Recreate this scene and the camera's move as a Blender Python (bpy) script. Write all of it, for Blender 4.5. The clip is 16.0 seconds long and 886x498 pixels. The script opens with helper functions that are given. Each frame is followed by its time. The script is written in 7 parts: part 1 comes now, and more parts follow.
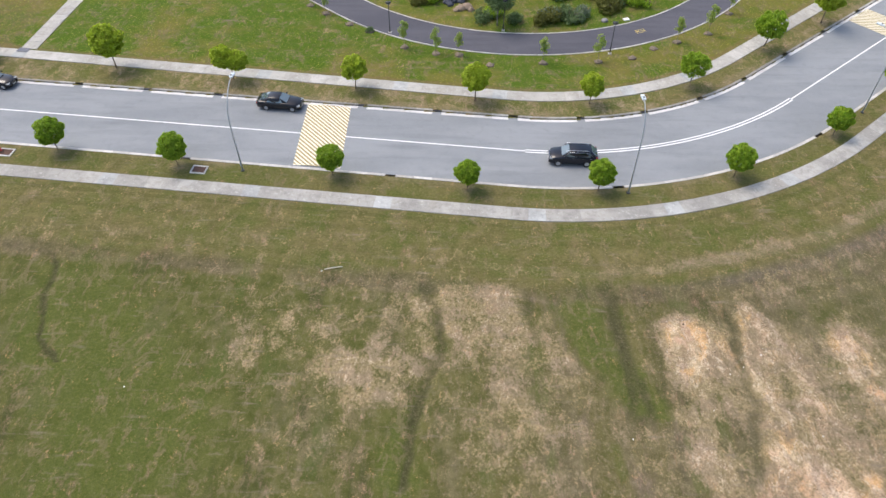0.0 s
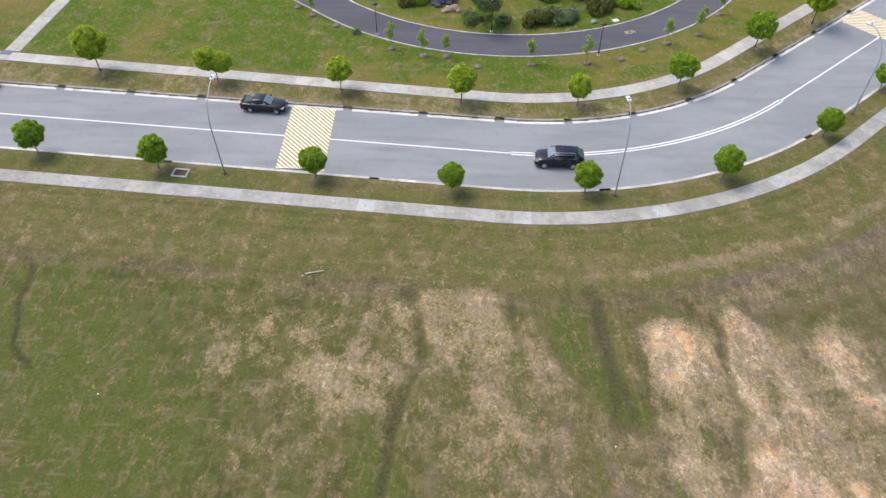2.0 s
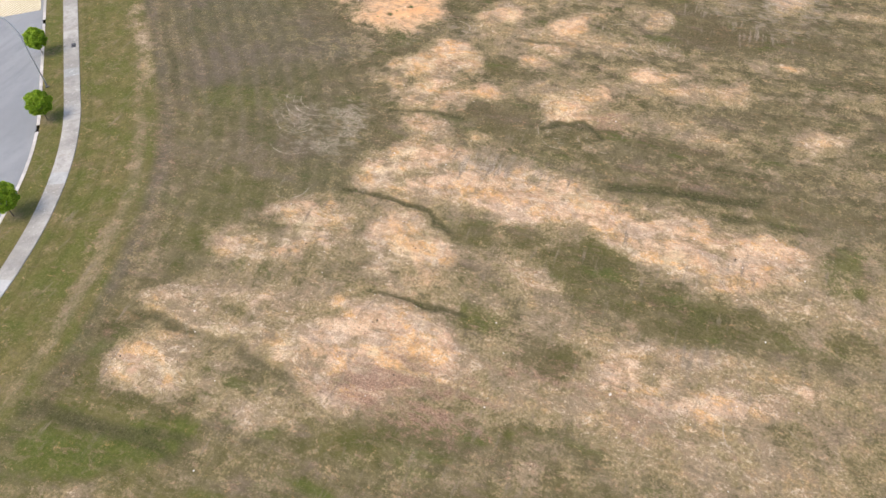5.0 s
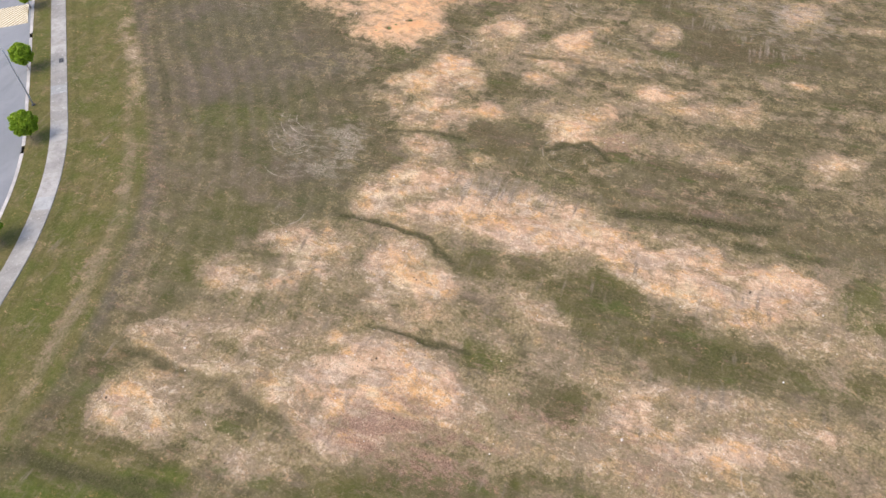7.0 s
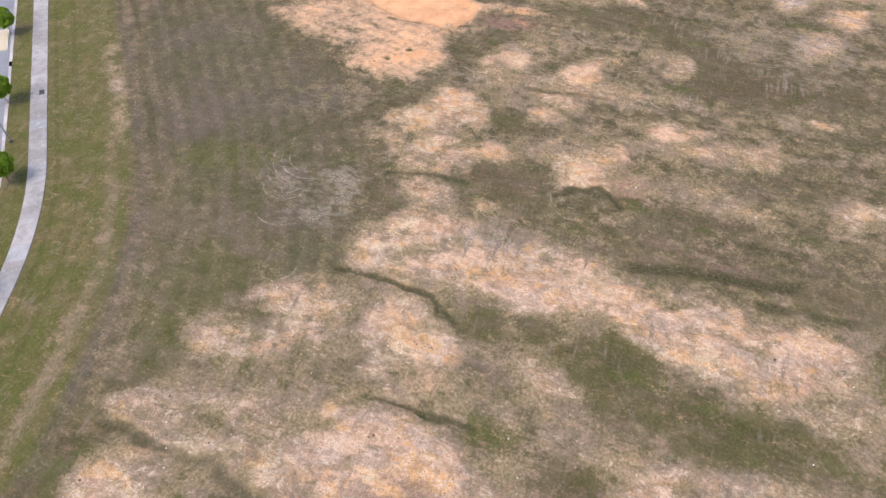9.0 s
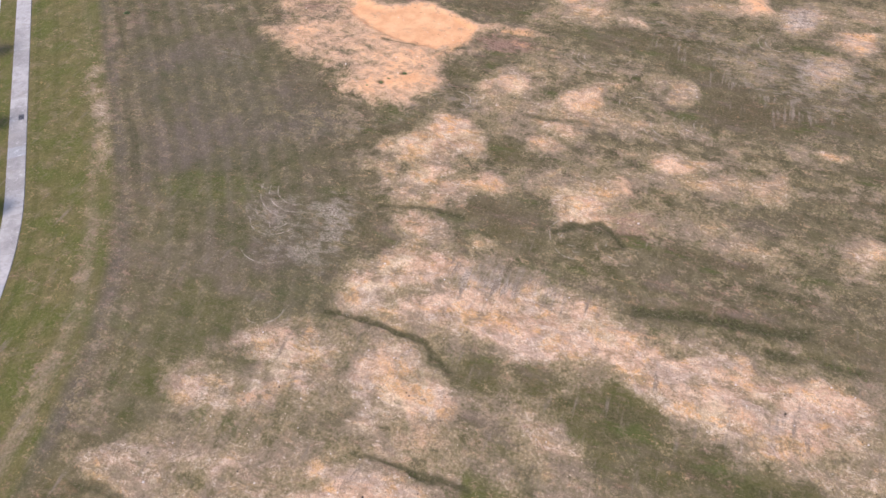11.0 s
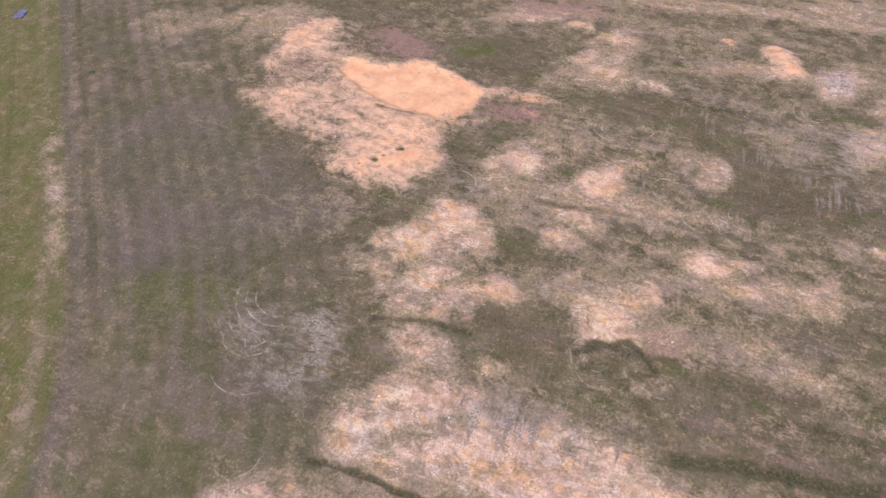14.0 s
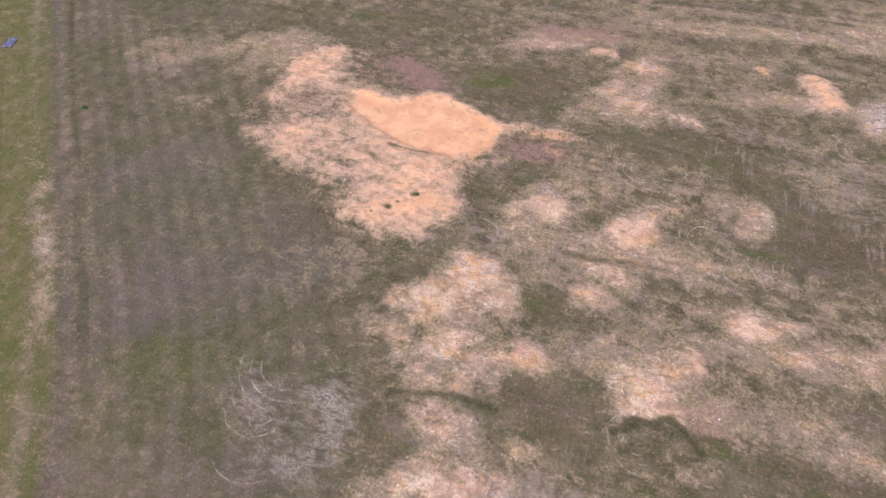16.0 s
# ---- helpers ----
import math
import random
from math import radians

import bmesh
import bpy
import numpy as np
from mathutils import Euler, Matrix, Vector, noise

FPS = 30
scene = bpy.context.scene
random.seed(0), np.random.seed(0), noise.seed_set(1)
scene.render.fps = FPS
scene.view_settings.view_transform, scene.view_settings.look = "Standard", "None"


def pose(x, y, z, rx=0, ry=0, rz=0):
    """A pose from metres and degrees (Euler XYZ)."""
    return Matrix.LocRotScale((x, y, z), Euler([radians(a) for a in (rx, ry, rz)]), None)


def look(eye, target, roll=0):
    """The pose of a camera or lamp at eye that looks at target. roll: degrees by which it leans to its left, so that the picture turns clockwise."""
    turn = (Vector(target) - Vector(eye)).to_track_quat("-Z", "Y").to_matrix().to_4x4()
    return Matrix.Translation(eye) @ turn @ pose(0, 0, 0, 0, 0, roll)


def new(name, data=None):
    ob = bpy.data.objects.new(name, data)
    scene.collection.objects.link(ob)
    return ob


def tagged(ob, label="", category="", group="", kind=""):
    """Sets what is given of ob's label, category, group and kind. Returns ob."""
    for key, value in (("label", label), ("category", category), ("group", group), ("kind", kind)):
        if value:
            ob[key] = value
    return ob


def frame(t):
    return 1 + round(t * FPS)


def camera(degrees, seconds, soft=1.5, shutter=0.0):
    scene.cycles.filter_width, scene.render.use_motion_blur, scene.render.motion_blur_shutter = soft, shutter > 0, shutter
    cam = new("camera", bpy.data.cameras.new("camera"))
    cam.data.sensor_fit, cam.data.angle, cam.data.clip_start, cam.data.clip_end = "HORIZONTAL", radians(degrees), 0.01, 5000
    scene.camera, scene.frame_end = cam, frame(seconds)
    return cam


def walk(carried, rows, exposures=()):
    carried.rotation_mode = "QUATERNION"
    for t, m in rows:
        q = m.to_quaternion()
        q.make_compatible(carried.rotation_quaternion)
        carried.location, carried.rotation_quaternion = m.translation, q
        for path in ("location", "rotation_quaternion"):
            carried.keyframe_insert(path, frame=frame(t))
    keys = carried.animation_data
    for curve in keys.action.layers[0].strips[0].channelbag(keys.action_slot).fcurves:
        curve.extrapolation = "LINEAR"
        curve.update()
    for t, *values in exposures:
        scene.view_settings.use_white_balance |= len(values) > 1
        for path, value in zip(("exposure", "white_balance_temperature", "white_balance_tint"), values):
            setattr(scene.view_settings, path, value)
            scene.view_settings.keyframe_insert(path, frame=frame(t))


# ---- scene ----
import itertools

cam = camera(65.3, 16.0)
PATH = [
    (0, (0.687, -0.442, 43.065), (0.648, 0.921, 41.602), -0.3),
    (0.5, (1.201, 0.246, 43.279), (1.16, 1.602, 41.808), -0.4),
    (1, (1.447, 0.413, 43.124), (1.412, 1.768, 41.654), -0.3),
    (1.5, (1.687, 0.237, 42.756), (1.656, 1.601, 41.293), -0.2),
    (2, (2.1, 0.239, 42.468), (2.061, 1.608, 41.011), -0.4),
    (2.1, (2.351, 0.064, 42.478), (2.351, 1.434, 41.021), -0.3),
    (2.2, (2.463, -0.046, 42.466), (2.581, 1.317, 41.008), -0.8),
    (2.3, (2.389, -0.099, 42.465), (2.617, 1.249, 41.005), -0.9),
    (2.4, (2.278, -0.081, 42.423), (2.606, 1.243, 40.961), -1.1),
    (2.5, (2.212, -0.007, 42.353), (2.635, 1.287, 40.888), -1.2),
    (2.6, (2.146, 0.066, 42.283), (2.66, 1.326, 40.817), -1.2),
    (2.8, (2.258, 0.056, 42.221), (2.935, 1.227, 40.748), -1.7),
    (3, (2.171, -0.169, 42.121), (3.002, 0.894, 40.644), -2.0),
    (3.2, (2.075, -0.067, 41.954), (3.041, 0.861, 40.469), -2.3),
    (3.5, (1.895, -0.229, 41.764), (3.027, 0.472, 40.273), -2.4),
    (4, (1.314, -0.028, 41.547), (2.535, 0.495, 40.052), -2.3),
    (6.5, (3.357, 1.735, 41.31), (4.588, 2.213, 39.808), -1.4),
    (7, (4.597, 2.154, 41.283), (5.826, 2.634, 39.779), -1.4),
    (7.5, (5.93, 2.706, 41.292), (7.162, 3.183, 39.79), -1.2),
    (8, (7.273, 3.267, 41.256), (8.504, 3.744, 39.754), -1.1),
    (8.5, (8.651, 3.975, 41.394), (9.879, 4.449, 39.888), -1.0),
    (9, (9.844, 4.528, 41.53), (11.073, 4.998, 40.024), -0.9),
    (11.5, (15.016, 6.173, 41.816), (16.248, 6.632, 40.309), -0.3),
    (12, (16.706, 6.857, 41.73), (17.941, 7.313, 40.225), -0.1),
    (12.5, (18.754, 7.734, 41.703), (19.99, 8.189, 40.198), -0.1),
    (13, (20.9, 8.664, 41.632), (22.139, 9.119, 40.13), -0.2),
    (13.5, (22.753, 9.402, 41.536), (23.996, 9.854, 40.036), -0.1),
    (14, (24.178, 10.416, 41.458), (25.424, 10.861, 39.959), 0.3),
    (14.5, (25.455, 11.521, 41.399), (26.698, 11.97, 39.898), -0.0),
    (15, (26.723, 12.454, 41.423), (27.964, 12.905, 39.921), -0.1),
    (15.5, (28.107, 13.214, 41.354), (29.347, 13.664, 39.851), -0.1),
    (16, (29.704, 13.872, 41.118), (30.945, 14.322, 39.616), -0.1),
]
# the picture turns slightly cooler and more magenta towards the end
EXPOSURES = [(0.0, 0.80, 6750, 11), (2.0, 0.80, 6700, 11), (2.6, 0.84, 6550, 6), (3.5, 0.85, 6650, 6), (4.0, 0.86, 7050, 12), (6.5, 0.77, 6800, 14), (8.0, 0.74, 6650, 19), (9.0, 0.73, 6450, 21), (11.5, 0.71, 6350, 26), (13.0, 0.70, 6150, 36), (14.0, 0.67, 6150, 31), (16.0, 0.64, 6150, 30)]
walk(cam, [(t, look(eye, target, roll)) for t, eye, target, roll in PATH], EXPOSURES)

# ---- world and light ----
world = bpy.data.worlds.new("sky")
scene.world = world
world.use_nodes = True
wt = world.node_tree
sky = wt.nodes.new("ShaderNodeTexSky")
sky.sky_type = "NISHITA"
sky.sun_disc = False
SUN_FROM = Vector((-0.44, 0.25, 0.86)).normalized()
sky.sun_elevation = math.asin(SUN_FROM.z)
sky.sun_rotation = math.atan2(SUN_FROM.x, SUN_FROM.y)
sky.air_density, sky.dust_density = 1.0, 3.0
wt.links.new(sky.outputs[0], wt.nodes["Background"].inputs[0])
wt.nodes["Background"].inputs[1].default_value = 0.15

sun = new("sun", bpy.data.lights.new("sun", "SUN"))
sun.data.energy = 1.0
sun.data.angle = radians(30)
sun.data.color = (1.0, 0.96, 0.9)
sun.matrix_world = look((-44, 25, 86), (0, 0, 0))


# ---- material helpers ----
class Nodes:
    """A small builder of node materials."""

    def __init__(self, name, roughness=0.8, metal=0.0, spec=0.3):
        self.mat = bpy.data.materials.new(name)
        self.mat.use_nodes = True
        self.t = self.mat.node_tree
        self.b = self.t.nodes["Principled BSDF"]
        self.b.inputs["Roughness"].default_value = roughness
        self.b.inputs["Metallic"].default_value = metal
        self.b.inputs["Specular IOR Level"].default_value = spec
        self.geo = self.t.nodes.new("ShaderNodeNewGeometry")
        self.pos = self.geo.outputs["Position"]

    def put(self, socket, value):
        if isinstance(value, (int, float)):
            socket.default_value = value
        elif isinstance(value, (tuple, list)):
            socket.default_value = (*value, 1.0) if len(value) == 3 and len(socket.default_value) == 4 else value
        else:
            self.t.links.new(value, socket)

    def noise(self, scale, detail=4.0, rough=0.6, vec=None, stretch=None, bend=0.0):
        n = self.t.nodes.new("ShaderNodeTexNoise")
        v = vec or self.pos
        if stretch:
            m = self.t.nodes.new("ShaderNodeMapping")
            m.inputs["Scale"].default_value = stretch
            self.t.links.new(v, m.inputs["Vector"])
            v = m.outputs[0]
        self.t.links.new(v, n.inputs["Vector"])
        n.inputs["Scale"].default_value, n.inputs["Detail"].default_value = scale, detail
        n.inputs["Roughness"].default_value = rough
        n.inputs["Distortion"].default_value = bend
        return n.outputs["Fac"]

    def math(self, op, a, b=0.0, c=0.0, clamp=False):
        n = self.t.nodes.new("ShaderNodeMath")
        n.operation, n.use_clamp = op, clamp
        for i, v in enumerate((a, b, c)):
            self.put(n.inputs[i], v)
        return n.outputs[0]

    def span(self, v, lo, hi, to0=0.0, to1=1.0):
        n = self.t.nodes.new("ShaderNodeMapRange")
        n.interpolation_type = "SMOOTHSTEP"
        for i, x in enumerate((v, lo, hi, to0, to1)):
            self.put(n.inputs[i], x)
        return n.outputs[0]

    def mix(self, fac, a, b, blend="MIX"):
        n = self.t.nodes.new("ShaderNodeMix")
        n.data_type, n.blend_type = "RGBA", blend
        self.put(n.inputs["Factor"], fac)
        self.put(n.inputs[6], a)
        self.put(n.inputs[7], b)
        return n.outputs[2]

    def attr(self, name):
        n = self.t.nodes.new("ShaderNodeAttribute")
        n.attribute_name = name
        return n.outputs["Fac"]

    def rand(self, island=False):
        if island:
            return self.geo.outputs["Random Per Island"]
        return self.t.nodes.new("ShaderNodeObjectInfo").outputs["Random"]

    def bump(self, height, strength=0.4, dist=0.02):
        n = self.t.nodes.new("ShaderNodeBump")
        n.inputs["Strength"].default_value, n.inputs["Distance"].default_value = strength, dist
        self.put(n.inputs["Height"], height)
        self.t.links.new(n.outputs[0], self.b.inputs["Normal"])

    def done(self, colour, **inputs):
        self.put(self.b.inputs["Base Color"], colour)
        for k, v in inputs.items():
            self.put(self.b.inputs[k.replace("_", " ")], v)
        return self.mat


def plain(name, colour, roughness=0.6, metal=0.0, spec=0.4, vary=0.15, scale=3.0):
    """A surface of one colour with slight patchiness, grain and wear."""
    n = Nodes(name, roughness, metal, spec)
    dark = tuple(c * (1 - vary) for c in colour)
    light = tuple(min(1, c * (1 + vary)) for c in colour)
    c = n.mix(n.noise(scale, 5), dark, light)
    c = n.mix(n.span(n.noise(scale * 12, 3), 0.45, 0.75, 0, 0.35), c, dark)
    n.bump(n.noise(scale * 25, 3), 0.15, 0.005)
    return n.done(c)


def glossy(name, colour, roughness=0.1, coat=0.5, spec=0.5):
    """Smooth lacquer or glass with a faint uneven film of dust."""
    n = Nodes(name, roughness, 0.0, spec)
    n.b.inputs["Coat Weight"].default_value = coat
    n.b.inputs["Coat Roughness"].default_value = 0.03
    n.b.inputs["Coat IOR"].default_value = 1.55
    c = n.mix(n.span(n.noise(2.5, 5), 0.4, 0.75, 0, 0.35), colour, tuple(v * 1.3 + 0.001 for v in colour))
    return n.done(c)


# ---- materials ----
def ground_material():
    n = Nodes("grass and soil", 0.95, spec=0.1)

    def wide(v, amp):
        return n.math("MULTIPLY_ADD", v, amp, -amp / 2)

    def plus(*vs):
        out = vs[0]
        for v in vs[1:]:
            out = n.math("ADD", out, v)
        return out

    mid = n.noise(0.8, 8, 0.66)
    fine = n.noise(4.5, 6, 0.72)
    grain = n.noise(22.0, 3, 0.7)
    fleck = n.noise(13.0, 4, 0.75, stretch=(1.0, 0.75, 1.0))
    crisp = n.noise(8.5, 5, 0.78, stretch=(1.0, 0.65, 1.0))
    streak = n.noise(0.42, 7, 0.66, stretch=(1.0, 0.22, 1.0))
    streak2 = n.noise(1.9, 7, 0.72, stretch=(1.0, 0.5, 1.0))
    patch = n.noise(0.26, 6, 0.6, stretch=(1.0, 0.3, 1.0))
    brown = n.span(plus(n.attr("brown"), wide(patch, 2.6), wide(mid, 0.4)), 0.2, 0.75)
    # worn field grass, from olive to dead brown
    c = n.mix(n.span(mid, 0.35, 0.65), (0.090, 0.083, 0.034), (0.142, 0.122, 0.057))
    d = n.mix(n.span(mid, 0.35, 0.65), (0.097, 0.085, 0.045), (0.182, 0.150, 0.088))
    g = n.mix(n.span(mid, 0.35, 0.65), (0.082, 0.084, 0.022), (0.130, 0.120, 0.044))
    c = n.mix(n.span(plus(n.attr("brown"), wide(patch, 0.5)), 0.12, 0.45), g, c)
    c = n.mix(brown, c, d)
    c = n.mix(n.span(streak2, 0.50, 0.70, 0, 0.5), c, (0.250, 0.196, 0.136))
    c = n.mix(n.span(streak, 0.53, 0.66, 0, 0.75), c, (0.066, 0.064, 0.027))
    olive = n.span(plus(n.attr("olive"), wide(mid, 0.8), wide(streak, 1.2), wide(streak2, 0.6)), 0.15, 1.0, 0, 0.85)
    c = n.mix(olive, c, n.mix(n.span(fine, 0.32, 0.7), (0.064, 0.054, 0.026), (0.136, 0.110, 0.060)))
    # patches of green, lilac brown and rust in the worn grass
    east = n.span(n.attr("brown"), 0.12, 0.45)
    c = n.mix(n.span(n.noise(0.5, 5, 0.6, stretch=(1.0, 0.32, 1.0)), 0.54, 0.66, 0, 0.6), c, n.mix(fine, (0.062, 0.082, 0.018), (0.112, 0.128, 0.038)))
    tint = n.span(n.noise(0.37, 6, 0.66, stretch=(1.0, 0.38, 1.0)), 0.53, 0.66, 0, 0.6)
    c = n.mix(n.math("MULTIPLY", tint, n.math("MULTIPLY_ADD", east, 0.5, 0.5)), c, n.mix(fine, (0.135, 0.096, 0.074), (0.240, 0.184, 0.140)))
    tint = n.span(n.noise(0.95, 6, 0.7, stretch=(1.0, 0.45, 1.0)), 0.57, 0.68, 0, 0.6)
    c = n.mix(n.math("MULTIPLY", tint, east), c, n.mix(fine, (0.185, 0.115, 0.062), (0.320, 0.215, 0.125)))
    c = n.mix(1.0, c, n.mix(n.span(n.attr("brown"), 0.05, 0.42), (0.82, 0.91, 0.76), (1.03, 1.02, 1.0)), "MULTIPLY")
    c = n.mix(1.0, c, n.mix(n.span(n.attr("brown"), 0.4, 0.75), (1.0, 1.0, 1.0), (0.76, 0.79, 0.72)), "MULTIPLY")
    # mown verge
    v = n.mix(n.span(mid, 0.35, 0.65), (0.098, 0.096, 0.030), (0.164, 0.140, 0.056))
    v = n.mix(n.span(n.noise(0.3, 6), 0.42, 0.62, 0, 0.75), v, (0.082, 0.104, 0.021))
    v = n.mix(n.span(n.noise(0.55, 5), 0.55, 0.72, 0, 0.6), v, (0.200, 0.162, 0.070))
    v = n.mix(n.span(fine, 0.5, 0.66, 0, 0.6), v, (0.200, 0.172, 0.066))
    v = n.mix(n.span(fine, 0.46, 0.34, 0, 0.5), v, (0.060, 0.066, 0.016))
    mow = n.noise(0.75, 4, 0.6, vec=n.attr("offset"))
    v = n.mix(n.span(mow, 0.52, 0.62, 0, 0.5), v, (0.135, 0.112, 0.052))
    v = n.mix(n.span(mow, 0.47, 0.38, 0, 0.4), v, (0.068, 0.078, 0.020))
    c = n.mix(n.attr("verge"), c, v)
    # lush grass
    lush = n.span(plus(n.attr("lush"), wide(mid, 0.7), wide(streak, 0.5)), 0.2, 0.9)
    c = n.mix(n.math("MULTIPLY", lush, 0.66), c, n.mix(n.span(fine, 0.3, 0.7), (0.056, 0.082, 0.012), (0.112, 0.130, 0.030)))
    # meadow of the park side
    p = n.mix(n.span(n.noise(0.06, 5, 0.6), 0.46, 0.56), (0.066, 0.120, 0.008), (0.146, 0.142, 0.028))
    p = n.mix(n.span(n.noise(0.3, 6, 0.66, stretch=(0.5, 1.0, 1.0)), 0.52, 0.64, 0, 0.6), p, (0.176, 0.146, 0.042))
    p = n.mix(n.span(n.noise(0.22, 6, 0.64, stretch=(0.45, 1.0, 1.0)), 0.53, 0.62, 0, 0.75), p, (0.066, 0.122, 0.009))
    p = n.mix(n.span(fine, 0.50, 0.66, 0, 0.4), p, (0.180, 0.172, 0.042))
    p = n.mix(n.span(streak2, 0.52, 0.66, 0, 0.45), p, (0.066, 0.094, 0.014))
    p = n.mix(n.span(plus(n.attr("worn"), wide(mid, 1.2), wide(fine, 0.6)), 0.3, 1.0, 0, 0.8), p, n.mix(fine, (0.135, 0.096, 0.040), (0.215, 0.160, 0.078)))
    c = n.mix(n.attr("park"), c, p)
    # dry ochre wheel track along the verge
    track = n.span(plus(n.attr("track"), wide(mid, 0.6), wide(fine, 0.3)), 0.15, 0.9, 0, 0.6)
    c = n.mix(track, c, n.mix(n.span(fine, 0.35, 0.65), (0.165, 0.134, 0.074), (0.258, 0.208, 0.130)))
    # ashen worn grass
    c = n.mix(n.math("MULTIPLY", n.span(plus(n.attr("ash"), wide(mid, 0.5), wide(fine, 0.4)), 0.1, 1.0, 0, 0.7), n.math("SUBTRACT", 1.0, lush)), c, n.mix(n.span(streak2, 0.35, 0.65), (0.092, 0.076, 0.062), (0.168, 0.136, 0.112)))
    # dry litter and pale sand: sparse khaki, then tan and pink, then white straw on top
    clump = n.noise(0.55, 4, 0.55)
    rough = n.noise(1.5, 7, 0.72, stretch=(1.0, 0.6, 1.0), bend=0.9)
    grit = n.noise(6.5, 5, 0.8)
    bits = n.noise(10.5, 4, 0.78)
    dens = plus(n.attr("straw"), n.math("MULTIPLY", n.attr("olive"), -0.28), n.math("MULTIPLY", n.attr("lush"), -0.45), wide(clump, 0.8), wide(rough, 1.0), wide(fine, 0.4), wide(crisp, 0.9))
    khaki = n.mix(n.span(fine, 0.40, 0.60), (0.200, 0.157, 0.080), (0.330, 0.260, 0.142))
    khaki = n.mix(n.span(n.noise(0.33, 5, 0.6), 0.47, 0.56, 0, 0.7), khaki, n.mix(fine, (0.205, 0.155, 0.100), (0.330, 0.250, 0.175)))
    c = n.mix(n.span(dens, 0.06, 0.38, 0, 0.92), c, khaki)
    tone = plus(n.noise(0.36, 7, 0.68, stretch=(1.0, 0.55, 1.0), bend=0.6), wide(n.attr("straw"), 0.07))
    warm = n.span(plus(n.noise(0.13, 4, 0.55), wide(clump, 0.5), n.math("MULTIPLY", east, 0.04)), 0.47, 0.55)
    tan = n.mix(warm, (0.500, 0.400, 0.262), (0.540, 0.378, 0.262))
    tan = n.mix(n.span(tone, 0.485, 0.40), tan, n.mix(n.span(fine, 0.42, 0.58), (0.235, 0.175, 0.108), (0.390, 0.295, 0.200)))
    tan = n.mix(n.span(tone, 0.53, 0.62, 0, 0.7), tan, n.mix(warm, (0.700, 0.580, 0.410), (0.745, 0.560, 0.415)))
    tan = n.mix(n.span(n.noise(0.31, 6, 0.64, stretch=(1.0, 0.5, 1.0), bend=0.5), 0.51, 0.58, 0, 0.65), tan, n.mix(fine, (0.430, 0.285, 0.205), (0.660, 0.450, 0.345)))
    tan = n.mix(n.span(n.noise(0.6, 6, 0.66, stretch=(1.0, 0.55, 1.0), bend=0.6), 0.515, 0.57, 0, 0.85), tan, (0.670, 0.410, 0.190))
    tan = n.mix(n.span(n.noise(0.47, 7, 0.68, stretch=(1.0, 0.45, 1.0), bend=0.7), 0.515, 0.57, 0, 0.75), tan, n.mix(fine, (0.350, 0.275, 0.225), (0.500, 0.410, 0.345)))
    tan = n.mix(n.span(rough, 0.49, 0.42, 0, 0.5), tan, (0.250, 0.190, 0.120))
    tan = n.mix(n.span(rough, 0.52, 0.60, 0, 0.5), tan, (0.760, 0.610, 0.430))
    tan = n.mix(1.0, tan, n.mix(n.span(n.attr("brown"), 0.3, 0.7), (0.96, 0.94, 0.885), (1.06, 0.95, 0.80)), "MULTIPLY")
    c = n.mix(n.span(dens, 0.27, 1.0), c, tan)
    white = n.span(plus(n.math("MULTIPLY", dens, 0.4), wide(crisp, 3.6), wide(bits, 2.6), wide(n.noise(0.8, 6, 0.66), 2.4)), 0.55, 1.2, 0, 0.68)
    c = n.mix(n.math("MULTIPLY", white, n.span(dens, 0.30, 0.75)), c, (0.820, 0.685, 0.490))
    dark = n.span(plus(wide(grit, 2.6), wide(fleck, 3.0), wide(rough, 2.4)), 0.20, 0.62, 0, 0.7)
    c = n.mix(n.math("MULTIPLY", dark, n.span(dens, 0.15, 0.55)), c, n.mix(fine, (0.100, 0.076, 0.040), (0.190, 0.146, 0.086)))
    # wisps of white straw and thin grassy gaps that run across the litter
    vein = n.math("ABSOLUTE", plus(n.noise(0.75, 5, 0.6, stretch=(1.0, 0.7, 1.0), bend=0.8), -0.5))
    wisp = n.math("MULTIPLY", n.span(plus(vein, wide(crisp, 0.05)), 0.004, 0.022, 0.5, 0), n.span(rough, 0.44, 0.58))
    c = n.mix(n.math("MULTIPLY", wisp, n.span(dens, 0.22, 0.65)), c, (0.800, 0.690, 0.530))
    vein = n.math("ABSOLUTE", plus(n.noise(0.42, 6, 0.62, stretch=(1.0, 0.5, 1.0), bend=0.7), -0.47))
    worn_gap = n.math("MULTIPLY", n.span(plus(vein, wide(crisp, 0.06)), 0.004, 0.036, 0.7, 0), n.span(clump, 0.44, 0.56))
    c = n.mix(n.math("MULTIPLY", worn_gap, n.span(dens, 1.25, 0.6)), c, n.mix(fine, (0.120, 0.100, 0.048), (0.220, 0.178, 0.098)))
    # bare reddish soil with little grass
    red = n.span(plus(n.attr("mauve"), wide(streak, 1.2), wide(streak2, 2.6), wide(rough, 1.0), wide(crisp, 0.8)), 0.10, 0.95, 0, 0.85)
    c = n.mix(red, c, n.mix(n.span(fleck, 0.40, 0.58), (0.370, 0.235, 0.170), (0.165, 0.098, 0.068)))
    # silvery scraped litter
    scrape = n.noise(1.9, 4, 0.62, stretch=(0.16, 1.0, 1.0))
    scrape = n.mix(n.span(n.attr("brown"), 0.56, 0.66), scrape, n.noise(2.2, 5, 0.66, stretch=(1.0, 0.4, 1.0)))
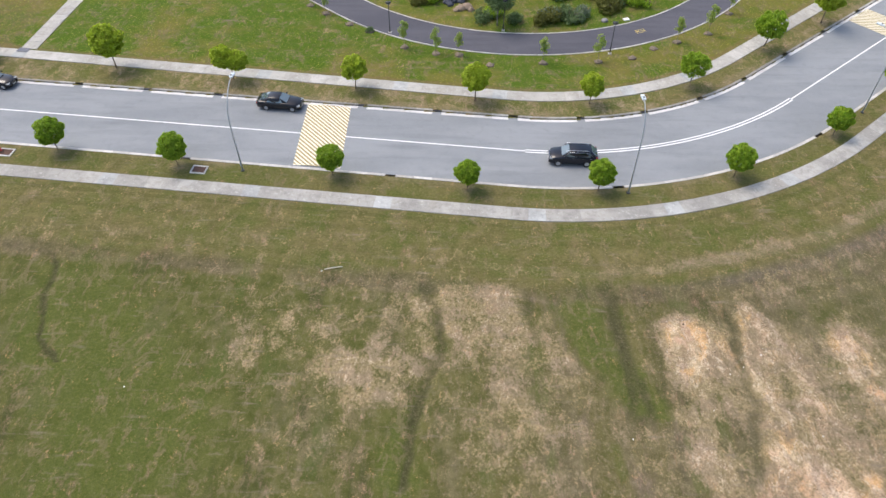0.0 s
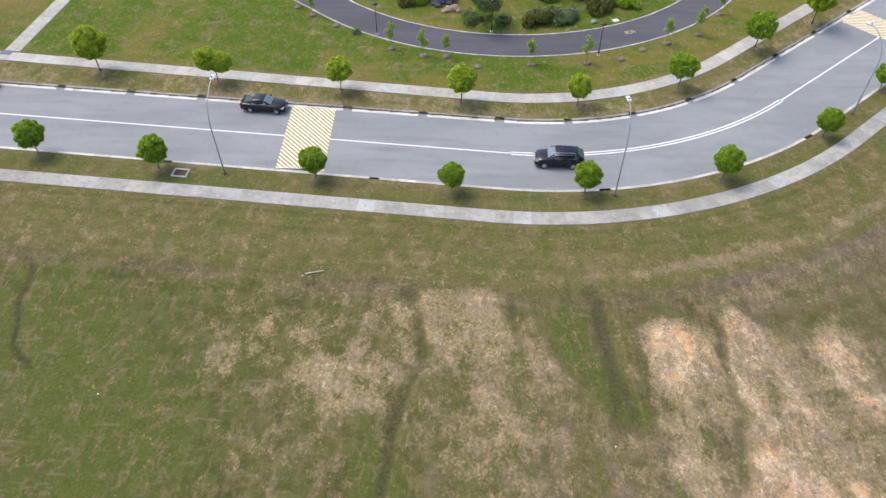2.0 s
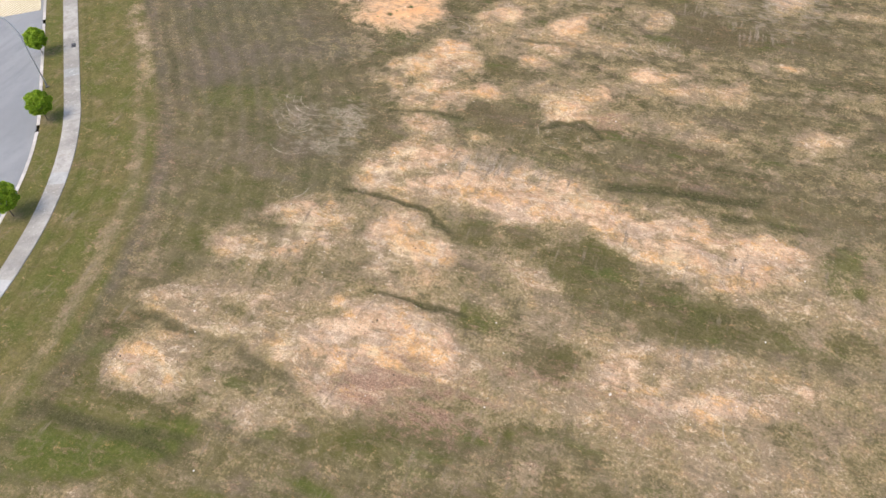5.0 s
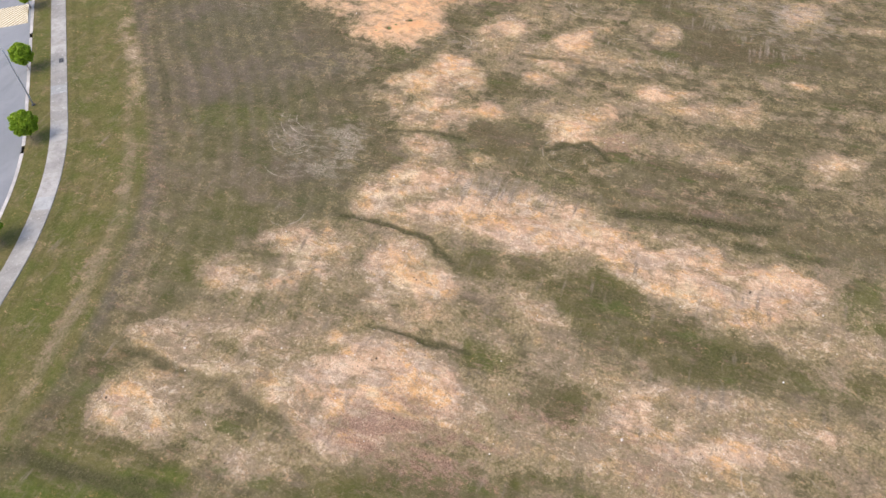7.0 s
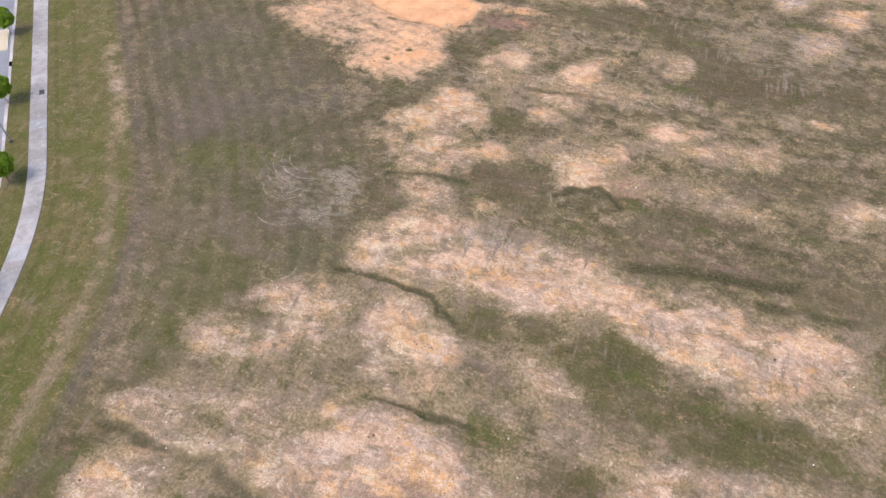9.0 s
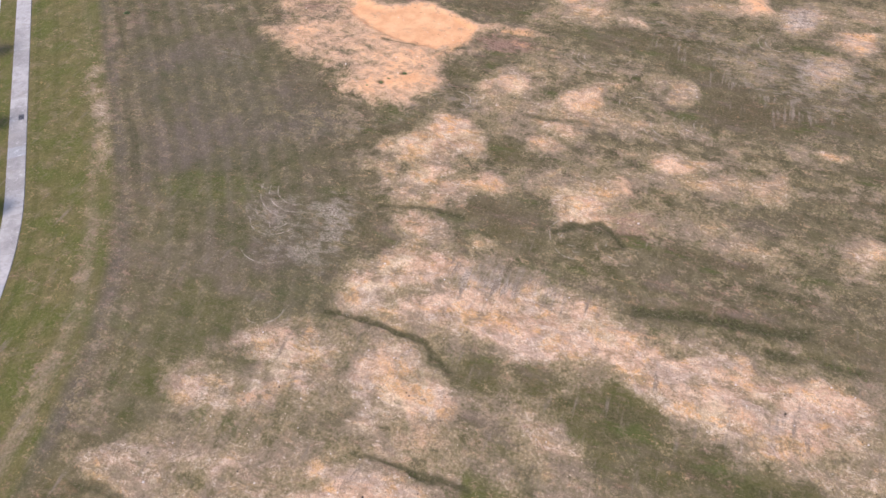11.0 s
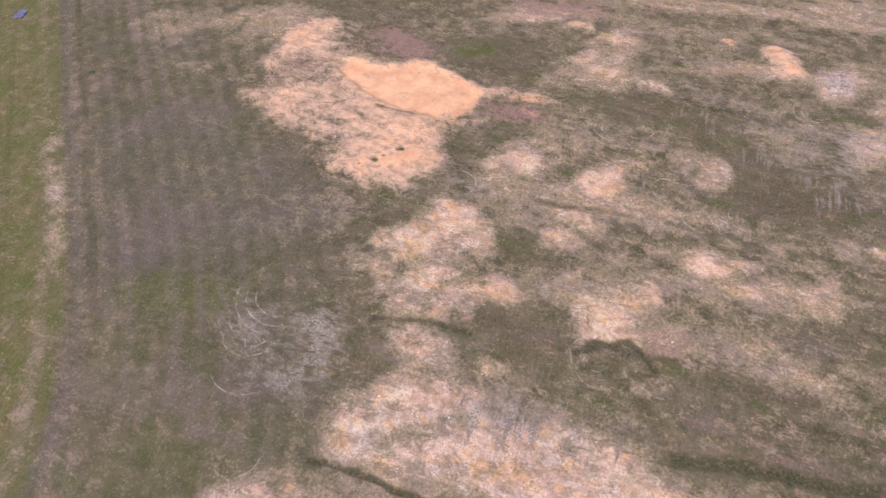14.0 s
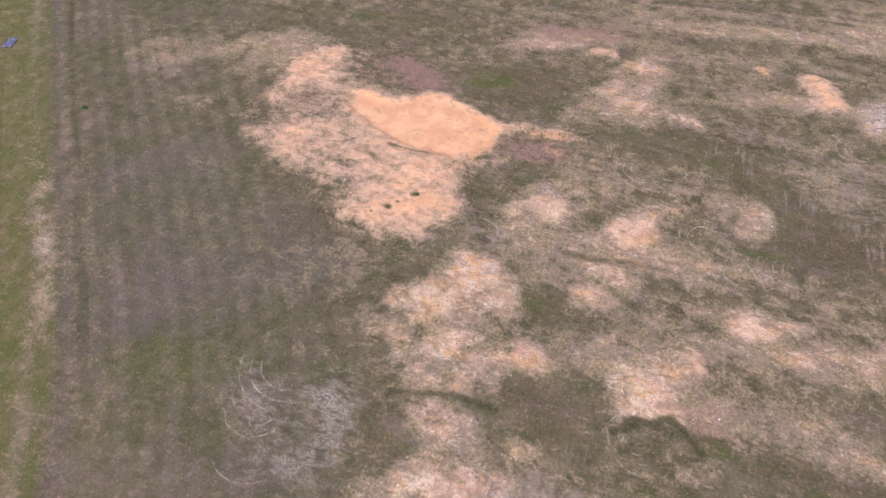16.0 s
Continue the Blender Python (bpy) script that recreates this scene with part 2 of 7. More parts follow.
    silver = n.span(plus(n.attr("silver"), wide(scrape, 3.9), wide(crisp, 1.6), wide(clump, 0.6)), 0.30, 1.15, 0, 0.9)
    c = n.mix(silver, c, n.mix(n.span(plus(crisp, wide(scrape, 0.6)), 0.42, 0.58), (0.620, 0.530, 0.415), (0.205, 0.164, 0.118)))
    # tan clay, broken up by litter along its rim, then the smooth sand of the open pit
    soil = plus(n.attr("clay"), wide(clump, 0.8), wide(rough, 1.4), wide(fine, 0.7), wide(grit, 1.4))
    k = n.mix(n.span(rough, 0.42, 0.58), (0.480, 0.300, 0.170), (0.690, 0.460, 0.280))
    c = n.mix(n.math("MULTIPLY", n.span(soil, 0.20, 0.70, 0, 0.92), n.span(bits, 0.46, 0.56, 1.0, 0.6)), c, k)
    pit = n.span(plus(soil, wide(rough, 0.8)), 0.66, 1.15, 0, 0.95)
    c = n.mix(pit, c, n.mix(n.span(n.noise(0.5, 6, 0.62), 0.38, 0.65), (0.640, 0.345, 0.165), (0.745, 0.445, 0.230)))
    rust = n.span(plus(n.attr("rust"), wide(rough, 2.6), wide(fine, 1.4), wide(grit, 1.4)), 0.25, 1.0, 0, 0.7)
    c = n.mix(rust, c, n.mix(fine, (0.560, 0.270, 0.115), (0.740, 0.430, 0.205)))
    edge = n.math("MULTIPLY", n.span(soil, 0.25, 0.5), n.span(soil, 0.95, 0.6))
    c = n.mix(n.math("MULTIPLY", edge, n.span(plus(wide(grit, 2.6), wide(rough, 2.4)), 0.10, 0.50, 0, 0.65)), c, (0.130, 0.092, 0.056))
    # mown part: shorter and more even
    c = n.mix(n.math("MULTIPLY", n.math("MULTIPLY", n.attr("mown"), n.math("SUBTRACT", 1.0, lush)), 0.5), c, n.mix(n.span(n.noise(0.14, 5, 0.6), 0.46, 0.60), (0.080, 0.083, 0.033), (0.132, 0.107, 0.076)))
    # mowing lines
    c = n.mix(n.math("MULTIPLY", n.attr("stripe"), n.span(mid, 0.4, 0.6, 0.15, 0.45)), c, n.mix(n.span(fine, 0.35, 0.65), (0.135, 0.108, 0.080), (0.190, 0.152, 0.114)))
    c = n.mix(n.math("MULTIPLY", n.attr("swath"), n.span(mid, 0.4, 0.6, 0.45, 0.15)), c, n.mix(n.span(fine, 0.35, 0.65), (0.062, 0.062, 0.026), (0.108, 0.098, 0.046)))
    # pale curved wheel marks
    gap = n.math("PINGPONG", plus(n.attr("ring"), wide(n.noise(0.8, 3), 0.25)), 0.36)
    line = n.span(plus(gap, wide(fine, 0.08)), 0.0, 0.10, 1.0, 0.0)
    ring = n.math("MULTIPLY", n.math("MULTIPLY", line, n.attr("ring_on")), n.span(n.noise(0.9, 6, 0.7), 0.43, 0.60))
    c = n.mix(n.math("MULTIPLY", ring, 0.66), c, (0.540, 0.460, 0.370))
    # hollows: dark herbs, plus shadow lines of gullies and pit rim painted in
    hollow = n.span(plus(n.attr("hollow"), wide(fine, 0.6), wide(mid, 0.6)), 0.2, 0.85)
    c = n.mix(n.math("MULTIPLY", hollow, 0.85), c, n.mix(n.span(fine, 0.35, 0.7), (0.044, 0.045, 0.018), (0.092, 0.086, 0.040)))
    # clods and small tufts
    speck = n.noise(5.2, 5, 0.8, stretch=(1.0, 0.8, 1.0))
    bare = n.math("MULTIPLY", n.math("SUBTRACT", 1.0, pit), n.math("MULTIPLY_ADD", east, 0.7, 0.3))
    c = n.mix(n.math("MULTIPLY", n.span(speck, 0.54, 0.60, 0, 0.28), bare), c, n.mix(0.6, c, (0.030, 0.026, 0.014)))
    c = n.mix(n.math("MULTIPLY", n.span(speck, 0.43, 0.38, 0, 0.28), bare), c, n.mix(0.6, c, (0.62, 0.50, 0.36)))
    # tufts and dry litter
    c = n.mix(n.math("MULTIPLY", n.span(fleck, 0.53, 0.60, 0, 0.2), bare), c, n.mix(0.55, c, (0.03, 0.026, 0.012)))
    c = n.mix(n.math("MULTIPLY", n.span(crisp, 0.52, 0.64, 0, 0.2), bare), c, n.mix(0.55, c, (0.03, 0.03, 0.012)))
    c = n.mix(n.span(crisp, 0.44, 0.36, 0, 0.2), c, n.mix(0.5, c, (0.42, 0.36, 0.22)))
    c = n.mix(n.span(grain, 0.52, 0.70, 0, 0.3), c, n.mix(0.6, c, (0.015, 0.018, 0.006)))
    c = n.mix(n.span(n.noise(8.0, 3, 0.6), 0.62, 0.74, 0, 0.15), c, (0.34, 0.28, 0.19))
    n.bump(plus(n.math("MULTIPLY", fine, 0.8), n.math("MULTIPLY", grain, 0.3)), 0.8, 0.10)
    return n.done(c)


def asphalt(name, base, tint):
    n = Nodes(name, 0.85, spec=0.25)
    c = n.mix(n.span(n.noise(0.25, 5, stretch=(0.35, 1, 1)), 0.35, 0.65), base, tint)
    c = n.mix(n.span(n.noise(1.4, 6), 0.52, 0.75, 0, 0.4), c, tuple(v * 0.78 for v in base))
    c = n.mix(n.span(n.noise(0.9, 5, 0.6, stretch=(0.12, 1, 1)), 0.5, 0.68, 0, 0.45), c, tuple(v * 0.82 for v in base))
    c = n.mix(n.span(n.noise(60, 2), 0.45, 0.7, 0, 0.4), c, tuple(v * 1.3 for v in tint))
    n.bump(n.noise(90, 2), 0.3, 0.006)
    return n.done(c)


def concrete(name, lo, hi, stain=0.6):
    n = Nodes(name, 0.9, spec=0.2)
    c = n.mix(n.rand(), lo, hi)
    c = n.mix(n.span(n.noise(1.1, 6, 0.68), 0.42, 0.7, 0, stain), c, tuple(v * 0.6 for v in lo))
    c = n.mix(n.span(n.noise(0.16, 5, 0.6), 0.46, 0.62, 0, stain), c, tuple(v * 0.66 for v in lo))
    c = n.mix(n.span(n.noise(0.5, 5, 0.6), 0.55, 0.72, 0, 0.4), c, (0.30, 0.27, 0.21))
    c = n.mix(n.span(n.noise(14, 4), 0.5, 0.75, 0, 0.35), c, tuple(min(0.75, v * 1.2) for v in hi))
    c = n.mix(n.span(n.noise(2.6, 7, 0.75), 0.55, 0.66, 0, 0.5), c, tuple(min(0.8, v * 1.35) for v in hi))
    c = n.mix(n.span(n.noise(4.0, 6, 0.75), 0.56, 0.68, 0, stain * 0.7), c, tuple(v * 0.45 for v in lo))
    n.bump(n.noise(40, 4), 0.3, 0.008)
    return n.done(c)


def leaf_material(name, lo, hi):
    n = Nodes(name, 0.55, spec=0.3)
    c = n.mix(n.rand(True), lo, hi)
    c = n.mix(n.span(n.noise(2.6, 4), 0.42, 0.62, 0, 0.45), c, tuple(v * 0.7 for v in lo))
    n.b.inputs["Subsurface Weight"].default_value = 0.0
    tr = n.t.nodes.new("ShaderNodeBsdfTranslucent")
    n.put(tr.inputs["Color"], c)
    ms = n.t.nodes.new("ShaderNodeMixShader")
    ms.inputs[0].default_value = 0.5
    out = n.t.nodes["Material Output"]
    n.t.links.new(n.b.outputs[0], ms.inputs[1])
    n.t.links.new(tr.outputs[0], ms.inputs[2])
    n.t.links.new(ms.outputs[0], out.inputs["Surface"])
    return n.done(c)


M_GROUND = ground_material()
M_ROAD = asphalt("worn grey asphalt", (0.212, 0.226, 0.236), (0.262, 0.277, 0.288))
M_CYCLE = asphalt("dark asphalt", (0.076, 0.076, 0.090), (0.100, 0.100, 0.116))
M_SLAB = concrete("footpath concrete", (0.40, 0.385, 0.345), (0.51, 0.495, 0.455), 0.5)
M_SLABWORN = concrete("weathered footpath concrete", (0.335, 0.325, 0.295), (0.43, 0.418, 0.385), 0.55)
M_COVER = concrete("drain cover concrete", (0.39, 0.40, 0.385), (0.47, 0.48, 0.465))
M_KERB = concrete("kerb concrete", (0.44, 0.42, 0.39), (0.66, 0.63, 0.59), 0.45)
M_GUTTER = concrete("gutter concrete", (0.30, 0.30, 0.30), (0.40, 0.40, 0.395))
M_KERBDARK = concrete("mossy kerb concrete", (0.25, 0.24, 0.215), (0.40, 0.385, 0.35))
M_GUTTERPALE = concrete("pale gutter concrete", (0.60, 0.585, 0.56), (0.74, 0.725, 0.70), 0.3)
M_INLET = plain("dark inlet", (0.075, 0.075, 0.080), 0.9, vary=0.3)
M_WHITE = plain("white road paint", (0.78, 0.78, 0.77), 0.7, vary=0.08, scale=1.5)
M_YELLOW = plain("faded tan road paint", (0.34, 0.27, 0.135), 0.75, vary=0.12, scale=1.5)
M_CREAM = plain("cream road paint", (0.84, 0.78, 0.60), 0.7, vary=0.08, scale=1.5)
M_PCN = plain("yellow path paint", (0.60, 0.46, 0.14), 0.7, vary=0.2)
M_STEEL = plain("galvanised steel", (0.46, 0.50, 0.53), 0.45, 0.2)
M_LAMP = plain("pale lamp housing", (0.62, 0.70, 0.76), 0.4)
M_GLASS_LAMP = plain("lamp glass", (0.80, 0.84, 0.88), 0.15)
M_BLACKPOST = plain("black painted steel", (0.022, 0.024, 0.026), 0.4)
M_BARK = plain("grey brown bark", (0.16, 0.125, 0.09), 0.9, vary=0.35, scale=9)
M_PALEBARK = plain("pale bark", (0.30, 0.27, 0.22), 0.9, vary=0.3, scale=9)
M_CARBLACK = glossy("black car paint", (0.003, 0.004, 0.007), 0.12, 0.75, 0.1)
M_CARBLUE = glossy("dark blue black car paint", (0.003, 0.005, 0.011), 0.12, 0.75, 0.1)
# pale blue base colour carries part of the sky's reflection
M_CARGLASS = glossy("car window glass", (0.10, 0.14, 0.155), 0.03, 1.0, 1.0)
M_TYRE = plain("tyre rubber", (0.018, 0.018, 0.018), 0.85)
M_RIM = plain("alloy rim", (0.42, 0.43, 0.44), 0.35, 0.5)
M_CHROME = plain("chrome trim", (0.65, 0.66, 0.68), 0.15, 1.0)
M_HEADLIGHT = glossy("headlight lens", (0.30, 0.32, 0.34), 0.08)
M_TAIL = glossy("red tail light lens", (0.22, 0.012, 0.010), 0.12)
M_PLATE = plain("pale plate", (0.55, 0.55, 0.52), 0.5)
M_RED = plain("red enamel", (0.55, 0.05, 0.03), 0.4)
M_RUST = plain("rusty brown grate", (0.13, 0.075, 0.055), 0.85, vary=0.4, scale=8)
M_ROCK = plain("grey rock", (0.26, 0.25, 0.25), 0.9, vary=0.4, scale=2)
M_DARKROCK = plain("dark slate rock", (0.07, 0.075, 0.095), 0.85, vary=0.4, scale=2)
M_TANROCK = plain("tan rock", (0.27, 0.205, 0.15), 0.9, vary=0.35, scale=2)
M_PALESTONE = plain("pale stone", (0.62, 0.56, 0.48), 0.9, vary=0.3, scale=4)
M_CLOD = plain("dark earth clod", (0.085, 0.066, 0.045), 0.95, vary=0.4, scale=6)
M_MULCH = plain("grey brown mulch", (0.200, 0.160, 0.120), 0.95, vary=0.7, scale=9)
M_PLASTIC = plain("white plastic", (0.80, 0.80, 0.78), 0.5)
M_PIPE = plain("pale pvc", (0.62, 0.58, 0.50), 0.5)
M_LEAF = leaf_material("bright street tree leaf", (0.310, 0.450, 0.022), (0.580, 0.660, 0.065))
M_LEAFDARK = leaf_material("deep green leaf", (0.190, 0.350, 0.018), (0.410, 0.550, 0.045))
M_LEAFWOOD = leaf_material("forest leaf", (0.105, 0.175, 0.065), (0.245, 0.330, 0.140))
M_LEAFOLIVE = leaf_material("olive shrub leaf", (0.110, 0.125, 0.022), (0.220, 0.225, 0.055))
M_LEAFGREY = leaf_material("silver shrub leaf", (0.16, 0.215, 0.135), (0.31, 0.365, 0.26))
M_LEAFRUST = leaf_material("russet shrub leaf", (0.10, 0.045, 0.018), (0.19, 0.09, 0.035))
M_LEAFYOUNG = leaf_material("young sapling leaf", (0.28, 0.38, 0.06), (0.50, 0.60, 0.16))
M_DRYTUFT = leaf_material("dry straw blades", (0.30, 0.23, 0.14), (0.62, 0.50, 0.35))
M_OLIVETUFT = leaf_material("olive grass blades", (0.085, 0.086, 0.028), (0.165, 0.148, 0.062))
M_MEADOWTUFT = leaf_material("meadow grass blades", (0.200, 0.250, 0.030), (0.420, 0.400, 0.080))
M_HERB = leaf_material("dark hollow herb leaf", (0.070, 0.092, 0.020), (0.135, 0.150, 0.048))
M_FLOWER = leaf_material("pale flower heads", (0.45, 0.47, 0.25), (0.62, 0.62, 0.40))


# ---- mesh helpers ----
def mesh_of(name, verts, faces, material=None, smooth=False):
    me = bpy.data.meshes.new(name)
    me.from_pydata([tuple(v) for v in verts], [], [tuple(f) for f in faces])
    if smooth:
        me.polygons.foreach_set("use_smooth", [True] * len(me.polygons))
    if material:
        me.materials.append(material)
    me.update()
    return me


def part(name, bm, material, parent, label=""):
    """Link a bmesh (or mesh) as one mesh object under a thing or a part."""
    if isinstance(bm, bmesh.types.BMesh):
        me = bpy.data.meshes.new(name)
        bm.to_mesh(me)
        bm.free()
    else:
        me = bm
    if material and not me.materials:
        me.materials.append(material)
    ob = new(name, me)
    ob.parent = parent
    if label:
        tagged(ob, label)
    return ob


def base_at(name, m, label, category, group="", kind=""):
    e = new(name)
    e.empty_display_size = 0.3
    e.matrix_world = m
    return tagged(e, label, category, group, kind)


def box(sx, sy, sz, at=(0, 0, 0), bevel=0.0, rot=None, bm=None):
    """A bevelled box centred at a place."""
    one = bmesh.new()
    bmesh.ops.create_cube(one, size=1.0)
    bmesh.ops.scale(one, vec=(sx, sy, sz), verts=one.verts)
    if bevel:
        bmesh.ops.bevel(one, geom=one.edges[:], offset=bevel, segments=2, affect="EDGES", profile=0.6)
    if rot:
        bmesh.ops.transform(one, matrix=rot, verts=one.verts)
    bmesh.ops.translate(one, vec=at, verts=one.verts)
    return joined(bm, one)


def joined(bm, one):
    if bm is None:
        return one
    me = bpy.data.meshes.new("tmp")
    one.to_mesh(me)
    one.free()
    bm.from_mesh(me)
    bpy.data.meshes.remove(me)
    return bm


def tube(points, radii, seg=8, bm=None, smooth=True):
    """A tube along points with a radius at each, closed at both ends."""
    bm = bm or bmesh.new()
    pts = [Vector(p) for p in points]
    rings = []
    for i, p in enumerate(pts):
        d = (pts[min(i + 1, len(pts) - 1)] - pts[max(i - 1, 0)]).normalized()
        q = d.to_track_quat("Z", "Y")
        rings.append([bm.verts.new(p + q @ Vector((radii[i] * math.cos(a), radii[i] * math.sin(a), 0)))
                      for a in (2 * math.pi * k / seg for k in range(seg))])
    for a, b in zip(rings, rings[1:]):
        for k in range(seg):
            f = bm.faces.new((a[k], a[(k + 1) % seg], b[(k + 1) % seg], b[k]))
            f.smooth = smooth
    bm.faces.new(rings[0][::-1])
    bm.faces.new(rings[-1])
    return bm


def loft(sections, caps=True, smooth=True):
    """Closed sections of equal length, skinned one to the next."""
    bm = bmesh.new()
    rings = [[bm.verts.new(p) for p in s] for s in sections]
    n = len(rings[0])
    for a, b in zip(rings, rings[1:]):
        for k in range(n):
            f = bm.faces.new((a[k], a[(k + 1) % n], b[(k + 1) % n], b[k]))
            f.smooth = smooth
    if caps:
        bm.faces.new(rings[0][::-1])
        bm.faces.new(rings[-1])
    bmesh.ops.recalc_face_normals(bm, faces=bm.faces)
    return bm


# ---- the plan: lines of road and paths ----
class Line:
    """A straight, a bend and a straight, all round one centre; d is the distance from that centre, s the way along."""

    def __init__(self, cx, cy, a1, a2, ref):
        self.c, self.a1, self.a2, self.ref = Vector((cx, cy)), radians(a1), radians(a2), ref
        self.bend = (self.a2 - self.a1) * ref

    def at(self, s, d):
        a = self.a1 + min(max(s, 0), self.bend) / self.ref
        n, t = Vector((math.sin(a), -math.cos(a))), Vector((math.cos(a), math.sin(a)))
        along = min(s, 0) + max(s - self.bend, 0)
        return self.c + n * d + t * along, t, n

    def off(self, x, y):
        """The distance d of places, as arrays."""
        vx, vy = x - self.c.x, y - self.c.y
        ang = np.arctan2(vx, -vy)
        r = np.hypot(vx, vy)
        l1 = vx * math.sin(self.a1) - vy * math.cos(self.a1)
        l2 = vx * math.sin(self.a2) - vy * math.cos(self.a2)
        return np.where(ang < self.a1, l1, np.where(ang > self.a2, l2, r))

    def along(self, x, y):
        """The way s of one place."""
        vx, vy = x - self.c.x, y - self.c.y
        a = math.atan2(vx, -vy)
        if a < self.a1:
            return vx * math.cos(self.a1) + vy * math.sin(self.a1)
        if a > self.a2:
            return self.bend + vx * math.cos(self.a2) + vy * math.sin(self.a2)
        return (a - self.a1) * self.ref


ROAD = Line(10.61, 92.21, -6.07, 40.16, 39.19)
NEAR_PATH = Line(9.79, 91.99, -5.88, 40.69, 48.0)
FAR_PATH = Line(9.59, 96.26, -7.38, 40.7, 34.1)
KERB_NEAR, KERB_FAR, ROAD_Z = 44.46, 33.92, -0.13
CYCLE_C, CYCLE_IN, CYCLE_OUT = Vector((8.75, 105.2)), 30.15, 34.75
CYCLE_BEND = -42.0


def cycle_place(a, r):
    """A place on the cycle path: degrees round its bend, and how far from the bend's middle."""
    turn = radians(max(a, CYCLE_BEND))
    run = radians(max(0.0, CYCLE_BEND - a)) * 32.4
    return CYCLE_C + Vector((math.sin(turn), -math.cos(turn))) * r + Vector((-math.cos(turn), -math.sin(turn))) * run


def cycle_off(x, y):
    """How far places lie from the bend's middle, measured across the cycle path."""
    turn = radians(CYCLE_BEND)
    vx, vy = x - CYCLE_C.x, y - CYCLE_C.y
    run = -vx * math.cos(turn) - vy * math.sin(turn)
    return np.where((run > 0) & (vy < 0), vx * math.sin(turn) - vy * math.cos(turn), np.hypot(vx, vy))



def strip(name, line, s0, s1, d0, d1, z, material, step=1.0, thick=0.02, parent=None):
    """A ribbon with thickness along a line."""
    k = max(2, int((s1 - s0) / step) + 1)
    verts, faces = [], []
    for i in range(k):
        s = s0 + (s1 - s0) * i / (k - 1)
        for d, h in ((d0, z), (d1, z), (d1, z - thick), (d0, z - thick)):
            p = line.at(s, d)[0]
            verts.append((p.x, p.y, h))
    for i in range(k - 1):
        a, b = 4 * i, 4 * i + 4
        for j in range(4):
            faces.append((a + j, b + j, b + (j + 1) % 4, a + (j + 1) % 4))
    faces += [(3, 2, 1, 0), (4 * k - 4, 4 * k - 3, 4 * k - 2, 4 * k - 1)]
    me = mesh_of(name, verts, faces, material)
    fix = bmesh.new()
    fix.from_mesh(me)
    bmesh.ops.recalc_face_normals(fix, faces=fix.faces)
    fix.to_mesh(me)
    fix.free()
    ob = new(name, me)
    ob.parent = parent
    return ob


# ---- ground cover, in metres: ends of a band, its half width, how strong ----
STRAW_WEST = [
    (-14.6, 28.0, -13.0, 28.5, 1.21, 0.55), (-7.9, 28.2, -4.1, 27.5, 1.64, 0.8), (-4.4, 34.7, -1.1, 31.1, 0.8, 0.6), (-0.1, 35.7, 4.0, 34.3, 1.36, 0.7),
    (1.3, 31.5, 5.6, 30.5, 1.44, 0.65), (3.8, 26.0, 6.9, 25.4, 1.21, 0.6), (1.7, 29.1, 2.6, 28.4, 0.74, 0.8), (-10.2, 32.3, -8.1, 30.2, 0.59, 0.5),
    (-6.0, 25.8, -4.2, 24.5, 1.07, 0.5), (-13.6, 21.7, -12.0, 21.3, 1.0, 0.4), (-2.5, 28.8, -1.4, 28.3, 0.64, 0.55), (7.3, 31.0, 9.2, 28.0, 0.84, 0.4),
    (1.4, 19.2, 8.0, 19.4, 1.12, 0.4), (-13.7, 32.2, -11.3, 33.4, 1.12, 0.4), (-30.1, 23.0, -28.9, 22.2, 1.72, 0.4), (-15.0, 28.4, -13.0, 27.9, 1.08, 0.6),
]
STRAW_WEST_THIN = [
    (-15.2, 29.5, -12.4, 30.6, 1.42, 0.35), (-7.4, 22.3, -3.5, 21.6, 1.58, 0.22), (1.7, 22.1, 5.5, 21.8, 1.57, 0.22), (7.1, 23.5, 9.2, 21.9, 1.19, 0.32),
    (2.5, 26.5, 5.6, 24.3, 1.27, 0.42), (-5.5, 25.8, -4.0, 23.2, 1.46, 0.22), (-13.1, 23.9, -10.8, 22.3, 1.22, 0.22), (-10.4, 33.9, -8.7, 31.2, 0.4, 0.42),
    (-8.7, 31.2, -7.5, 28.7, 0.28, 0.42), (-13.3, 30.1, 7.2, 28.5, 5.14, 0.21),
]
LUSH_WEST = [
    (-30.1, 33.0, -20.8, 22.3, 5.15, 1), (-26.3, 17.8, -21.9, 19.9, 3.12, 0.7), (11.0, 32.8, 13.1, 26.7, 1.64, 0.6), (13.4, 26.2, 14.0, 24.9, 0.95, 0.9),
    (-3.2, 21.1, -2.3, 18.7, 0.99, 0.8), (13.6, 27.1, 14.9, 24.7, 1.08, 0.8),
]
HOLLOW_WEST = [
    (12.8, 36.0, 13.1, 30.6, 0.6, 0.7), (13.3, 30.6, 14.5, 23.1, 0.53, 0.6), (6.5, 34.9, 6.6, 29.5, 0.44, 0.5),
]
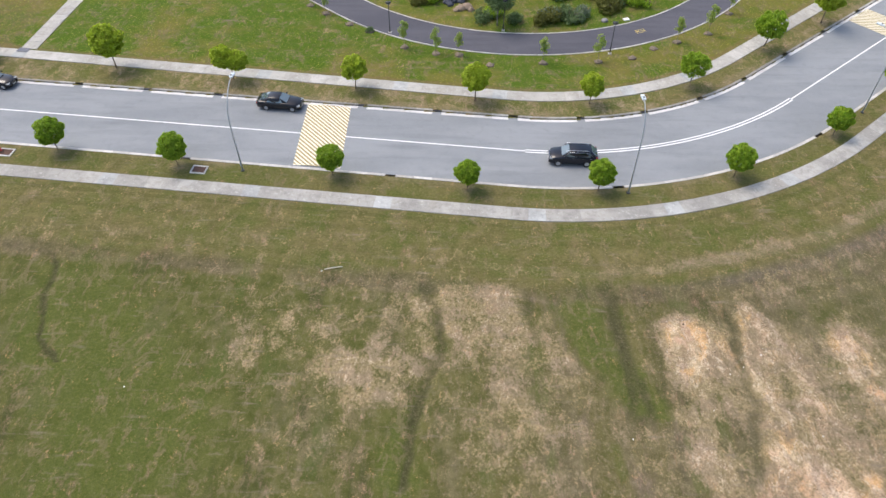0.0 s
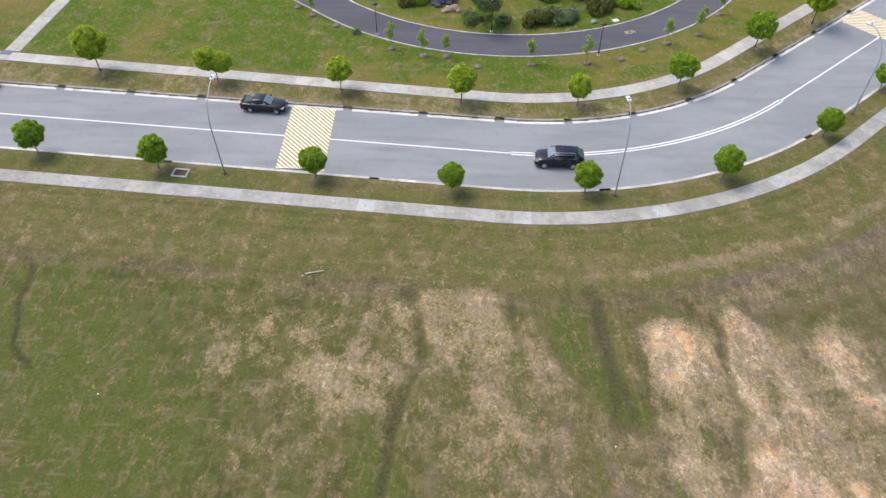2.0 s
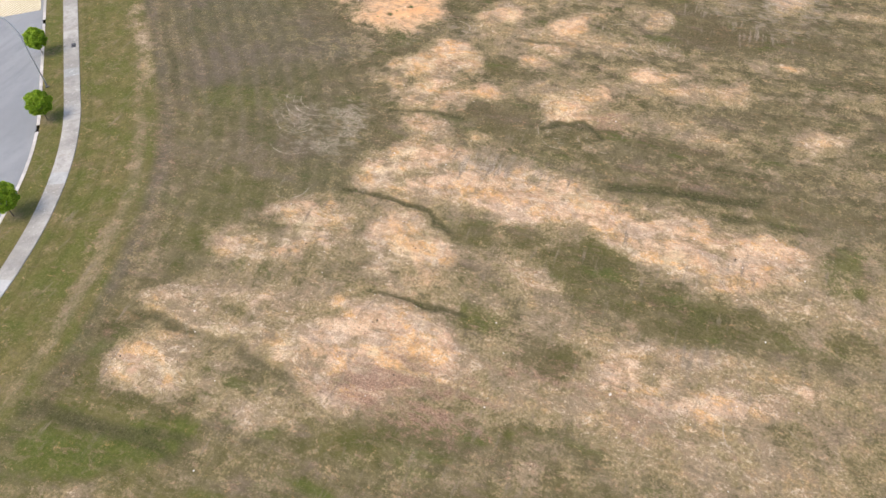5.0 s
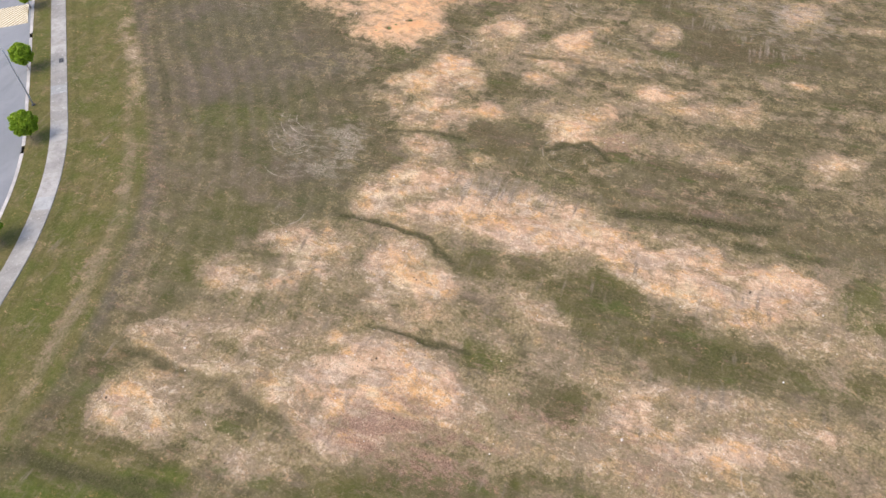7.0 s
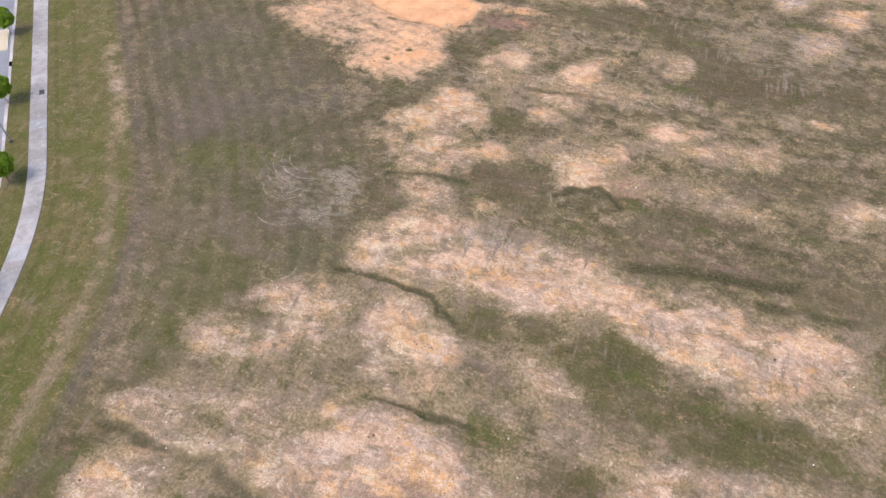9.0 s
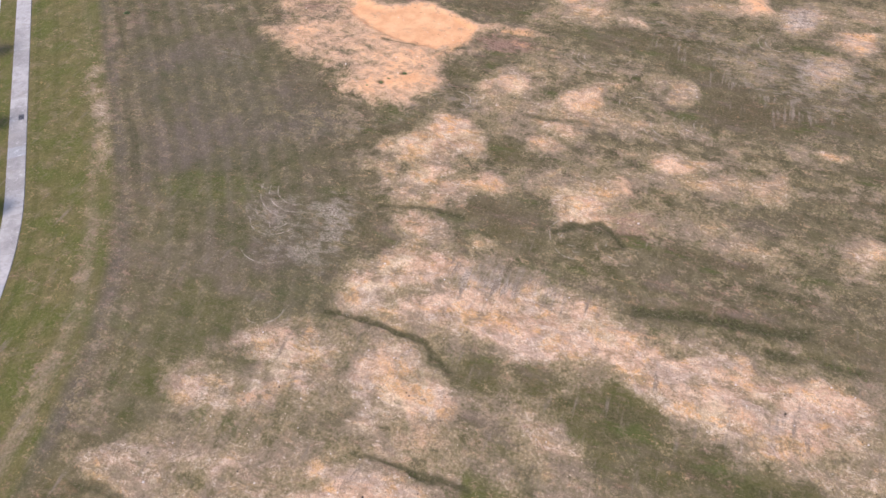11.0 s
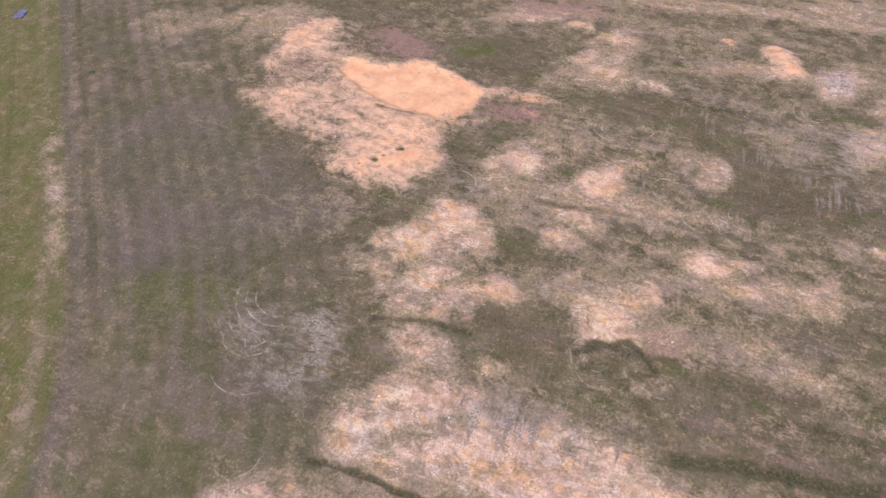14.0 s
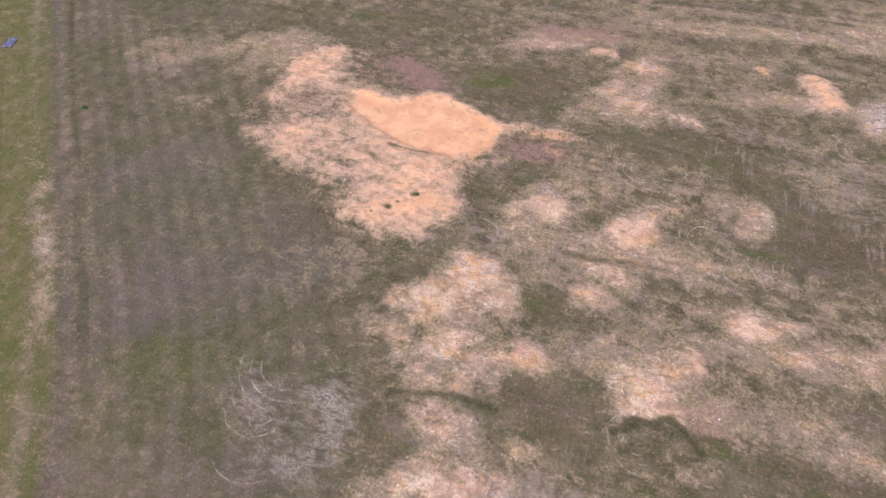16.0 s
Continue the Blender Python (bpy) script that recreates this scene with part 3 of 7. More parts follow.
# the same by outline (AREAS) or by line (RUNS): how strong, soft edge or half width, then places x, y
CLAY_AREAS = [
    (1.35, 0.53, 79.9, 41.8, 80.3, 37.1, 82.9, 33.4, 81.7, 31.1, 80.6, 27.9, 79, 26.2, 76.4, 26.2, 73.6, 28.9, 73.8, 30.6, 74.2, 34.6, 75.1, 37, 76.2, 38.9, 77.8, 41.3),
    (0.72, 0.9, 83.2, 49.8, 85.8, 48.5, 87.4, 45.9, 86.6, 43.3, 84.2, 45.1, 81.5, 44.3, 79.6, 41.7, 80, 45.6, 77.8, 47.4, 75.2, 48, 75.6, 49, 80, 48.4),
]
CLAY_AREAS_2 = [
    (0.55, 0.83, 71.4, 48.9, 71.5, 45.9, 75, 43, 75.2, 38.4, 73.7, 34.4, 73.2, 29.9, 71.6, 27.6, 69.2, 26.4, 66.8, 26.5, 65.1, 27.4, 63.3, 29.1, 62.7, 32.8, 64, 35.4, 66.3, 35.9, 68.5, 34.1, 70.2, 33.5, 69.7, 36, 68.1, 37.4, 67.1, 39, 68.4, 40.8, 68.2, 43.5),
    (0.6, 0.68, 68.9, 32.9, 71, 31.2, 70.7, 27.9, 69, 26.5, 66.7, 27, 65.8, 29.1, 66.5, 31.4),
    (0.28, 1.02, 84.5, 19.6, 90, 19, 93, 16.7, 94.4, 14.1, 90.3, 14, 86.5, 16.7),
    (1.15, 0.59, 97.2, 0.6, 98.1, -1.2, 96.8, -3.4, 93.7, -4.6, 92.1, -2.8, 92.2, -0.8, 95.1, -0.5),
]
CLAY_AREAS_3 = [
    (0.5, 0.43, 56.3, 19.1, 57.5, 17.7, 57.2, 16.1, 56.2, 15.2, 55.8, 16.9, 55, 18.3),
    (0.7, 0.34, 60.9, 7.5, 60.6, 6.3, 59.5, 5.4, 59.4, 4.1, 58.5, 5.7, 58.5, 7.2),
    (0.3, 1.54, 74.5, 48.8, 81.9, 49.1, 86.6, 43.6, 82, 40, 80.5, 37.2, 74.3, 38, 73.7, 34.4, 72.7, 28.6, 69.7, 26.5, 62.7, 32.8, 64.3, 35.6, 68.4, 40.8, 70.9, 48.6),
    (0.72, 0.39, 22.4, 20.6, 23.6, 19.8, 23.5, 18.1, 22.5, 18.6, 22, 20),
]
CLAY_RUNS = [
    (0.6, 0.66, 79.7, 26.6, 80.5, 23.8, 80.3, 20.2),
    (0.5, 0.44, 72.4, 28.5, 74.6, 25.6, 75.5, 24.2),
    (0.5, 0.4, 80.2, 19.2, 80.1, 17.6),
    (0.5, 0.29, 77.6, 17.3, 78.2, 16.7),
    (0.9, 0.84, 95.4, 19.8, 95.2, 18.6),
    (0.45, 0.43, 87, 11.1, 86.2, 9.3),
    (1, 0.51, 97.8, 3.7, 97.2, 3.4),
    (0.3, 0.76, 69.4, 21.5, 71.8, 18.7, 73.5, 17.2),
    (0.75, 0.37, 73.8, 9.7, 74.5, 9),
    (0.5, 0.58, 71.8, 11.2, 71.6, 10.2),
    (0.5, 0.26, 52, 24.7, 52.7, 22),
    (0.3, 0.66, 58, 12.6, 58, 11.4),
    (0.35, 0.37, 51.1, 6, 51.7, 4),
    (0.5, 0.32, 49, 23, 49.5, 20.5),
    (0.5, 0.31, 49.5, 16.7, 49.9, 15.3),
]
CLAY_RUNS_2 = [
    (0.3, 0.72, 73, 56.9, 73.5, 53.8),
    (0.45, 0.65, 71, 47.7, 71.7, 44.8),
    (0.7, 0.31, 44.2, 5.4, 44.6, 3.2, 45.1, 1),
    (0.65, 0.34, 43.6, -2.9, 44.3, -5.5),
    (0.75, 0.65, 40.7, -3.8, 40.7, -5.4),
    (0.4, 0.41, 41, 9.4, 41.2, 6.7),
    (0.55, 0.43, 40.7, -9.9, 40.4, -11.5),
    (0.35, 0.85, 42.1, 14, 42.5, 10.3),
    (0.55, 0.62, 36.8, 19.1, 34.6, 16.1, 32, 13.8),
    (0.35, 0.67, 31.1, 16.2, 31.5, 13.8),
    (0.75, 0.58, 30.4, 26.9, 30.6, 26),
    (0.4, 0.41, 24.9, 16.3, 25.2, 15.2),
    (0.4, 0.54, 24.9, 13.6, 24.7, 11.8),
    (0.5, 0.16, 26.5, 5.9, 26.3, 3.7),
    (0.5, 0.6, 85.8, -9.9, 86.1, -11.8),
]
MAUVE_RUNS = [
    (0.9, 0.7, 77.1, 25, 77.5, 22.4, 78.9, 19.9),
    (1, 0.9, 77.9, 46.4, 78.1, 44),
    (0.6, 0.62, 75.5, 49.7, 75.8, 47.7),
    (1, 0.67, 100, 22.6, 99.7, 19.1, 98.2, 17.6),
    (0.6, 0.92, 101.3, 13.9, 104, 8.1),
    (0.9, 1.66, 68.8, 66, 69.7, 63.4),
    (0.65, 0.67, 49, 2.9, 49.7, -0.7, 49.8, -3.9),
    (0.4, 0.74, 56.6, -7.5, 57.7, -11.1),
    (0.85, 0.45, 26, 7, 25.8, 4, 25.3, 0.3, 24.7, -2.2),
    (0.7, 0.34, 26, 2.6, 26.4, -0.6, 26.1, -3.4),
    (0.65, 0.4, 32.1, 2.7, 31.8, 0.9),
    (0.55, 0.33, 29.6, -9, 30.4, -10.7),
    (0.85, 0.51, 26.5, 7.8, 25.9, 3.8, 25.2, 1),
]
MAUVE_RUNS_2 = [
    (0.75, 0.37, 26.2, 1.6, 25.7, -2.4, 25.4, -4.8),
]
MAUVE_AREAS = [
    (0.8, 0.62, 74.8, 26.1, 76.8, 23, 78.9, 19.9, 76.7, 19.9, 74.8, 23),
    (0.95, 0.74, 85.4, 42.7, 87.3, 38.7, 85.3, 34.2, 83.4, 32.7, 82.6, 35.6, 82.3, 39.2),
    (0.55, 1.15, 94.4, 29.8, 98.4, 27, 98.8, 21.4, 99.9, 17.9, 96.6, 18.5, 94.5, 24.8),
    (0.65, 0.47, 56.3, 6.4, 57.9, 3.8, 56, 3, 54.3, 4.2, 54.5, 6),
    (0.4, 0.54, 34.9, 9.8, 36.5, 8.5, 35.8, 6.6, 34.9, 3.9, 34, 5.3),
    (1, 0.44, 23.6, 17.1, 24.8, 14.4, 24.7, 12, 24.6, 8.8, 24.1, 5.7, 22.8, 3.2, 20.7, 8.9, 20.7, 11.8, 21.1, 15.9),
]
LUSH_RUNS = [
    (1, 1.14, 86.3, 31, 86.5, 28),
    (0.45, 0.38, 59.8, 3.6, 60.5, 0.7, 60.5, -2.2, 61.1, -6.4),
    (0.45, 0.46, 58.3, -3.2, 57.7, -6.2),
    (0.5, 1.88, 88.5, 59, 92.4, 49, 95.4, 36.6),
    (0.7, 0.61, 29.9, 10.7, 29.5, 8.5),
    (0.3, 0.75, 39.4, 3.7, 39.1, 2.8),
    (0.5, 0.78, 36.5, -4.5, 36.1, -6.1),
    (0.4, 0.38, 20.2, 7.7, 22.5, 4, 22.6, 1),
    (0.6, 0.7, 9.7, 31.3, 11.4, 28.3),
    (0.85, 0.53, 13.6, 26.8, 14.9, 24.4),
    (0.5, 0.57, 11.1, 21.1, 11.6, 19.6),
    (0.5, 0.56, 14.5, 15.6, 14.4, 14.2),
]
OLIVE_AREAS = [
    (0.8, 1.01, 86.7, 34.1, 89.1, 29.4, 90.3, 22.6, 84.2, 21.7, 82.1, 26.2, 83.3, 29.4),
    (0.7, 1.56, 77.7, 0.4, 77.3, -7.8, 72.2, -7.5, 69, -1.8, 72.1, 1.1),
    (0.8, 0.55, 54.6, 17.9, 55, 16.1, 55, 13.1, 53.3, 11.6, 50.9, 13.3, 51.5, 16.5, 52.4, 19),
    (0.65, 0.72, 62.1, 19.8, 60.6, 15.6, 60.3, 13.1, 58.6, 15.1, 57.6, 17.8),
    (0.8, 0.52, 48.1, 26.2, 49.4, 24.4, 47.6, 22.8, 45.9, 22.1, 45.5, 24.3, 46.5, 25.9),
    (0.7, 1.08, 62.3, 41.3, 64.3, 38.7, 63.6, 35.7, 61.5, 35.2, 60.4, 39.2),
]
OLIVE_AREAS_2 = [
    (0.85, 0.6, 38.6, 15.6, 39, 11.1, 39.7, 5.9, 39.8, 2.2, 38, -2, 37, -4.8, 36.9, -9.7, 35.9, -12.3, 36.8, -17.1, 33.5, -16.9, 33.4, -12.3, 33.6, -8.1, 33.2, -3.4, 32.7, 0.7, 33.6, 3.2, 36.4, 5.7, 37.3, 9.6, 36.1, 12.8),
    (0.5, 0.52, 23.1, 30.8, 25.2, 29.5, 26.3, 26.4, 24.9, 25.1, 23.2, 26.8, 22.7, 29.6),
    (0.65, 0.54, 28, 7.2, 29.6, 4.2, 29.3, 1.4, 27.6, 1.5, 27, 4.3),
    (0.7, 0.55, 15.1, 37.4, 21.1, 36.5, 23.7, 35.4, 21.8, 33.7, 18.5, 33.9, 15.6, 32.5, 15.3, 27.8, 15.6, 24.7, 11.3, 33.8),
]
OLIVE_AREAS_3 = [
    (0.5, 0.69, 24.6, 35.1, 30.9, 34.1, 35.1, 31.8, 34.6, 30.5, 30.1, 33, 27, 31.4, 25.4, 32.5),
]
STRAW_AREAS = [
    (0.5, 1.14, 93.4, 32, 98.4, 27, 98.8, 21.4, 99.9, 17.9, 96.6, 18.5, 93.9, 24.7, 91.8, 29),
    (0.7, 0.99, 82.9, 20.9, 88.3, 19.8, 92.4, 18.3, 96.3, 14.3, 93.9, 12.7, 89.4, 13.8, 87.3, 11.8, 86, 9.2, 86.1, 11.3, 85.4, 15.9, 83.8, 18.9),
    (0.7, 0.84, 94.3, -5.1, 95.2, -8.9, 91.1, -8.7, 91, -6),
    (0.9, 0.55, 69.6, 22.5, 73.3, 20.6, 74.4, 16.9, 72.3, 16.3, 69.9, 17.7, 67.8, 18.1, 66, 20.1, 66.4, 22.5),
    (0.82, 0.54, 69, 14.8, 72.8, 12.7, 74.9, 10.2, 75.9, 8.9, 73.5, 9, 72.1, 9.8, 70.1, 10, 68.7, 12.5),
]
STRAW_AREAS_2 = [
    (1, 0.5, 76, 6.6, 78, 4.5, 77.2, 2.2, 75, 1.5, 73.1, 2.6, 72.9, 5),
    (0.9, 0.39, 65.6, 15.9, 66.6, 12.5, 66.2, 9.9, 64.8, 12.2, 64.4, 14.8),
    (0.9, 0.38, 62.9, 16.1, 64, 13.8, 63.3, 11.9, 61.9, 12.5, 61.8, 15),
    (0.6, 0.46, 63.1, 10.7, 63.6, 7.9, 62.5, 7.3, 61.5, 10),
    (0.85, 0.37, 64.5, 7.8, 65.6, 6.3, 64.9, 5.3, 63.5, 6.3, 63.5, 7.5),
    (0.85, 0.41, 65, 4.8, 65.5, 2.8, 64.7, 1.2, 65, -1, 63.8, 0, 62.7, 2.3, 63, 4.2),
    (0.6, 0.57, 67.5, 0.1, 68.8, -1.8, 67.9, -3.4, 66.4, -1.4),
]
STRAW_AREAS_3 = [
    (0.6, 0.7, 67.5, -3.8, 66.8, -7.5, 62.3, -7.2, 61.1, -4, 63.3, -3.3),
    (0.7, 0.51, 62.2, 2.3, 63, -1.1, 62.9, -3.7, 61.3, -3.3, 61.3, -0.8),
    (0.62, 0.63, 55.6, 30.5, 58.5, 29, 60, 26, 60.2, 24.2, 60.4, 22, 58.8, 20.6, 56, 20.6, 53.7, 21.9, 53.1, 25, 53.6, 27.8),
    (0.85, 0.47, 64, 25.5, 64.5, 22, 62.4, 19.9, 59.4, 18.9, 57.2, 18.9, 57.3, 20.3, 59.5, 21.6, 60.9, 24),
    (0.98, 0.38, 56.1, 20.3, 57.7, 17.8, 57.3, 16, 56, 14.9, 55.1, 15.9, 55.3, 17.5, 53.1, 18.1, 53.4, 19.8, 53, 21.7),
    (0.85, 0.38, 59.1, 13.7, 60.3, 11.3, 57.1, 10.8, 56.6, 12.3, 57.3, 13.3),
]
STRAW_AREAS_4 = [
    (0.75, 0.57, 58.1, 11, 60.4, 7.5, 59.5, 5.8, 56.8, 6.6, 54.7, 7.8, 53.9, 9.9, 55.1, 11.3),
    (0.45, 0.47, 56.4, 6.6, 58.5, 3.5, 55.2, 2.9, 54.2, 5.6),
    (0.6, 0.36, 51.5, 6.7, 53.2, 5.2, 52, 3, 50.8, 4.9),
    (0.6, 0.51, 55.6, -1.5, 56.1, -3.5, 55.4, -6.4, 53.9, -5.4, 54.1, -2.8),
    (0.82, 0.35, 49.2, 23.7, 50.7, 22.5, 50.9, 21, 50.8, 19.3, 49.6, 19.3, 48.8, 20.6, 48.5, 22.4),
    (0.82, 0.3, 49.9, 17.4, 50.5, 15, 49.4, 14.9, 48.9, 16.8),
]
STRAW_AREAS_5 = [
    (0.92, 0.5, 39.9, 23, 40.5, 24.5, 43.5, 24.6, 45.6, 22.9, 47.4, 17.8, 47.2, 12.6, 46.8, 7.6, 45.8, 4.6, 45.2, 2.6, 45.8, -0.8, 46.4, -4.3, 44.6, -6.1, 45.5, -10.2, 45, -12.2, 43.3, -13.4, 40.9, -12.9, 39.2, -11.8, 38.8, -9.6, 38, -6.7, 38.4, -2.7, 39.3, 0.7, 40.9, 2.7, 40.8, 6.2, 40.5, 10.6, 40.7, 13.5, 40.4, 16.2, 40.2, 20.1),
    (0.6, 0.72, 58.6, -11.6, 60.7, -14.3, 61.2, -16.6, 58.7, -16.1, 56.5, -12.9),
    (0.5, 0.54, 35.4, 9.9, 37, 8.7, 36.1, 6.7, 35.2, 3.2, 33.8, 4.5, 33.7, 7.3),
]
STRAW_AREAS_6 = [
    (0.98, 0.38, 34.6, 20.3, 36.6, 20.5, 38.4, 19.3, 38, 16.8, 36.2, 14.9, 34.3, 13.3, 32.3, 13, 30.5, 14.3, 30.4, 16.4, 30.6, 18.7, 32.7, 19.2),
    (0.52, 0.98, 31.2, 34.5, 32.8, 30.4, 36.6, 28.5, 38.2, 24.2, 36.7, 21.5, 33.1, 21.3, 29.3, 19.9, 28.2, 23.9, 29.5, 27.9, 29.4, 31.8),
    (0.86, 0.41, 23.2, 34.5, 24.3, 33.7, 25.6, 31.7, 26.3, 28.3, 27.2, 25.6, 26, 23.5, 25, 22.1, 26.2, 20.8, 28.5, 19.5, 28.6, 16.1, 28.9, 12.8, 27.2, 9.7, 24.2, 8.6, 22.1, 12.4, 19.4, 16.6, 19.2, 18.1, 21.1, 18.3, 22, 21.7, 23.1, 24.5, 22.2, 27.5, 22.4, 30.4, 22.2, 32.6),
]
STRAW_AREAS_7 = [
    (0.6, 0.62, 17.9, 32.9, 20.5, 32.2, 21, 30.7, 20.3, 28.8, 18.2, 26.5, 16.7, 26.2, 16.2, 27.6, 16.1, 31, 16.4, 32.2),
    (0.7, 0.46, 21, 28, 21, 25.8, 20, 23.8, 18.6, 23.8, 18.4, 25.9),
    (0.5, 0.58, 18.6, 23, 20.3, 19.5, 18.4, 18.4, 16.9, 21.5),
    (0.6, 0.52, 31.3, 3.5, 31.5, 1.6, 31.4, -0.7, 32.9, -2.3, 32.3, -3.5, 29.3, -3.2, 28.6, -5.7, 30.2, -8, 29.1, -10.1, 30.5, -12, 29.8, -13.3, 27.8, -10.8, 25.5, -4.4, 27.6, -0.7, 28.3, 0.9, 30.1, 1.7, 30.2, 4),
    (0.8, 0.43, 29.1, -6, 30.1, -7.7, 27.7, -8.5, 26.6, -7),
]
STRAW_AREAS_8 = [
    (0.85, 0.74, 92.2, -4.9, 96.6, -7.1, 96.4, -10, 92.4, -9.9, 89.7, -7.8, 90, -5.5),
    (1, 0.63, 89.3, -10.4, 92.4, -12.2, 93.7, -15.5, 89.6, -15.3, 88.1, -12.6),
    (0.65, 0.72, 83.7, -7.3, 86.1, -9.9, 86.9, -12, 84.8, -13, 79.9, -10.8, 80, -8.9),
    (0.45, 0.83, 71, -5.6, 71.4, -8.8, 69.5, -9.7, 68.3, -6.6),
    (0.7, 0.51, 64.7, 4.3, 65.5, -0.8, 64.2, -0.9, 62.7, 1.7, 63, 4.1),
    (0.75, 0.45, 28.1, -3.5, 28.3, -6.3, 30, -8.4, 30, -10.1, 30.3, -12, 27.6, -8.9, 26.9, -6),
    (0.42, 0.62, 27.2, 4.3, 30.6, -0.9, 33.3, -7.7, 32.5, -11.4, 32.4, -14.4, 29.7, -11.8, 27.4, -5.5, 26.3, -0.3),
]
STRAW_AREAS_9 = [
    (0.9, 0.36, -7.9, 27.6, -7.1, 29.2, -5, 29.7, -3.7, 28.3, -4.8, 27, -6.8, 26.7),
]
STRAW_RUNS = [
    (0.35, 0.94, 101.8, 15.8, 104.1, 11.2, 106.6, 5.9),
    (1, 0.6, 86.9, 11.3, 86.1, 9.2),
    (0.65, 0.58, 93.4, 5.6, 93.2, 2.9, 94.1, 0.3),
    (0.65, 1.2, 108, -4.7, 107.3, -6.9, 106.8, -9.7),
    (0.55, 0.7, 76, 9, 75.8, 6.6, 75.9, 5.3),
    (0.9, 0.31, 52, 24.7, 52.4, 23.1, 52.8, 21.2),
    (0.6, 0.41, 54.2, 3.5, 54.6, 1.8, 54.8, -0.5),
    (0.5, 0.35, 58.1, 4.6, 59.7, 1.4),
    (0.6, 0.72, 73, 56.9, 73.5, 53.8),
    (0.4, 4.61, 86.6, 51.6, 82.7, 57.6, 79.3, 62.3),
    (0.6, 0.49, 37.9, -9.7, 37.5, -11.9, 36.8, -14.7),
    (0.4, 0.53, 48.6, 2.3, 50, -3.9),
    (0.7, 0.29, 54.2, -6.5, 54.4, -8),
]
STRAW_RUNS_2 = [
    (0.4, 1.18, 55.1, -0.5, 54.9, -4.3, 55, -6.6),
    (0.4, 0.41, 52.8, -13.4, 52.9, -15.5),
    (0.6, 0.54, 30.7, 33.2, 31.1, 29.4),
    (0.65, 0.47, 28.6, 27.4, 29.4, 26.1),
    (0.6, 0.44, 32.9, 28.7, 33, 27.8),
    (0.7, 0.82, 34.8, 25.5, 35.9, 23.1),
    (0.65, 0.63, 33.1, 24.6, 31.1, 20.7),
    (0.75, 0.32, 17.8, 24.3, 16.5, 24.5, 15.5, 24.6),
    (0.8, 0.39, 30.6, -13.3, 31.5, -15.2, 31.5, -16.8),
    (0.8, 0.53, 70.2, -10.5, 70, -11.6),
    (0.5, 0.62, 71, -3.4, 70.9, -4.9),
    (0.55, 0.65, 66.6, 3.1, 68.2, -3.1),
    (0.6, 0.48, 30.7, 4.5, 30.7, 2),
    (0.35, 0.89, 18, 7.7, 20.2, 3),
    (0.55, 0.51, 3.2, 35.6, 4.4, 33.8),
]
STRAW_RUNS_3 = [
    (0.68, 0.45, 5.5, 31.9, 5.7, 28.4),
    (0.4, 0.4, 8.8, 29.3, 10, 28.2),
    (0.35, 0.33, 7.4, 28.8, 8.7, 27.1),
    (0.65, 0.36, -14.3, 28.5, -12.5, 28.8),
    (0.65, 0.33, -3.7, 35.5, -2.2, 32.9, -1.2, 31.3),
    (0.65, 0.39, -2.3, 28.8, -1, 29.7),
    (0.55, 0.42, 5.2, 31, 5.6, 26.6),
    (0.55, 0.53, 4.2, 25.9, 6.9, 24.6),
    (0.5, 0.48, 2.6, 31.5, 4.7, 29),
    (0.5, 0.57, 1.3, 35.3, 3.9, 34.5),
]
SILVER_AREAS = [
    (0.8, 0.83, 94.2, -4.9, 95.2, -8.9, 90.6, -8.6, 90.5, -5.7),
    (0.35, 1.46, 83.7, -1.8, 87, -8.9, 76.8, -8.2, 77.2, -4),
    (0.45, 0.56, 75.8, 7.6, 78, 4.5, 77.1, 2.1, 73.4, 2.9, 73, 5.9),
    (0.45, 1.1, 64.9, 52.5, 69.3, 50.6, 66.5, 46, 63.7, 45.4, 62.8, 49.9),
    (0.62, 1.06, 48, 31.3, 50.9, 29.2, 51.7, 27.6, 48.8, 26.5, 44.5, 25.9, 42.6, 26.7, 42.9, 30),
    (0.42, 0.7, 48.8, 36.8, 50.7, 34.3, 49.7, 31.6, 43.5, 28.7, 41.3, 30.6, 42.2, 33.5),
    (0.8, 0.5, 46.7, 18, 48.1, 13.9, 46.8, 9.5, 45.7, 4.5, 44.8, 7.1, 44.3, 12.7, 44.1, 16.6),
]
SILVER_AREAS_2 = [
    (0.4, 0.47, 42.1, 2.5, 43.2, -2.1, 41.1, -7.2, 43.8, -11.8, 40.9, -12.6, 38.8, -6.6, 39.8, -0.5),
    (0.4, 0.69, 31.8, -3.2, 33.7, -7, 32.7, -10.2, 30.8, -8.3, 30.2, -4.5),
    (0.6, 0.74, 91.6, -4.6, 96.6, -7.1, 96.5, -10.2, 91.9, -10, 89, -6.7),
    (0.5, 0.63, 89.3, -10.4, 92.4, -12.2, 93.7, -15.5, 89.6, -15.3, 88.1, -12.6),
    (0.55, 1, 85.2, -6.2, 88.5, -15.2, 80, -14.7, 78.9, -9.3),
    (0.4, 1.02, 47, 35.5, 50.3, 27.9, 48.6, 25.3, 43.5, 25.9, 41.8, 28, 41.3, 32),
    (0.2, 0.82, 41.7, 38.6, 41.9, 35.5, 39.1, 33.2, 38.2, 35.6),
]
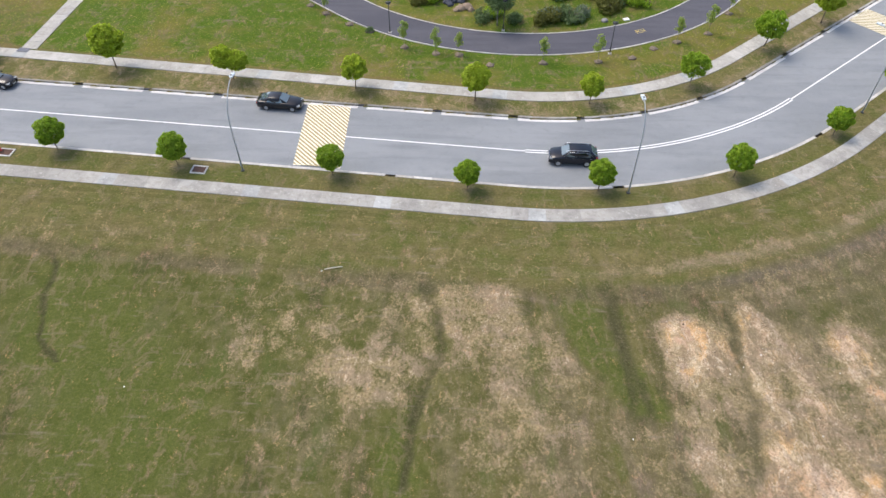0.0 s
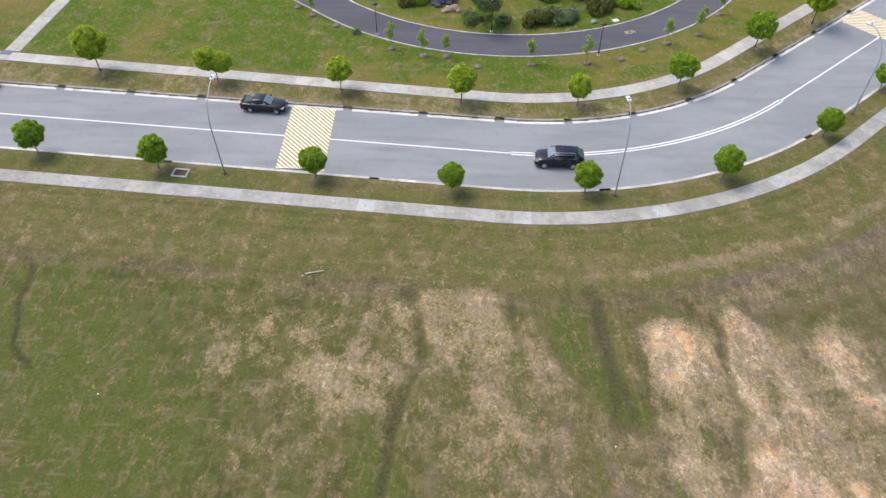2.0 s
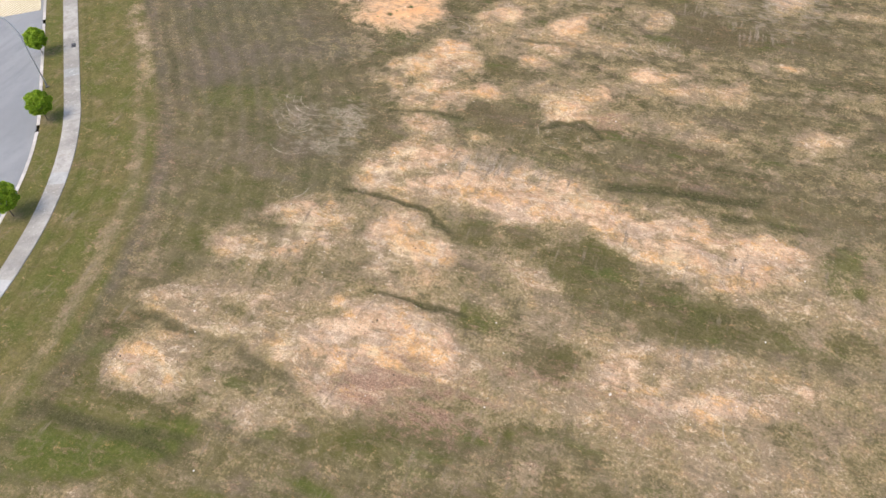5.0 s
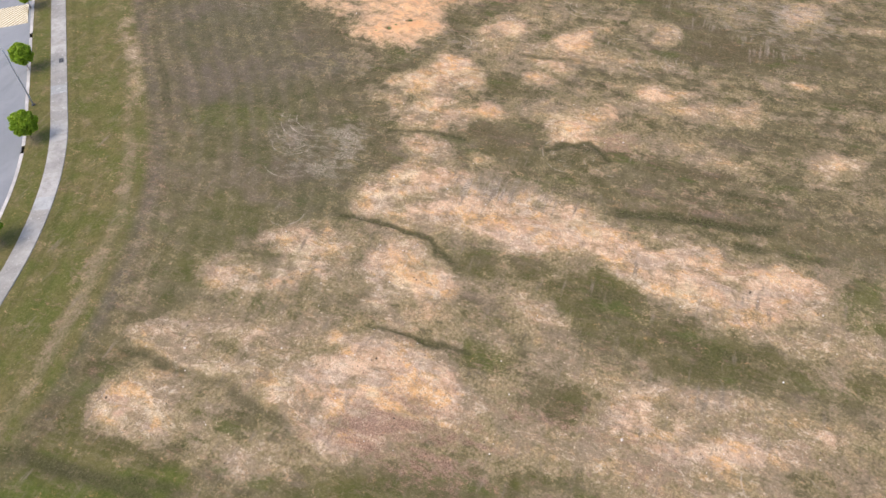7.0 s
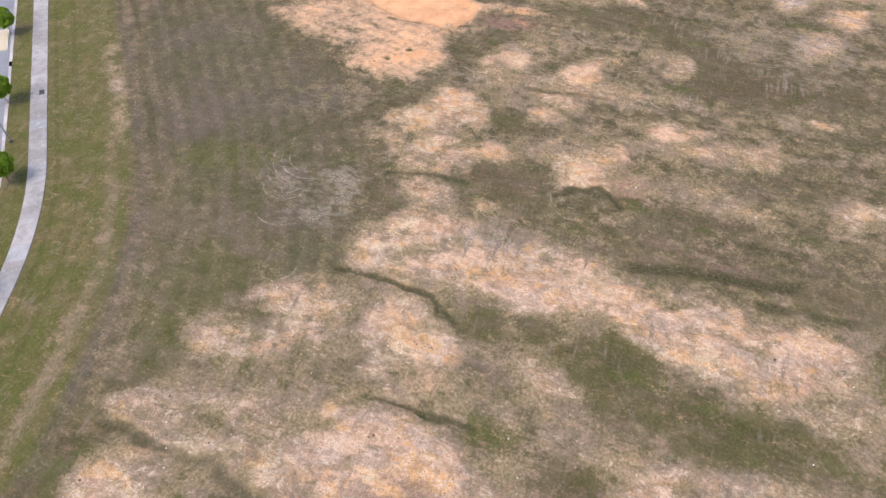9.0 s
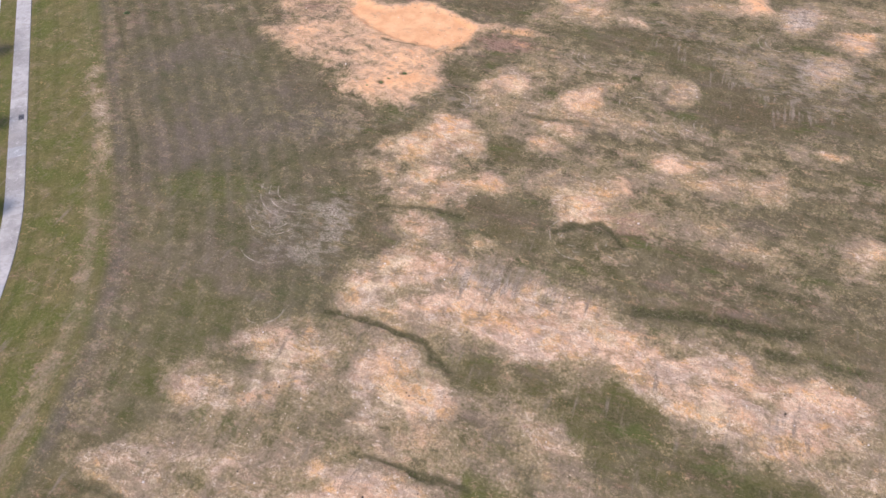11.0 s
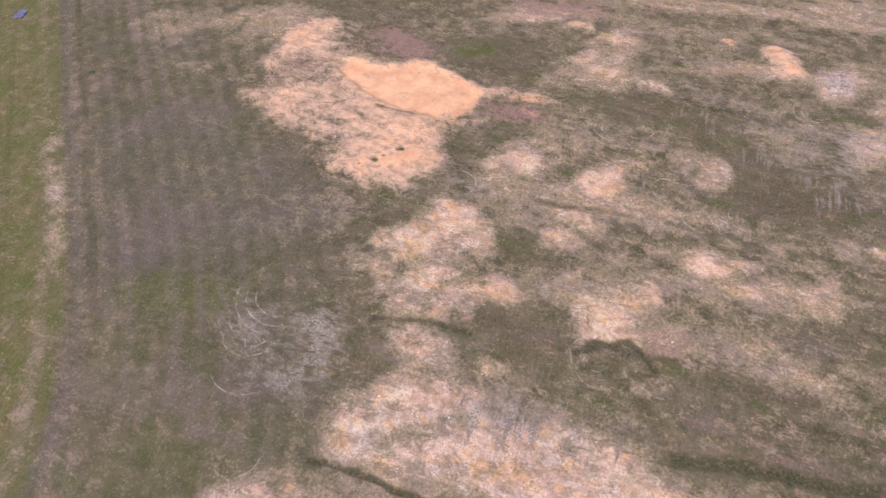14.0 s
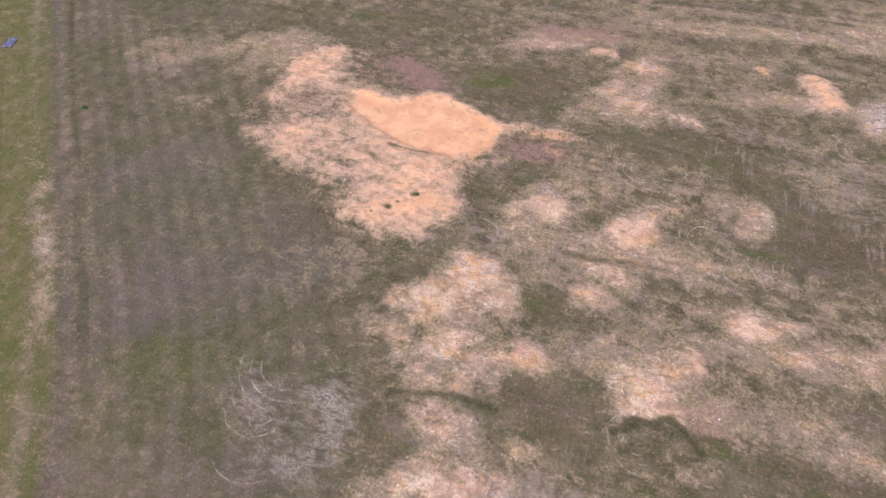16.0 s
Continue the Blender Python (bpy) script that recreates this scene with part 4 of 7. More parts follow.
SILVER_RUNS = [
    (0.4, 1.71, 86.8, 8.2, 86.8, 3.1, 86.6, -1.3),
    (0.4, 1.95, 82.3, 5.3, 83.7, -1.8, 83.3, -7.2),
    (0.75, 0.86, 66.7, 26.7, 67.1, 24.2, 66.4, 21.6),
    (0.65, 0.44, 56.1, 37.1, 57.1, 35, 57.8, 32.5),
    (0.5, 0.57, 58.3, 32.7, 60.8, 30, 62.9, 27.5, 65.1, 25.9),
    (0.4, 0.54, 40, 35.3, 41.9, 33.3),
    (0.35, 0.44, 46.5, 43.3, 44.4, 41.3),
    (0.5, 1.17, 75.7, -5.4, 75.9, -9.3, 77.4, -14.6),
    (0.4, 1.26, 79.1, -0.1, 78.3, -5.3, 78.3, -7.9),
    (0.5, 0.5, 38.2, 30.9, 37, 28.6, 38.2, 27.6),
]
OLIVE_RUNS = [
    (0.75, 1.57, 81.8, 5.7, 79.7, 2.8, 77.9, -0, 75.9, -4),
    (0.6, 1.11, 81.1, 12.1, 82.9, 8.8, 82.1, 5.8),
    (0.7, 0.8, 70.2, 26.2, 71.5, 24.6, 75.8, 21.2),
    (0.8, 0.87, 53.2, 5.2, 53.2, 2.4, 53.7, -0.9, 54.5, -6),
    (0.8, 0.64, 51.7, 20.4, 51.8, 18.1, 51.1, 15.2, 50.7, 11.6),
    (0.7, 0.84, 52.6, 35.9, 55, 32.9, 57.8, 29.7, 61.4, 27.4),
    (0.8, 0.89, 47.7, 4, 48.6, -3.6, 49, -10, 49.2, -17.8),
    (0.8, 0.29, 36.8, 22.8, 34.3, 21.1, 32.6, 19.6, 30.3, 19.9, 29.6, 18.3),
    (0.7, 0.41, 32.4, 28.4, 32.5, 26.2, 31.9, 23.8),
    (0.6, 0.59, 28.4, 28.2, 28.2, 25.7, 28.9, 23.8),
]
OLIVE_RUNS_2 = [
    (0.5, 0.59, 24, 27.5, 25.1, 26.6),
    (0.5, 0.23, 23.3, 23.7, 25.6, 22.4),
    (0.45, 0.79, 20.1, 26.5, 19.9, 23.4, 19.7, 20.7),
    (0.7, 0.51, 30.6, -2, 30.2, -3.3),
    (0.55, 0.51, 30.9, -11, 30.6, -12.3),
    (0.7, 1.27, 71.6, 1.2, 72.5, -5.5, 75.8, -14.5),
    (0.7, 1.39, 81.8, 13.1, 83.5, 7, 81.5, 1.1),
    (0.85, 0.61, 17.1, 16, 19.2, 11.1, 20.5, 7, 22.6, 4, 22.9, 1.1, 22, -1.3),
    (0.5, 0.63, 12.5, 34.5, 13, 32.7),
    (0.6, 0.35, 6.8, 36.6, 6.6, 28.5),
]
# some of these lines carry the gullies' shadow as dark ground colour
HOLLOW_RUNS = [
    (0.6, 0.35, 66.5, 17, 66.6, 14.3, 67.2, 11.8, 67.7, 8.8),
    (1.1, 0.29, 52.7, 10.6, 53.8, 9.2, 54.4, 7.3, 53.9, 5.9, 53.1, 5),
    (1, 0.21, 50.6, 25.3, 51.5, 22.8, 51.9, 20.5, 51.8, 18.1),
    # painted shadow under the near rim of the clay pit
    (0.8, 0.19, 73.9, 35, 73.7, 33.3, 73.7, 30),
    (1.3, 0.33, 68.3, 30.4, 68.3, 30.1),
    (1, 0.22, 66.4, 32.1, 66.2, 31.8),
    (0.85, 0.51, 46.9, 2.9, 47.8, -0.6, 48.1, -3.6, 48.7, -7.5, 49.7, -9.6),
    (0.8, 0.49, 46.4, -6.4, 46.9, -9.3, 47.1, -13.3),
    (1.3, 0.26, 39.3, 24.8, 39.4, 22.2, 39.5, 19.8, 39.2, 17.7, 38.3, 15.9, 37.4, 14.2),
    (0.95, 0.23, 29.6, 18.3, 29.8, 15.7, 29.8, 13.1, 30.1, 10.1),
]
HOLLOW_RUNS_2 = [
    (0.66, 0.43, 21.8, 33.6, 22, 31.4, 21.6, 28.9, 22, 25.6, 21.2, 22.9, 20.6, 19.7),
    (0.5, 0.26, 26.6, 16.4, 26.9, 14.5),
    (0.5, 0.22, 26.7, 18.6, 26.8, 17.6),
    (0.7, 0.33, -2.4, 35.8, -0.7, 33, 0.1, 28.9, -1.2, 25.9, -2.2, 22.8, -2.2, 18.6),
    (0.6, 0.34, 13.2, 36.4, 13.5, 32.7, 13.1, 26.3, 12.9, 22),
    (0.9, 0.3, -33.6, 38.6, -32.1, 34.1, -31.1, 30.3, -28.7, 27.8),
    (0.45, 0.29, -1.7, 36.1, -0.4, 33, -0.2, 29.9, -1.8, 26, -2.5, 22.5, -2.4, 18.6),
]
ASH_AREAS = [
    (0.9, 1.51, 63.9, 61.7, 66.8, 53.7, 64.6, 44.8, 60.9, 34, 60, 31.6, 54.5, 35.5, 49.6, 40.1, 46.2, 44.2, 45.3, 46.6),
    (0.7, 1, 57.9, 42.4, 60.9, 35.9, 61.6, 32.3, 56.9, 32, 53.3, 38.6),
    (0.6, 1.44, 47.1, 35.1, 50.2, 29.7, 47.7, 24.9, 41.6, 23.8, 37.1, 23.1, 35.1, 28.6, 41.1, 32.3),
]
LUSH_AREAS = [
    (0.95, 1.06, 47.5, 46.1, 49.9, 40.7, 50.4, 35.1, 50.2, 33.1, 46.9, 35.6, 45.6, 39.2, 44.7, 43.1),
    (0.8, 0.64, 43.4, -13.8, 46.3, -17.2, 40.8, -17.7, 40.7, -14.8),
    (0.5, 0.68, 33.9, 12.9, 34.5, 9.7, 32.7, 7.4, 31.5, 5.5, 29.8, 7.4, 28.7, 9.4, 29.7, 11.8),
    (0.4, 0.83, 9, 36.2, 13.2, 29.6, 13.8, 24.9, 10.1, 29, 8.5, 34.4),
    (0.5, 0.99, 11.6, 35.5, 13.1, 34.4, 12.6, 32.7, 10.5, 32.7),
    (0.5, 1.16, -4.1, 24.2, -1.8, 25.1, -1.1, 18.6, -4.3, 18.5),
]
RUST_RUNS = [
    (0.9, 0.42, 80.5, 29.4, 79.1, 26.6, 76.4, 26.3, 74.8, 27.4),
    (0.8, 0.49, 80, 23.1, 80, 20.2),
    (0.6, 0.46, 78, 21.2, 77.7, 19.4),
    (0.9, 0.42, 97.8, 3.7, 97.2, 3.4),
    (0.4, 0.36, 73.9, 9.4, 74.5, 8.8),
    (0.5, 0.57, 72.7, 28.6, 74, 27.4),
    (0.4, 0.81, 82.8, 48.9, 84.5, 47.8),
    (0.35, 0.48, 77.7, 17.1, 78.6, 16.7),
    (0.55, 0.24, 44.3, 4.3, 45, 1.2),
    (0.55, 0.23, 43.6, -3.1, 44.2, -5.3),
    (0.5, 0.47, 30.4, 26.8, 30.6, 26.1),
    (0.4, 0.37, 22.7, 20, 23, 18.9),
    (0.35, 0.36, 34.8, 16.5, 33.8, 15.4),
    (0.4, 0.38, 40.6, -4.3, 40.6, -5.3),
    (0.4, 0.16, 26.5, 5.7, 26.3, 3.7),
]
# scuffed wheel marks: middle, inner and outer radius, way they face and half sweep in degrees
WHEEL_RINGS = [
    (50.4, 32.4, 1.8, 3.5, 149, 60), (43.9, 32.1, 2.0, 2.6, -164, 70), (47.9, 32.8, 1.8, 3.0, 158, 50), (78.4, 12.9, 0.7, 2.4, 152, 90),
    (79.2, 10.6, 0.5, 1.6, -146, 80), (79.8, 9.0, 0.4, 1.1, -112, 60), (71.7, 6.9, 0.6, 2.1, 75, 120), (69.5, 3.3, 1.4, 2.7, 141, 60),
    (70.8, 1.4, 0.9, 2.1, 134, 80), (70.4, 0.0, 0.6, 1.6, 124, 80), (66.4, 24.0, 0.7, 2.3, -51, 90), (65.8, 25.5, 0.4, 1.2, 70, 80),
    (52.6, 9.1, 0.7, 1.8, 122, 90), (53.2, 5.7, 0.7, 1.6, 130, 80), (49.3, 21.4, 0.6, 1.4, 90, 90), (87.4, -5.4, 0.8, 2.0, 121, 100),
]
WHEEL_RINGS_2 = [
    (37.9, 29.2, 1.0, 1.5, -151, 90), (26.7, -9.9, 1.2, 1.6, 96, 60), (29.8, -14.0, 1.6, 2.1, 110, 60), (52.2, 8.9, 0.8, 1.9, 132, 90),
    (52.6, 4.5, 0.9, 1.7, 134, 80), (46.8, 33.0, 0.7, 2.2, -172, 80),
]


def lattice(x, y, seed):
    """Smooth value noise on a unit lattice, as arrays, 0 to 1."""
    xi, yi = np.floor(x).astype(np.int64), np.floor(y).astype(np.int64)
    fx, fy = x - xi, y - yi
    fx, fy = fx * fx * (3 - 2 * fx), fy * fy * (3 - 2 * fy)

    def h(a, b):
        k = (a * 374761393 + b * 668265263 + seed * 1442695041) & 0xFFFFFFFF
        k = ((k ^ (k >> 13)) * 1274126177) & 0xFFFFFFFF
        return ((k ^ (k >> 16)) & 0xFFFF) / 65535.0

    a, b, c, d = h(xi, yi), h(xi + 1, yi), h(xi, yi + 1), h(xi + 1, yi + 1)
    return (a * (1 - fx) + b * fx) * (1 - fy) + (c * (1 - fx) + d * fx) * fy


def fractal(x, y, scale, seed, octaves=4):
    total, amp, norm = 0, 1.0, 0
    for o in range(octaves):
        total = total + amp * lattice(x * scale * 2**o + 17.3 * o, y * scale * 2**o - 9.1 * o, seed + o)
        norm += amp
        amp *= 0.55
    return total / norm


def bands(x, y, rows, widen=1.0):
    """How strongly a place lies within the bands, falling off softly."""
    left = np.ones_like(x)
    for ax, ay, bx, by, w, s in rows:
        dx, dy = bx - ax, by - ay
        t = np.clip(((x - ax) * dx + (y - ay) * dy) / (dx * dx + dy * dy + 1e-9), 0, 1)
        r2 = ((x - ax - t * dx) ** 2 + (y - ay - t * dy) ** 2) / (w * widen) ** 2
        left = left * (1 - np.clip(s, 0, 1) * np.exp(-0.69 * r2))
    return 1 - left


def runs(x, y, *lists):
    """How strongly a place lies along lines of places, falling off softly."""
    left = np.ones_like(x)
    for strong, w, *way in itertools.chain(*lists):
        px, py = np.array(way[0::2]), np.array(way[1::2])
        i = np.flatnonzero((x > px.min() - 3 * w) & (x < px.max() + 3 * w) & (y > py.min() - 3 * w) & (y < py.max() + 3 * w))
        u, v = x[i], y[i]
        near = np.full_like(u, 1e9)
        for ax, ay, bx, by in zip(px, py, px[1:], py[1:]):
            dx, dy = bx - ax, by - ay
            t = np.clip(((u - ax) * dx + (v - ay) * dy) / (dx * dx + dy * dy + 1e-9), 0, 1)
            near = np.minimum(near, (u - ax - t * dx) ** 2 + (v - ay - t * dy) ** 2)
        left[i] *= 1 - min(strong, 1.0) * np.exp(-0.69 * (near / (w * w)) ** 1.3)
    return 1 - left


def areas(x, y, *lists):
    """How strongly a place lies within outlines with soft edges."""
    left = np.ones_like(x)
    for strong, soft, *rim in itertools.chain(*lists):
        px, py = np.array(rim[0::2]), np.array(rim[1::2])
        i = np.flatnonzero((x > px.min() - 2 * soft) & (x < px.max() + 2 * soft) & (y > py.min() - 2 * soft) & (y < py.max() + 2 * soft))
        u, v = x[i], y[i]
        near, inside = np.full_like(u, 1e9), np.zeros(len(u), bool)
        for ax, ay, bx, by in zip(px, py, np.roll(px, -1), np.roll(py, -1)):
            dx, dy = bx - ax, by - ay
            t = np.clip(((u - ax) * dx + (v - ay) * dy) / (dx * dx + dy * dy + 1e-9), 0, 1)
            near = np.minimum(near, np.hypot(u - ax - t * dx, v - ay - t * dy))
            inside ^= ((ay > v) != (by > v)) & (u < ax + dx * (v - ay) / (dy + 1e-9))
        k = np.clip(0.5 + np.where(inside, near, -near) / (2.4 * soft), 0, 1)
        left[i] *= 1 - min(strong, 1.0) * k * k * (3 - 2 * k)
    return 1 - left


def spread(v, shape, cells):
    """Smear a field of the grid evenly over so many cells each way, twice."""
    v = v.reshape(shape)
    for axis in (0, 1, 0, 1):
        pad = [(0, 0), (0, 0)]
        pad[axis] = (cells + 1, cells)
        run = np.cumsum(np.pad(v, pad, mode="edge"), axis=axis)
        hi, lo = [slice(None)] * 2, [slice(None)] * 2
        hi[axis], lo[axis] = slice(2 * cells + 1, None), slice(None, -2 * cells - 1)
        v = (run[tuple(hi)] - run[tuple(lo)]) / (2 * cells + 1)
    return v.ravel()


def ragged(x, y, scale, seed, octaves=4):
    """Rough noise with strong fine octaves."""
    return sum(0.72**o * lattice(x * scale * 2**o + 31.7 * o, y * scale * 2**o - 13.9 * o, seed + o) for o in range(octaves))


def unit(v):
    return (v - v.mean()) / v.std()


def either(*fields):
    left = 1.0
    for f in fields:
        left = left * (1 - f)
    return 1 - left


# street trees: place, kind, size
NEAR_TREES = [(-38.7, 52.2, 0, 1.0), (-26.2, 50.1, 1, 1.0), (-11.1, 49.0, 2, 0.93), (1.6, 47.3, 0, 0.87), (13.7, 47.4, 1, 0.92), (26.7, 49.6, 2, 0.96), (38.2, 56.1, 0, 0.88), (47.2, 64.6, 0, 0.84), (57.3, 73.5, 2, 0.84)]
FAR_TREES = [(-53.5, 68.6, 'far0', 0.93), (-38.0, 66.8, 'far1', 1.36), (-24.2, 64.8, 'twin', 1.02), (-10.5, 63.3, 'far0', 1.03), (2.4, 61.3, 'far1', 1.12), (14.5, 61.0, 'far0', 0.92), (25.7, 64.4, 'open', 1.05), (35.9, 72.1, 'open', 1.23), (44.7, 78.4, 'far1', 1.34)]


def build_ground():
    def axis(lo, hi, step):
        grow = [step * 1.35**k for k in range(1, 24)]
        tail = np.cumsum(grow)
        return np.concatenate([lo - tail[::-1], np.arange(lo, hi, step), hi + tail])

    xs, ys = axis(-62.0, 120.0, 0.23), axis(-24.0, 104.0, 0.23)
    x, y = (a.ravel() for a in np.meshgrid(xs, ys))
    wx = x + 1.8 * (fractal(x, y, 0.2, 3) - 0.5) + 1.6 * (fractal(x, y, 0.8, 5) - 0.5)
    wy = y + 1.8 * (fractal(x, y, 0.2, 7) - 0.5) + 1.6 * (fractal(x, y, 0.8, 9) - 0.5)
    nx = x + 0.9 * (fractal(x, y, 0.3, 21) - 0.5) + 0.7 * (fractal(x, y, 1.2, 22) - 0.5)
    ny = y + 0.9 * (fractal(x, y, 0.3, 23) - 0.5) + 0.7 * (fractal(x, y, 1.2, 24) - 0.5)
    road, path, far = ROAD.off(x, y), NEAR_PATH.off(x, y), FAR_PATH.off(x, y)
    field = np.clip((path - 55.6 + 2.0 * (fractal(x, y, 0.25, 11) - 0.5)) / 2.0, 0, 1)
    straw = either(bands(wx, wy, STRAW_WEST), bands(wx, wy, STRAW_WEST_THIN),
                   areas(wx, wy, STRAW_AREAS, STRAW_AREAS_2, STRAW_AREAS_3, STRAW_AREAS_4, STRAW_AREAS_5, STRAW_AREAS_6, STRAW_AREAS_7, STRAW_AREAS_8, STRAW_AREAS_9),
                   runs(wx, wy, STRAW_RUNS, STRAW_RUNS_2, STRAW_RUNS_3))
    olive = either(areas(wx, wy, OLIVE_AREAS, OLIVE_AREAS_2, OLIVE_AREAS_3), runs(nx, ny, OLIVE_RUNS, OLIVE_RUNS_2))
    olive = olive * np.clip(0.5 + 0.9 * fractal(x, y * 0.6, 0.3, 75), 0, 1)
    silver = either(areas(wx, wy, SILVER_AREAS, SILVER_AREAS_2), runs(wx, wy, SILVER_RUNS))
    ash = areas(wx, wy, ASH_AREAS) * np.clip(0.4 + 1.1 * fractal(x, y, 0.12, 77), 0, 1)
    loose = fractal(x + 0.25 * y, y * 0.5, 0.22, 71)
    grid = (len(ys), len(xs))
    # patches thin out unevenly towards their rims, with a sparse fringe round them
    uneven = unit(ragged(x + 0.3 * y, y * 0.7, 0.22, 87))
    fray = unit(ragged(x, y * 0.8, 0.6, 91))
    straw = 0.27 * straw + 0.33 * spread(straw, grid, 3) + 0.27 * spread(straw, grid, 7) + (0.24 - 0.12 * np.clip((x - 55) / 15, 0, 1)) * np.sqrt(spread(straw, grid, 12) + 1e-6)
    straw = straw * np.clip(0.5 + 1.0 * loose, 0.3, 1.3) * np.clip(0.93 + 0.34 * uneven + 0.14 * fray, 0.2, 1.5)
    straw = straw * np.clip(0.45 + (x - 11) / 14, 0.45, 1)
    olive = spread(olive, grid, 3) * np.clip(0.9 + 0.22 * uneven + 0.15 * fray, 0, 1.2)
    silver = spread(silver, grid, 4) * np.clip(0.95 + 0.25 * fray, 0, 1.3)
    ash = np.maximum(spread(ash, grid, 10), 0.85 * np.exp(-(((path - 56.9) / 0.9) ** 2)) * np.clip((x - 10) / 12, 0, 1) * np.clip(0.3 + 1.2 * fractal(x, y, 0.2, 95), 0, 1))
    # thin streaks of straw over the far part of the field
    thin = np.clip((x - 40) / 25, 0, 1) * np.clip((30 - y) / 16, 0, 1)
    long = fractal(x + 0.12 * y + 2.0 * fractal(x, y, 0.06, 73), y * 0.16, 0.33, 31)
    straw = np.maximum(straw, 0.5 * thin * np.clip(long * 2.8 - 1.0, 0, 1))
    straw = np.maximum(straw, (0.10 + 0.18 * np.clip((x - 6) / 12, 0, 1)) * np.clip((x + 18) / 10, 0, 1) * fractal(x, y * 0.4, 0.3, 33))
    near = np.clip((x - 17) / 6, 0, 1) * np.clip((52 - x) / 8, 0, 1) * np.clip((32 - 0.2 * (x - 20) - y) / 4, 0, 1)
    straw = np.maximum(straw, near * (0.13 + 0.46 * fractal(x, y * 0.6, 0.25, 93)))
    straw = straw * (1 - 0.8 * olive) * np.clip(0.8 + (x - 8) / 40, 0.8, 1)
    track = np.exp(-(((path - 54.7 + 0.9 * (fractal(x, y, 0.12, 13) - 0.5)) / 0.75) ** 2)) * (0.25 + 1.0 * fractal(x, y, 0.25, 15)) * np.clip(0.4 + (x - 6) / 26, 0.4, 1) * (1 - 0.35 * np.clip((x - 40) / 8, 0, 1))
    # trodden rubble beside the track
    rubble = np.clip(1.6 - np.abs(path - 55.6) / 0.8, 0, 1) * np.clip(1.7 - np.abs(x - 53.5 + 3 * (fractal(x, y, 0.2, 79) - 0.5)) / 6, 0, 1)
    rubble = rubble * np.clip(fractal(x, y, 0.45, 81) * 2.6 - 0.6, 0, 1)
    for tx, ty, *_ in NEAR_TREES + FAR_TREES:
        rr = np.hypot(x - tx, y - ty)
        track = np.maximum(track, 0.8 * np.exp(-((rr / 0.75) ** 2)) + 0.45 * np.exp(-((rr / 2.2) ** 2)) * fractal(x, y, 0.6, 61))
    side = np.exp(-(((road - KERB_NEAR - 0.5) / 0.5) ** 2)) + np.exp(-(((KERB_FAR - 0.7 - road) / 0.6) ** 2))
    track = np.maximum(track, 0.95 * side * np.clip(fractal(x, y, 0.22, 63) * 2.2 - 0.75, 0, 1))
    track = np.maximum(track, 0.3 * np.exp(-(((32.2 - far) / 1.3) ** 2)) * np.clip(fractal(x, y, 0.3, 67) * 2 - 0.4, 0, 1))
    straw = np.maximum(straw * field, np.where(path > 52, track * 0.22, 0))
    straw = np.maximum(straw, 0.26 * (road < 34.2) * (far > 34.6) * np.clip(fractal(x, y, 0.3, 37) * 1.6 - 0.35, 0, 1))
    straw = np.maximum(straw, 0.55 * rubble)
    clay = either(areas(nx, ny, CLAY_AREAS, CLAY_AREAS_2, CLAY_AREAS_3), runs(nx, ny, CLAY_RUNS, CLAY_RUNS_2))
    rust = runs(nx, ny, RUST_RUNS)
    clay = (0.45 * clay + 0.4 * spread(clay, grid, 3) + 0.25 * spread(clay, grid, 7)) * np.clip(0.95 + 0.10 * uneven + 0.12 * fray, 0, 1.15)
    clay = clay + 0.5 * spread(areas(wx, wy, CLAY_AREAS[:1]), grid, 5)
    lush = either(bands(wx, wy, LUSH_WEST), areas(wx, wy, LUSH_AREAS), runs(wx, wy, LUSH_RUNS)) * np.clip(field + 0.2, 0, 1) * (1 - 0.3 * np.clip((x - 16) / 10, 0, 1))
    lush = np.maximum(lush, 0.55 * ((road > KERB_NEAR) & (path < 47.3)) * np.clip(fractal(x, y, 0.25, 65) * 1.8 - 0.2, 0, 1))
    sand = np.clip(clay * 0.8, 0, 1)
    straw = np.maximum(straw, sand * field)
    brown = (np.clip((x + 22) / 95, 0, 0.5) + np.clip((x - 42) / 60, 0, 0.25)) * (1 - 0.6 * lush) * field
    brown = brown - 0.35 * olive
    mauve = either(areas(nx, ny, MAUVE_AREAS), runs(nx, ny, MAUVE_RUNS, MAUVE_RUNS_2)) * field * (1 - 0.4 * olive)
    mauve = np.maximum(mauve, 0.4 * np.exp(-(((path - 57.0) / 0.7) ** 2)) * np.clip((x - 24) / 10, 0, 1))
    mauve = (0.7 * spread(mauve, grid, 4) + 0.75 * spread(mauve, grid, 10)) * np.clip(0.75 + 0.36 * unit(ragged(x, y * 0.3, 0.4, 89)), 0, 1.3)
    brown = brown + 0.55 * ash
    brown = np.maximum(brown, 1.1 * np.exp(-(((path - 57.0) / 1.1) ** 2)) * np.clip(fractal(x, y, 0.22, 17) * 2 - 0.3, 0, 1))
    hollow = either(bands(nx, ny, HOLLOW_WEST, 0.85), runs(nx, ny, HOLLOW_RUNS, HOLLOW_RUNS_2))
    hollow = 0.7 * hollow + 0.4 * spread(hollow, grid, 2)
    hollow = np.clip(hollow * (0.55 + 1.0 * fractal(x, y, 0.3, 35)), 0, 1.1)
    hollow = np.maximum(hollow, 0.7 * np.exp(-(((path - 58.4 + 0.6 * (fractal(x, y, 0.3, 83) - 0.5)) / 0.28) ** 2)) * np.clip((x - 22) / 8, 0, 1) * np.clip(fractal(x, y, 0.2, 85) * 2.2 - 0.5, 0, 1))
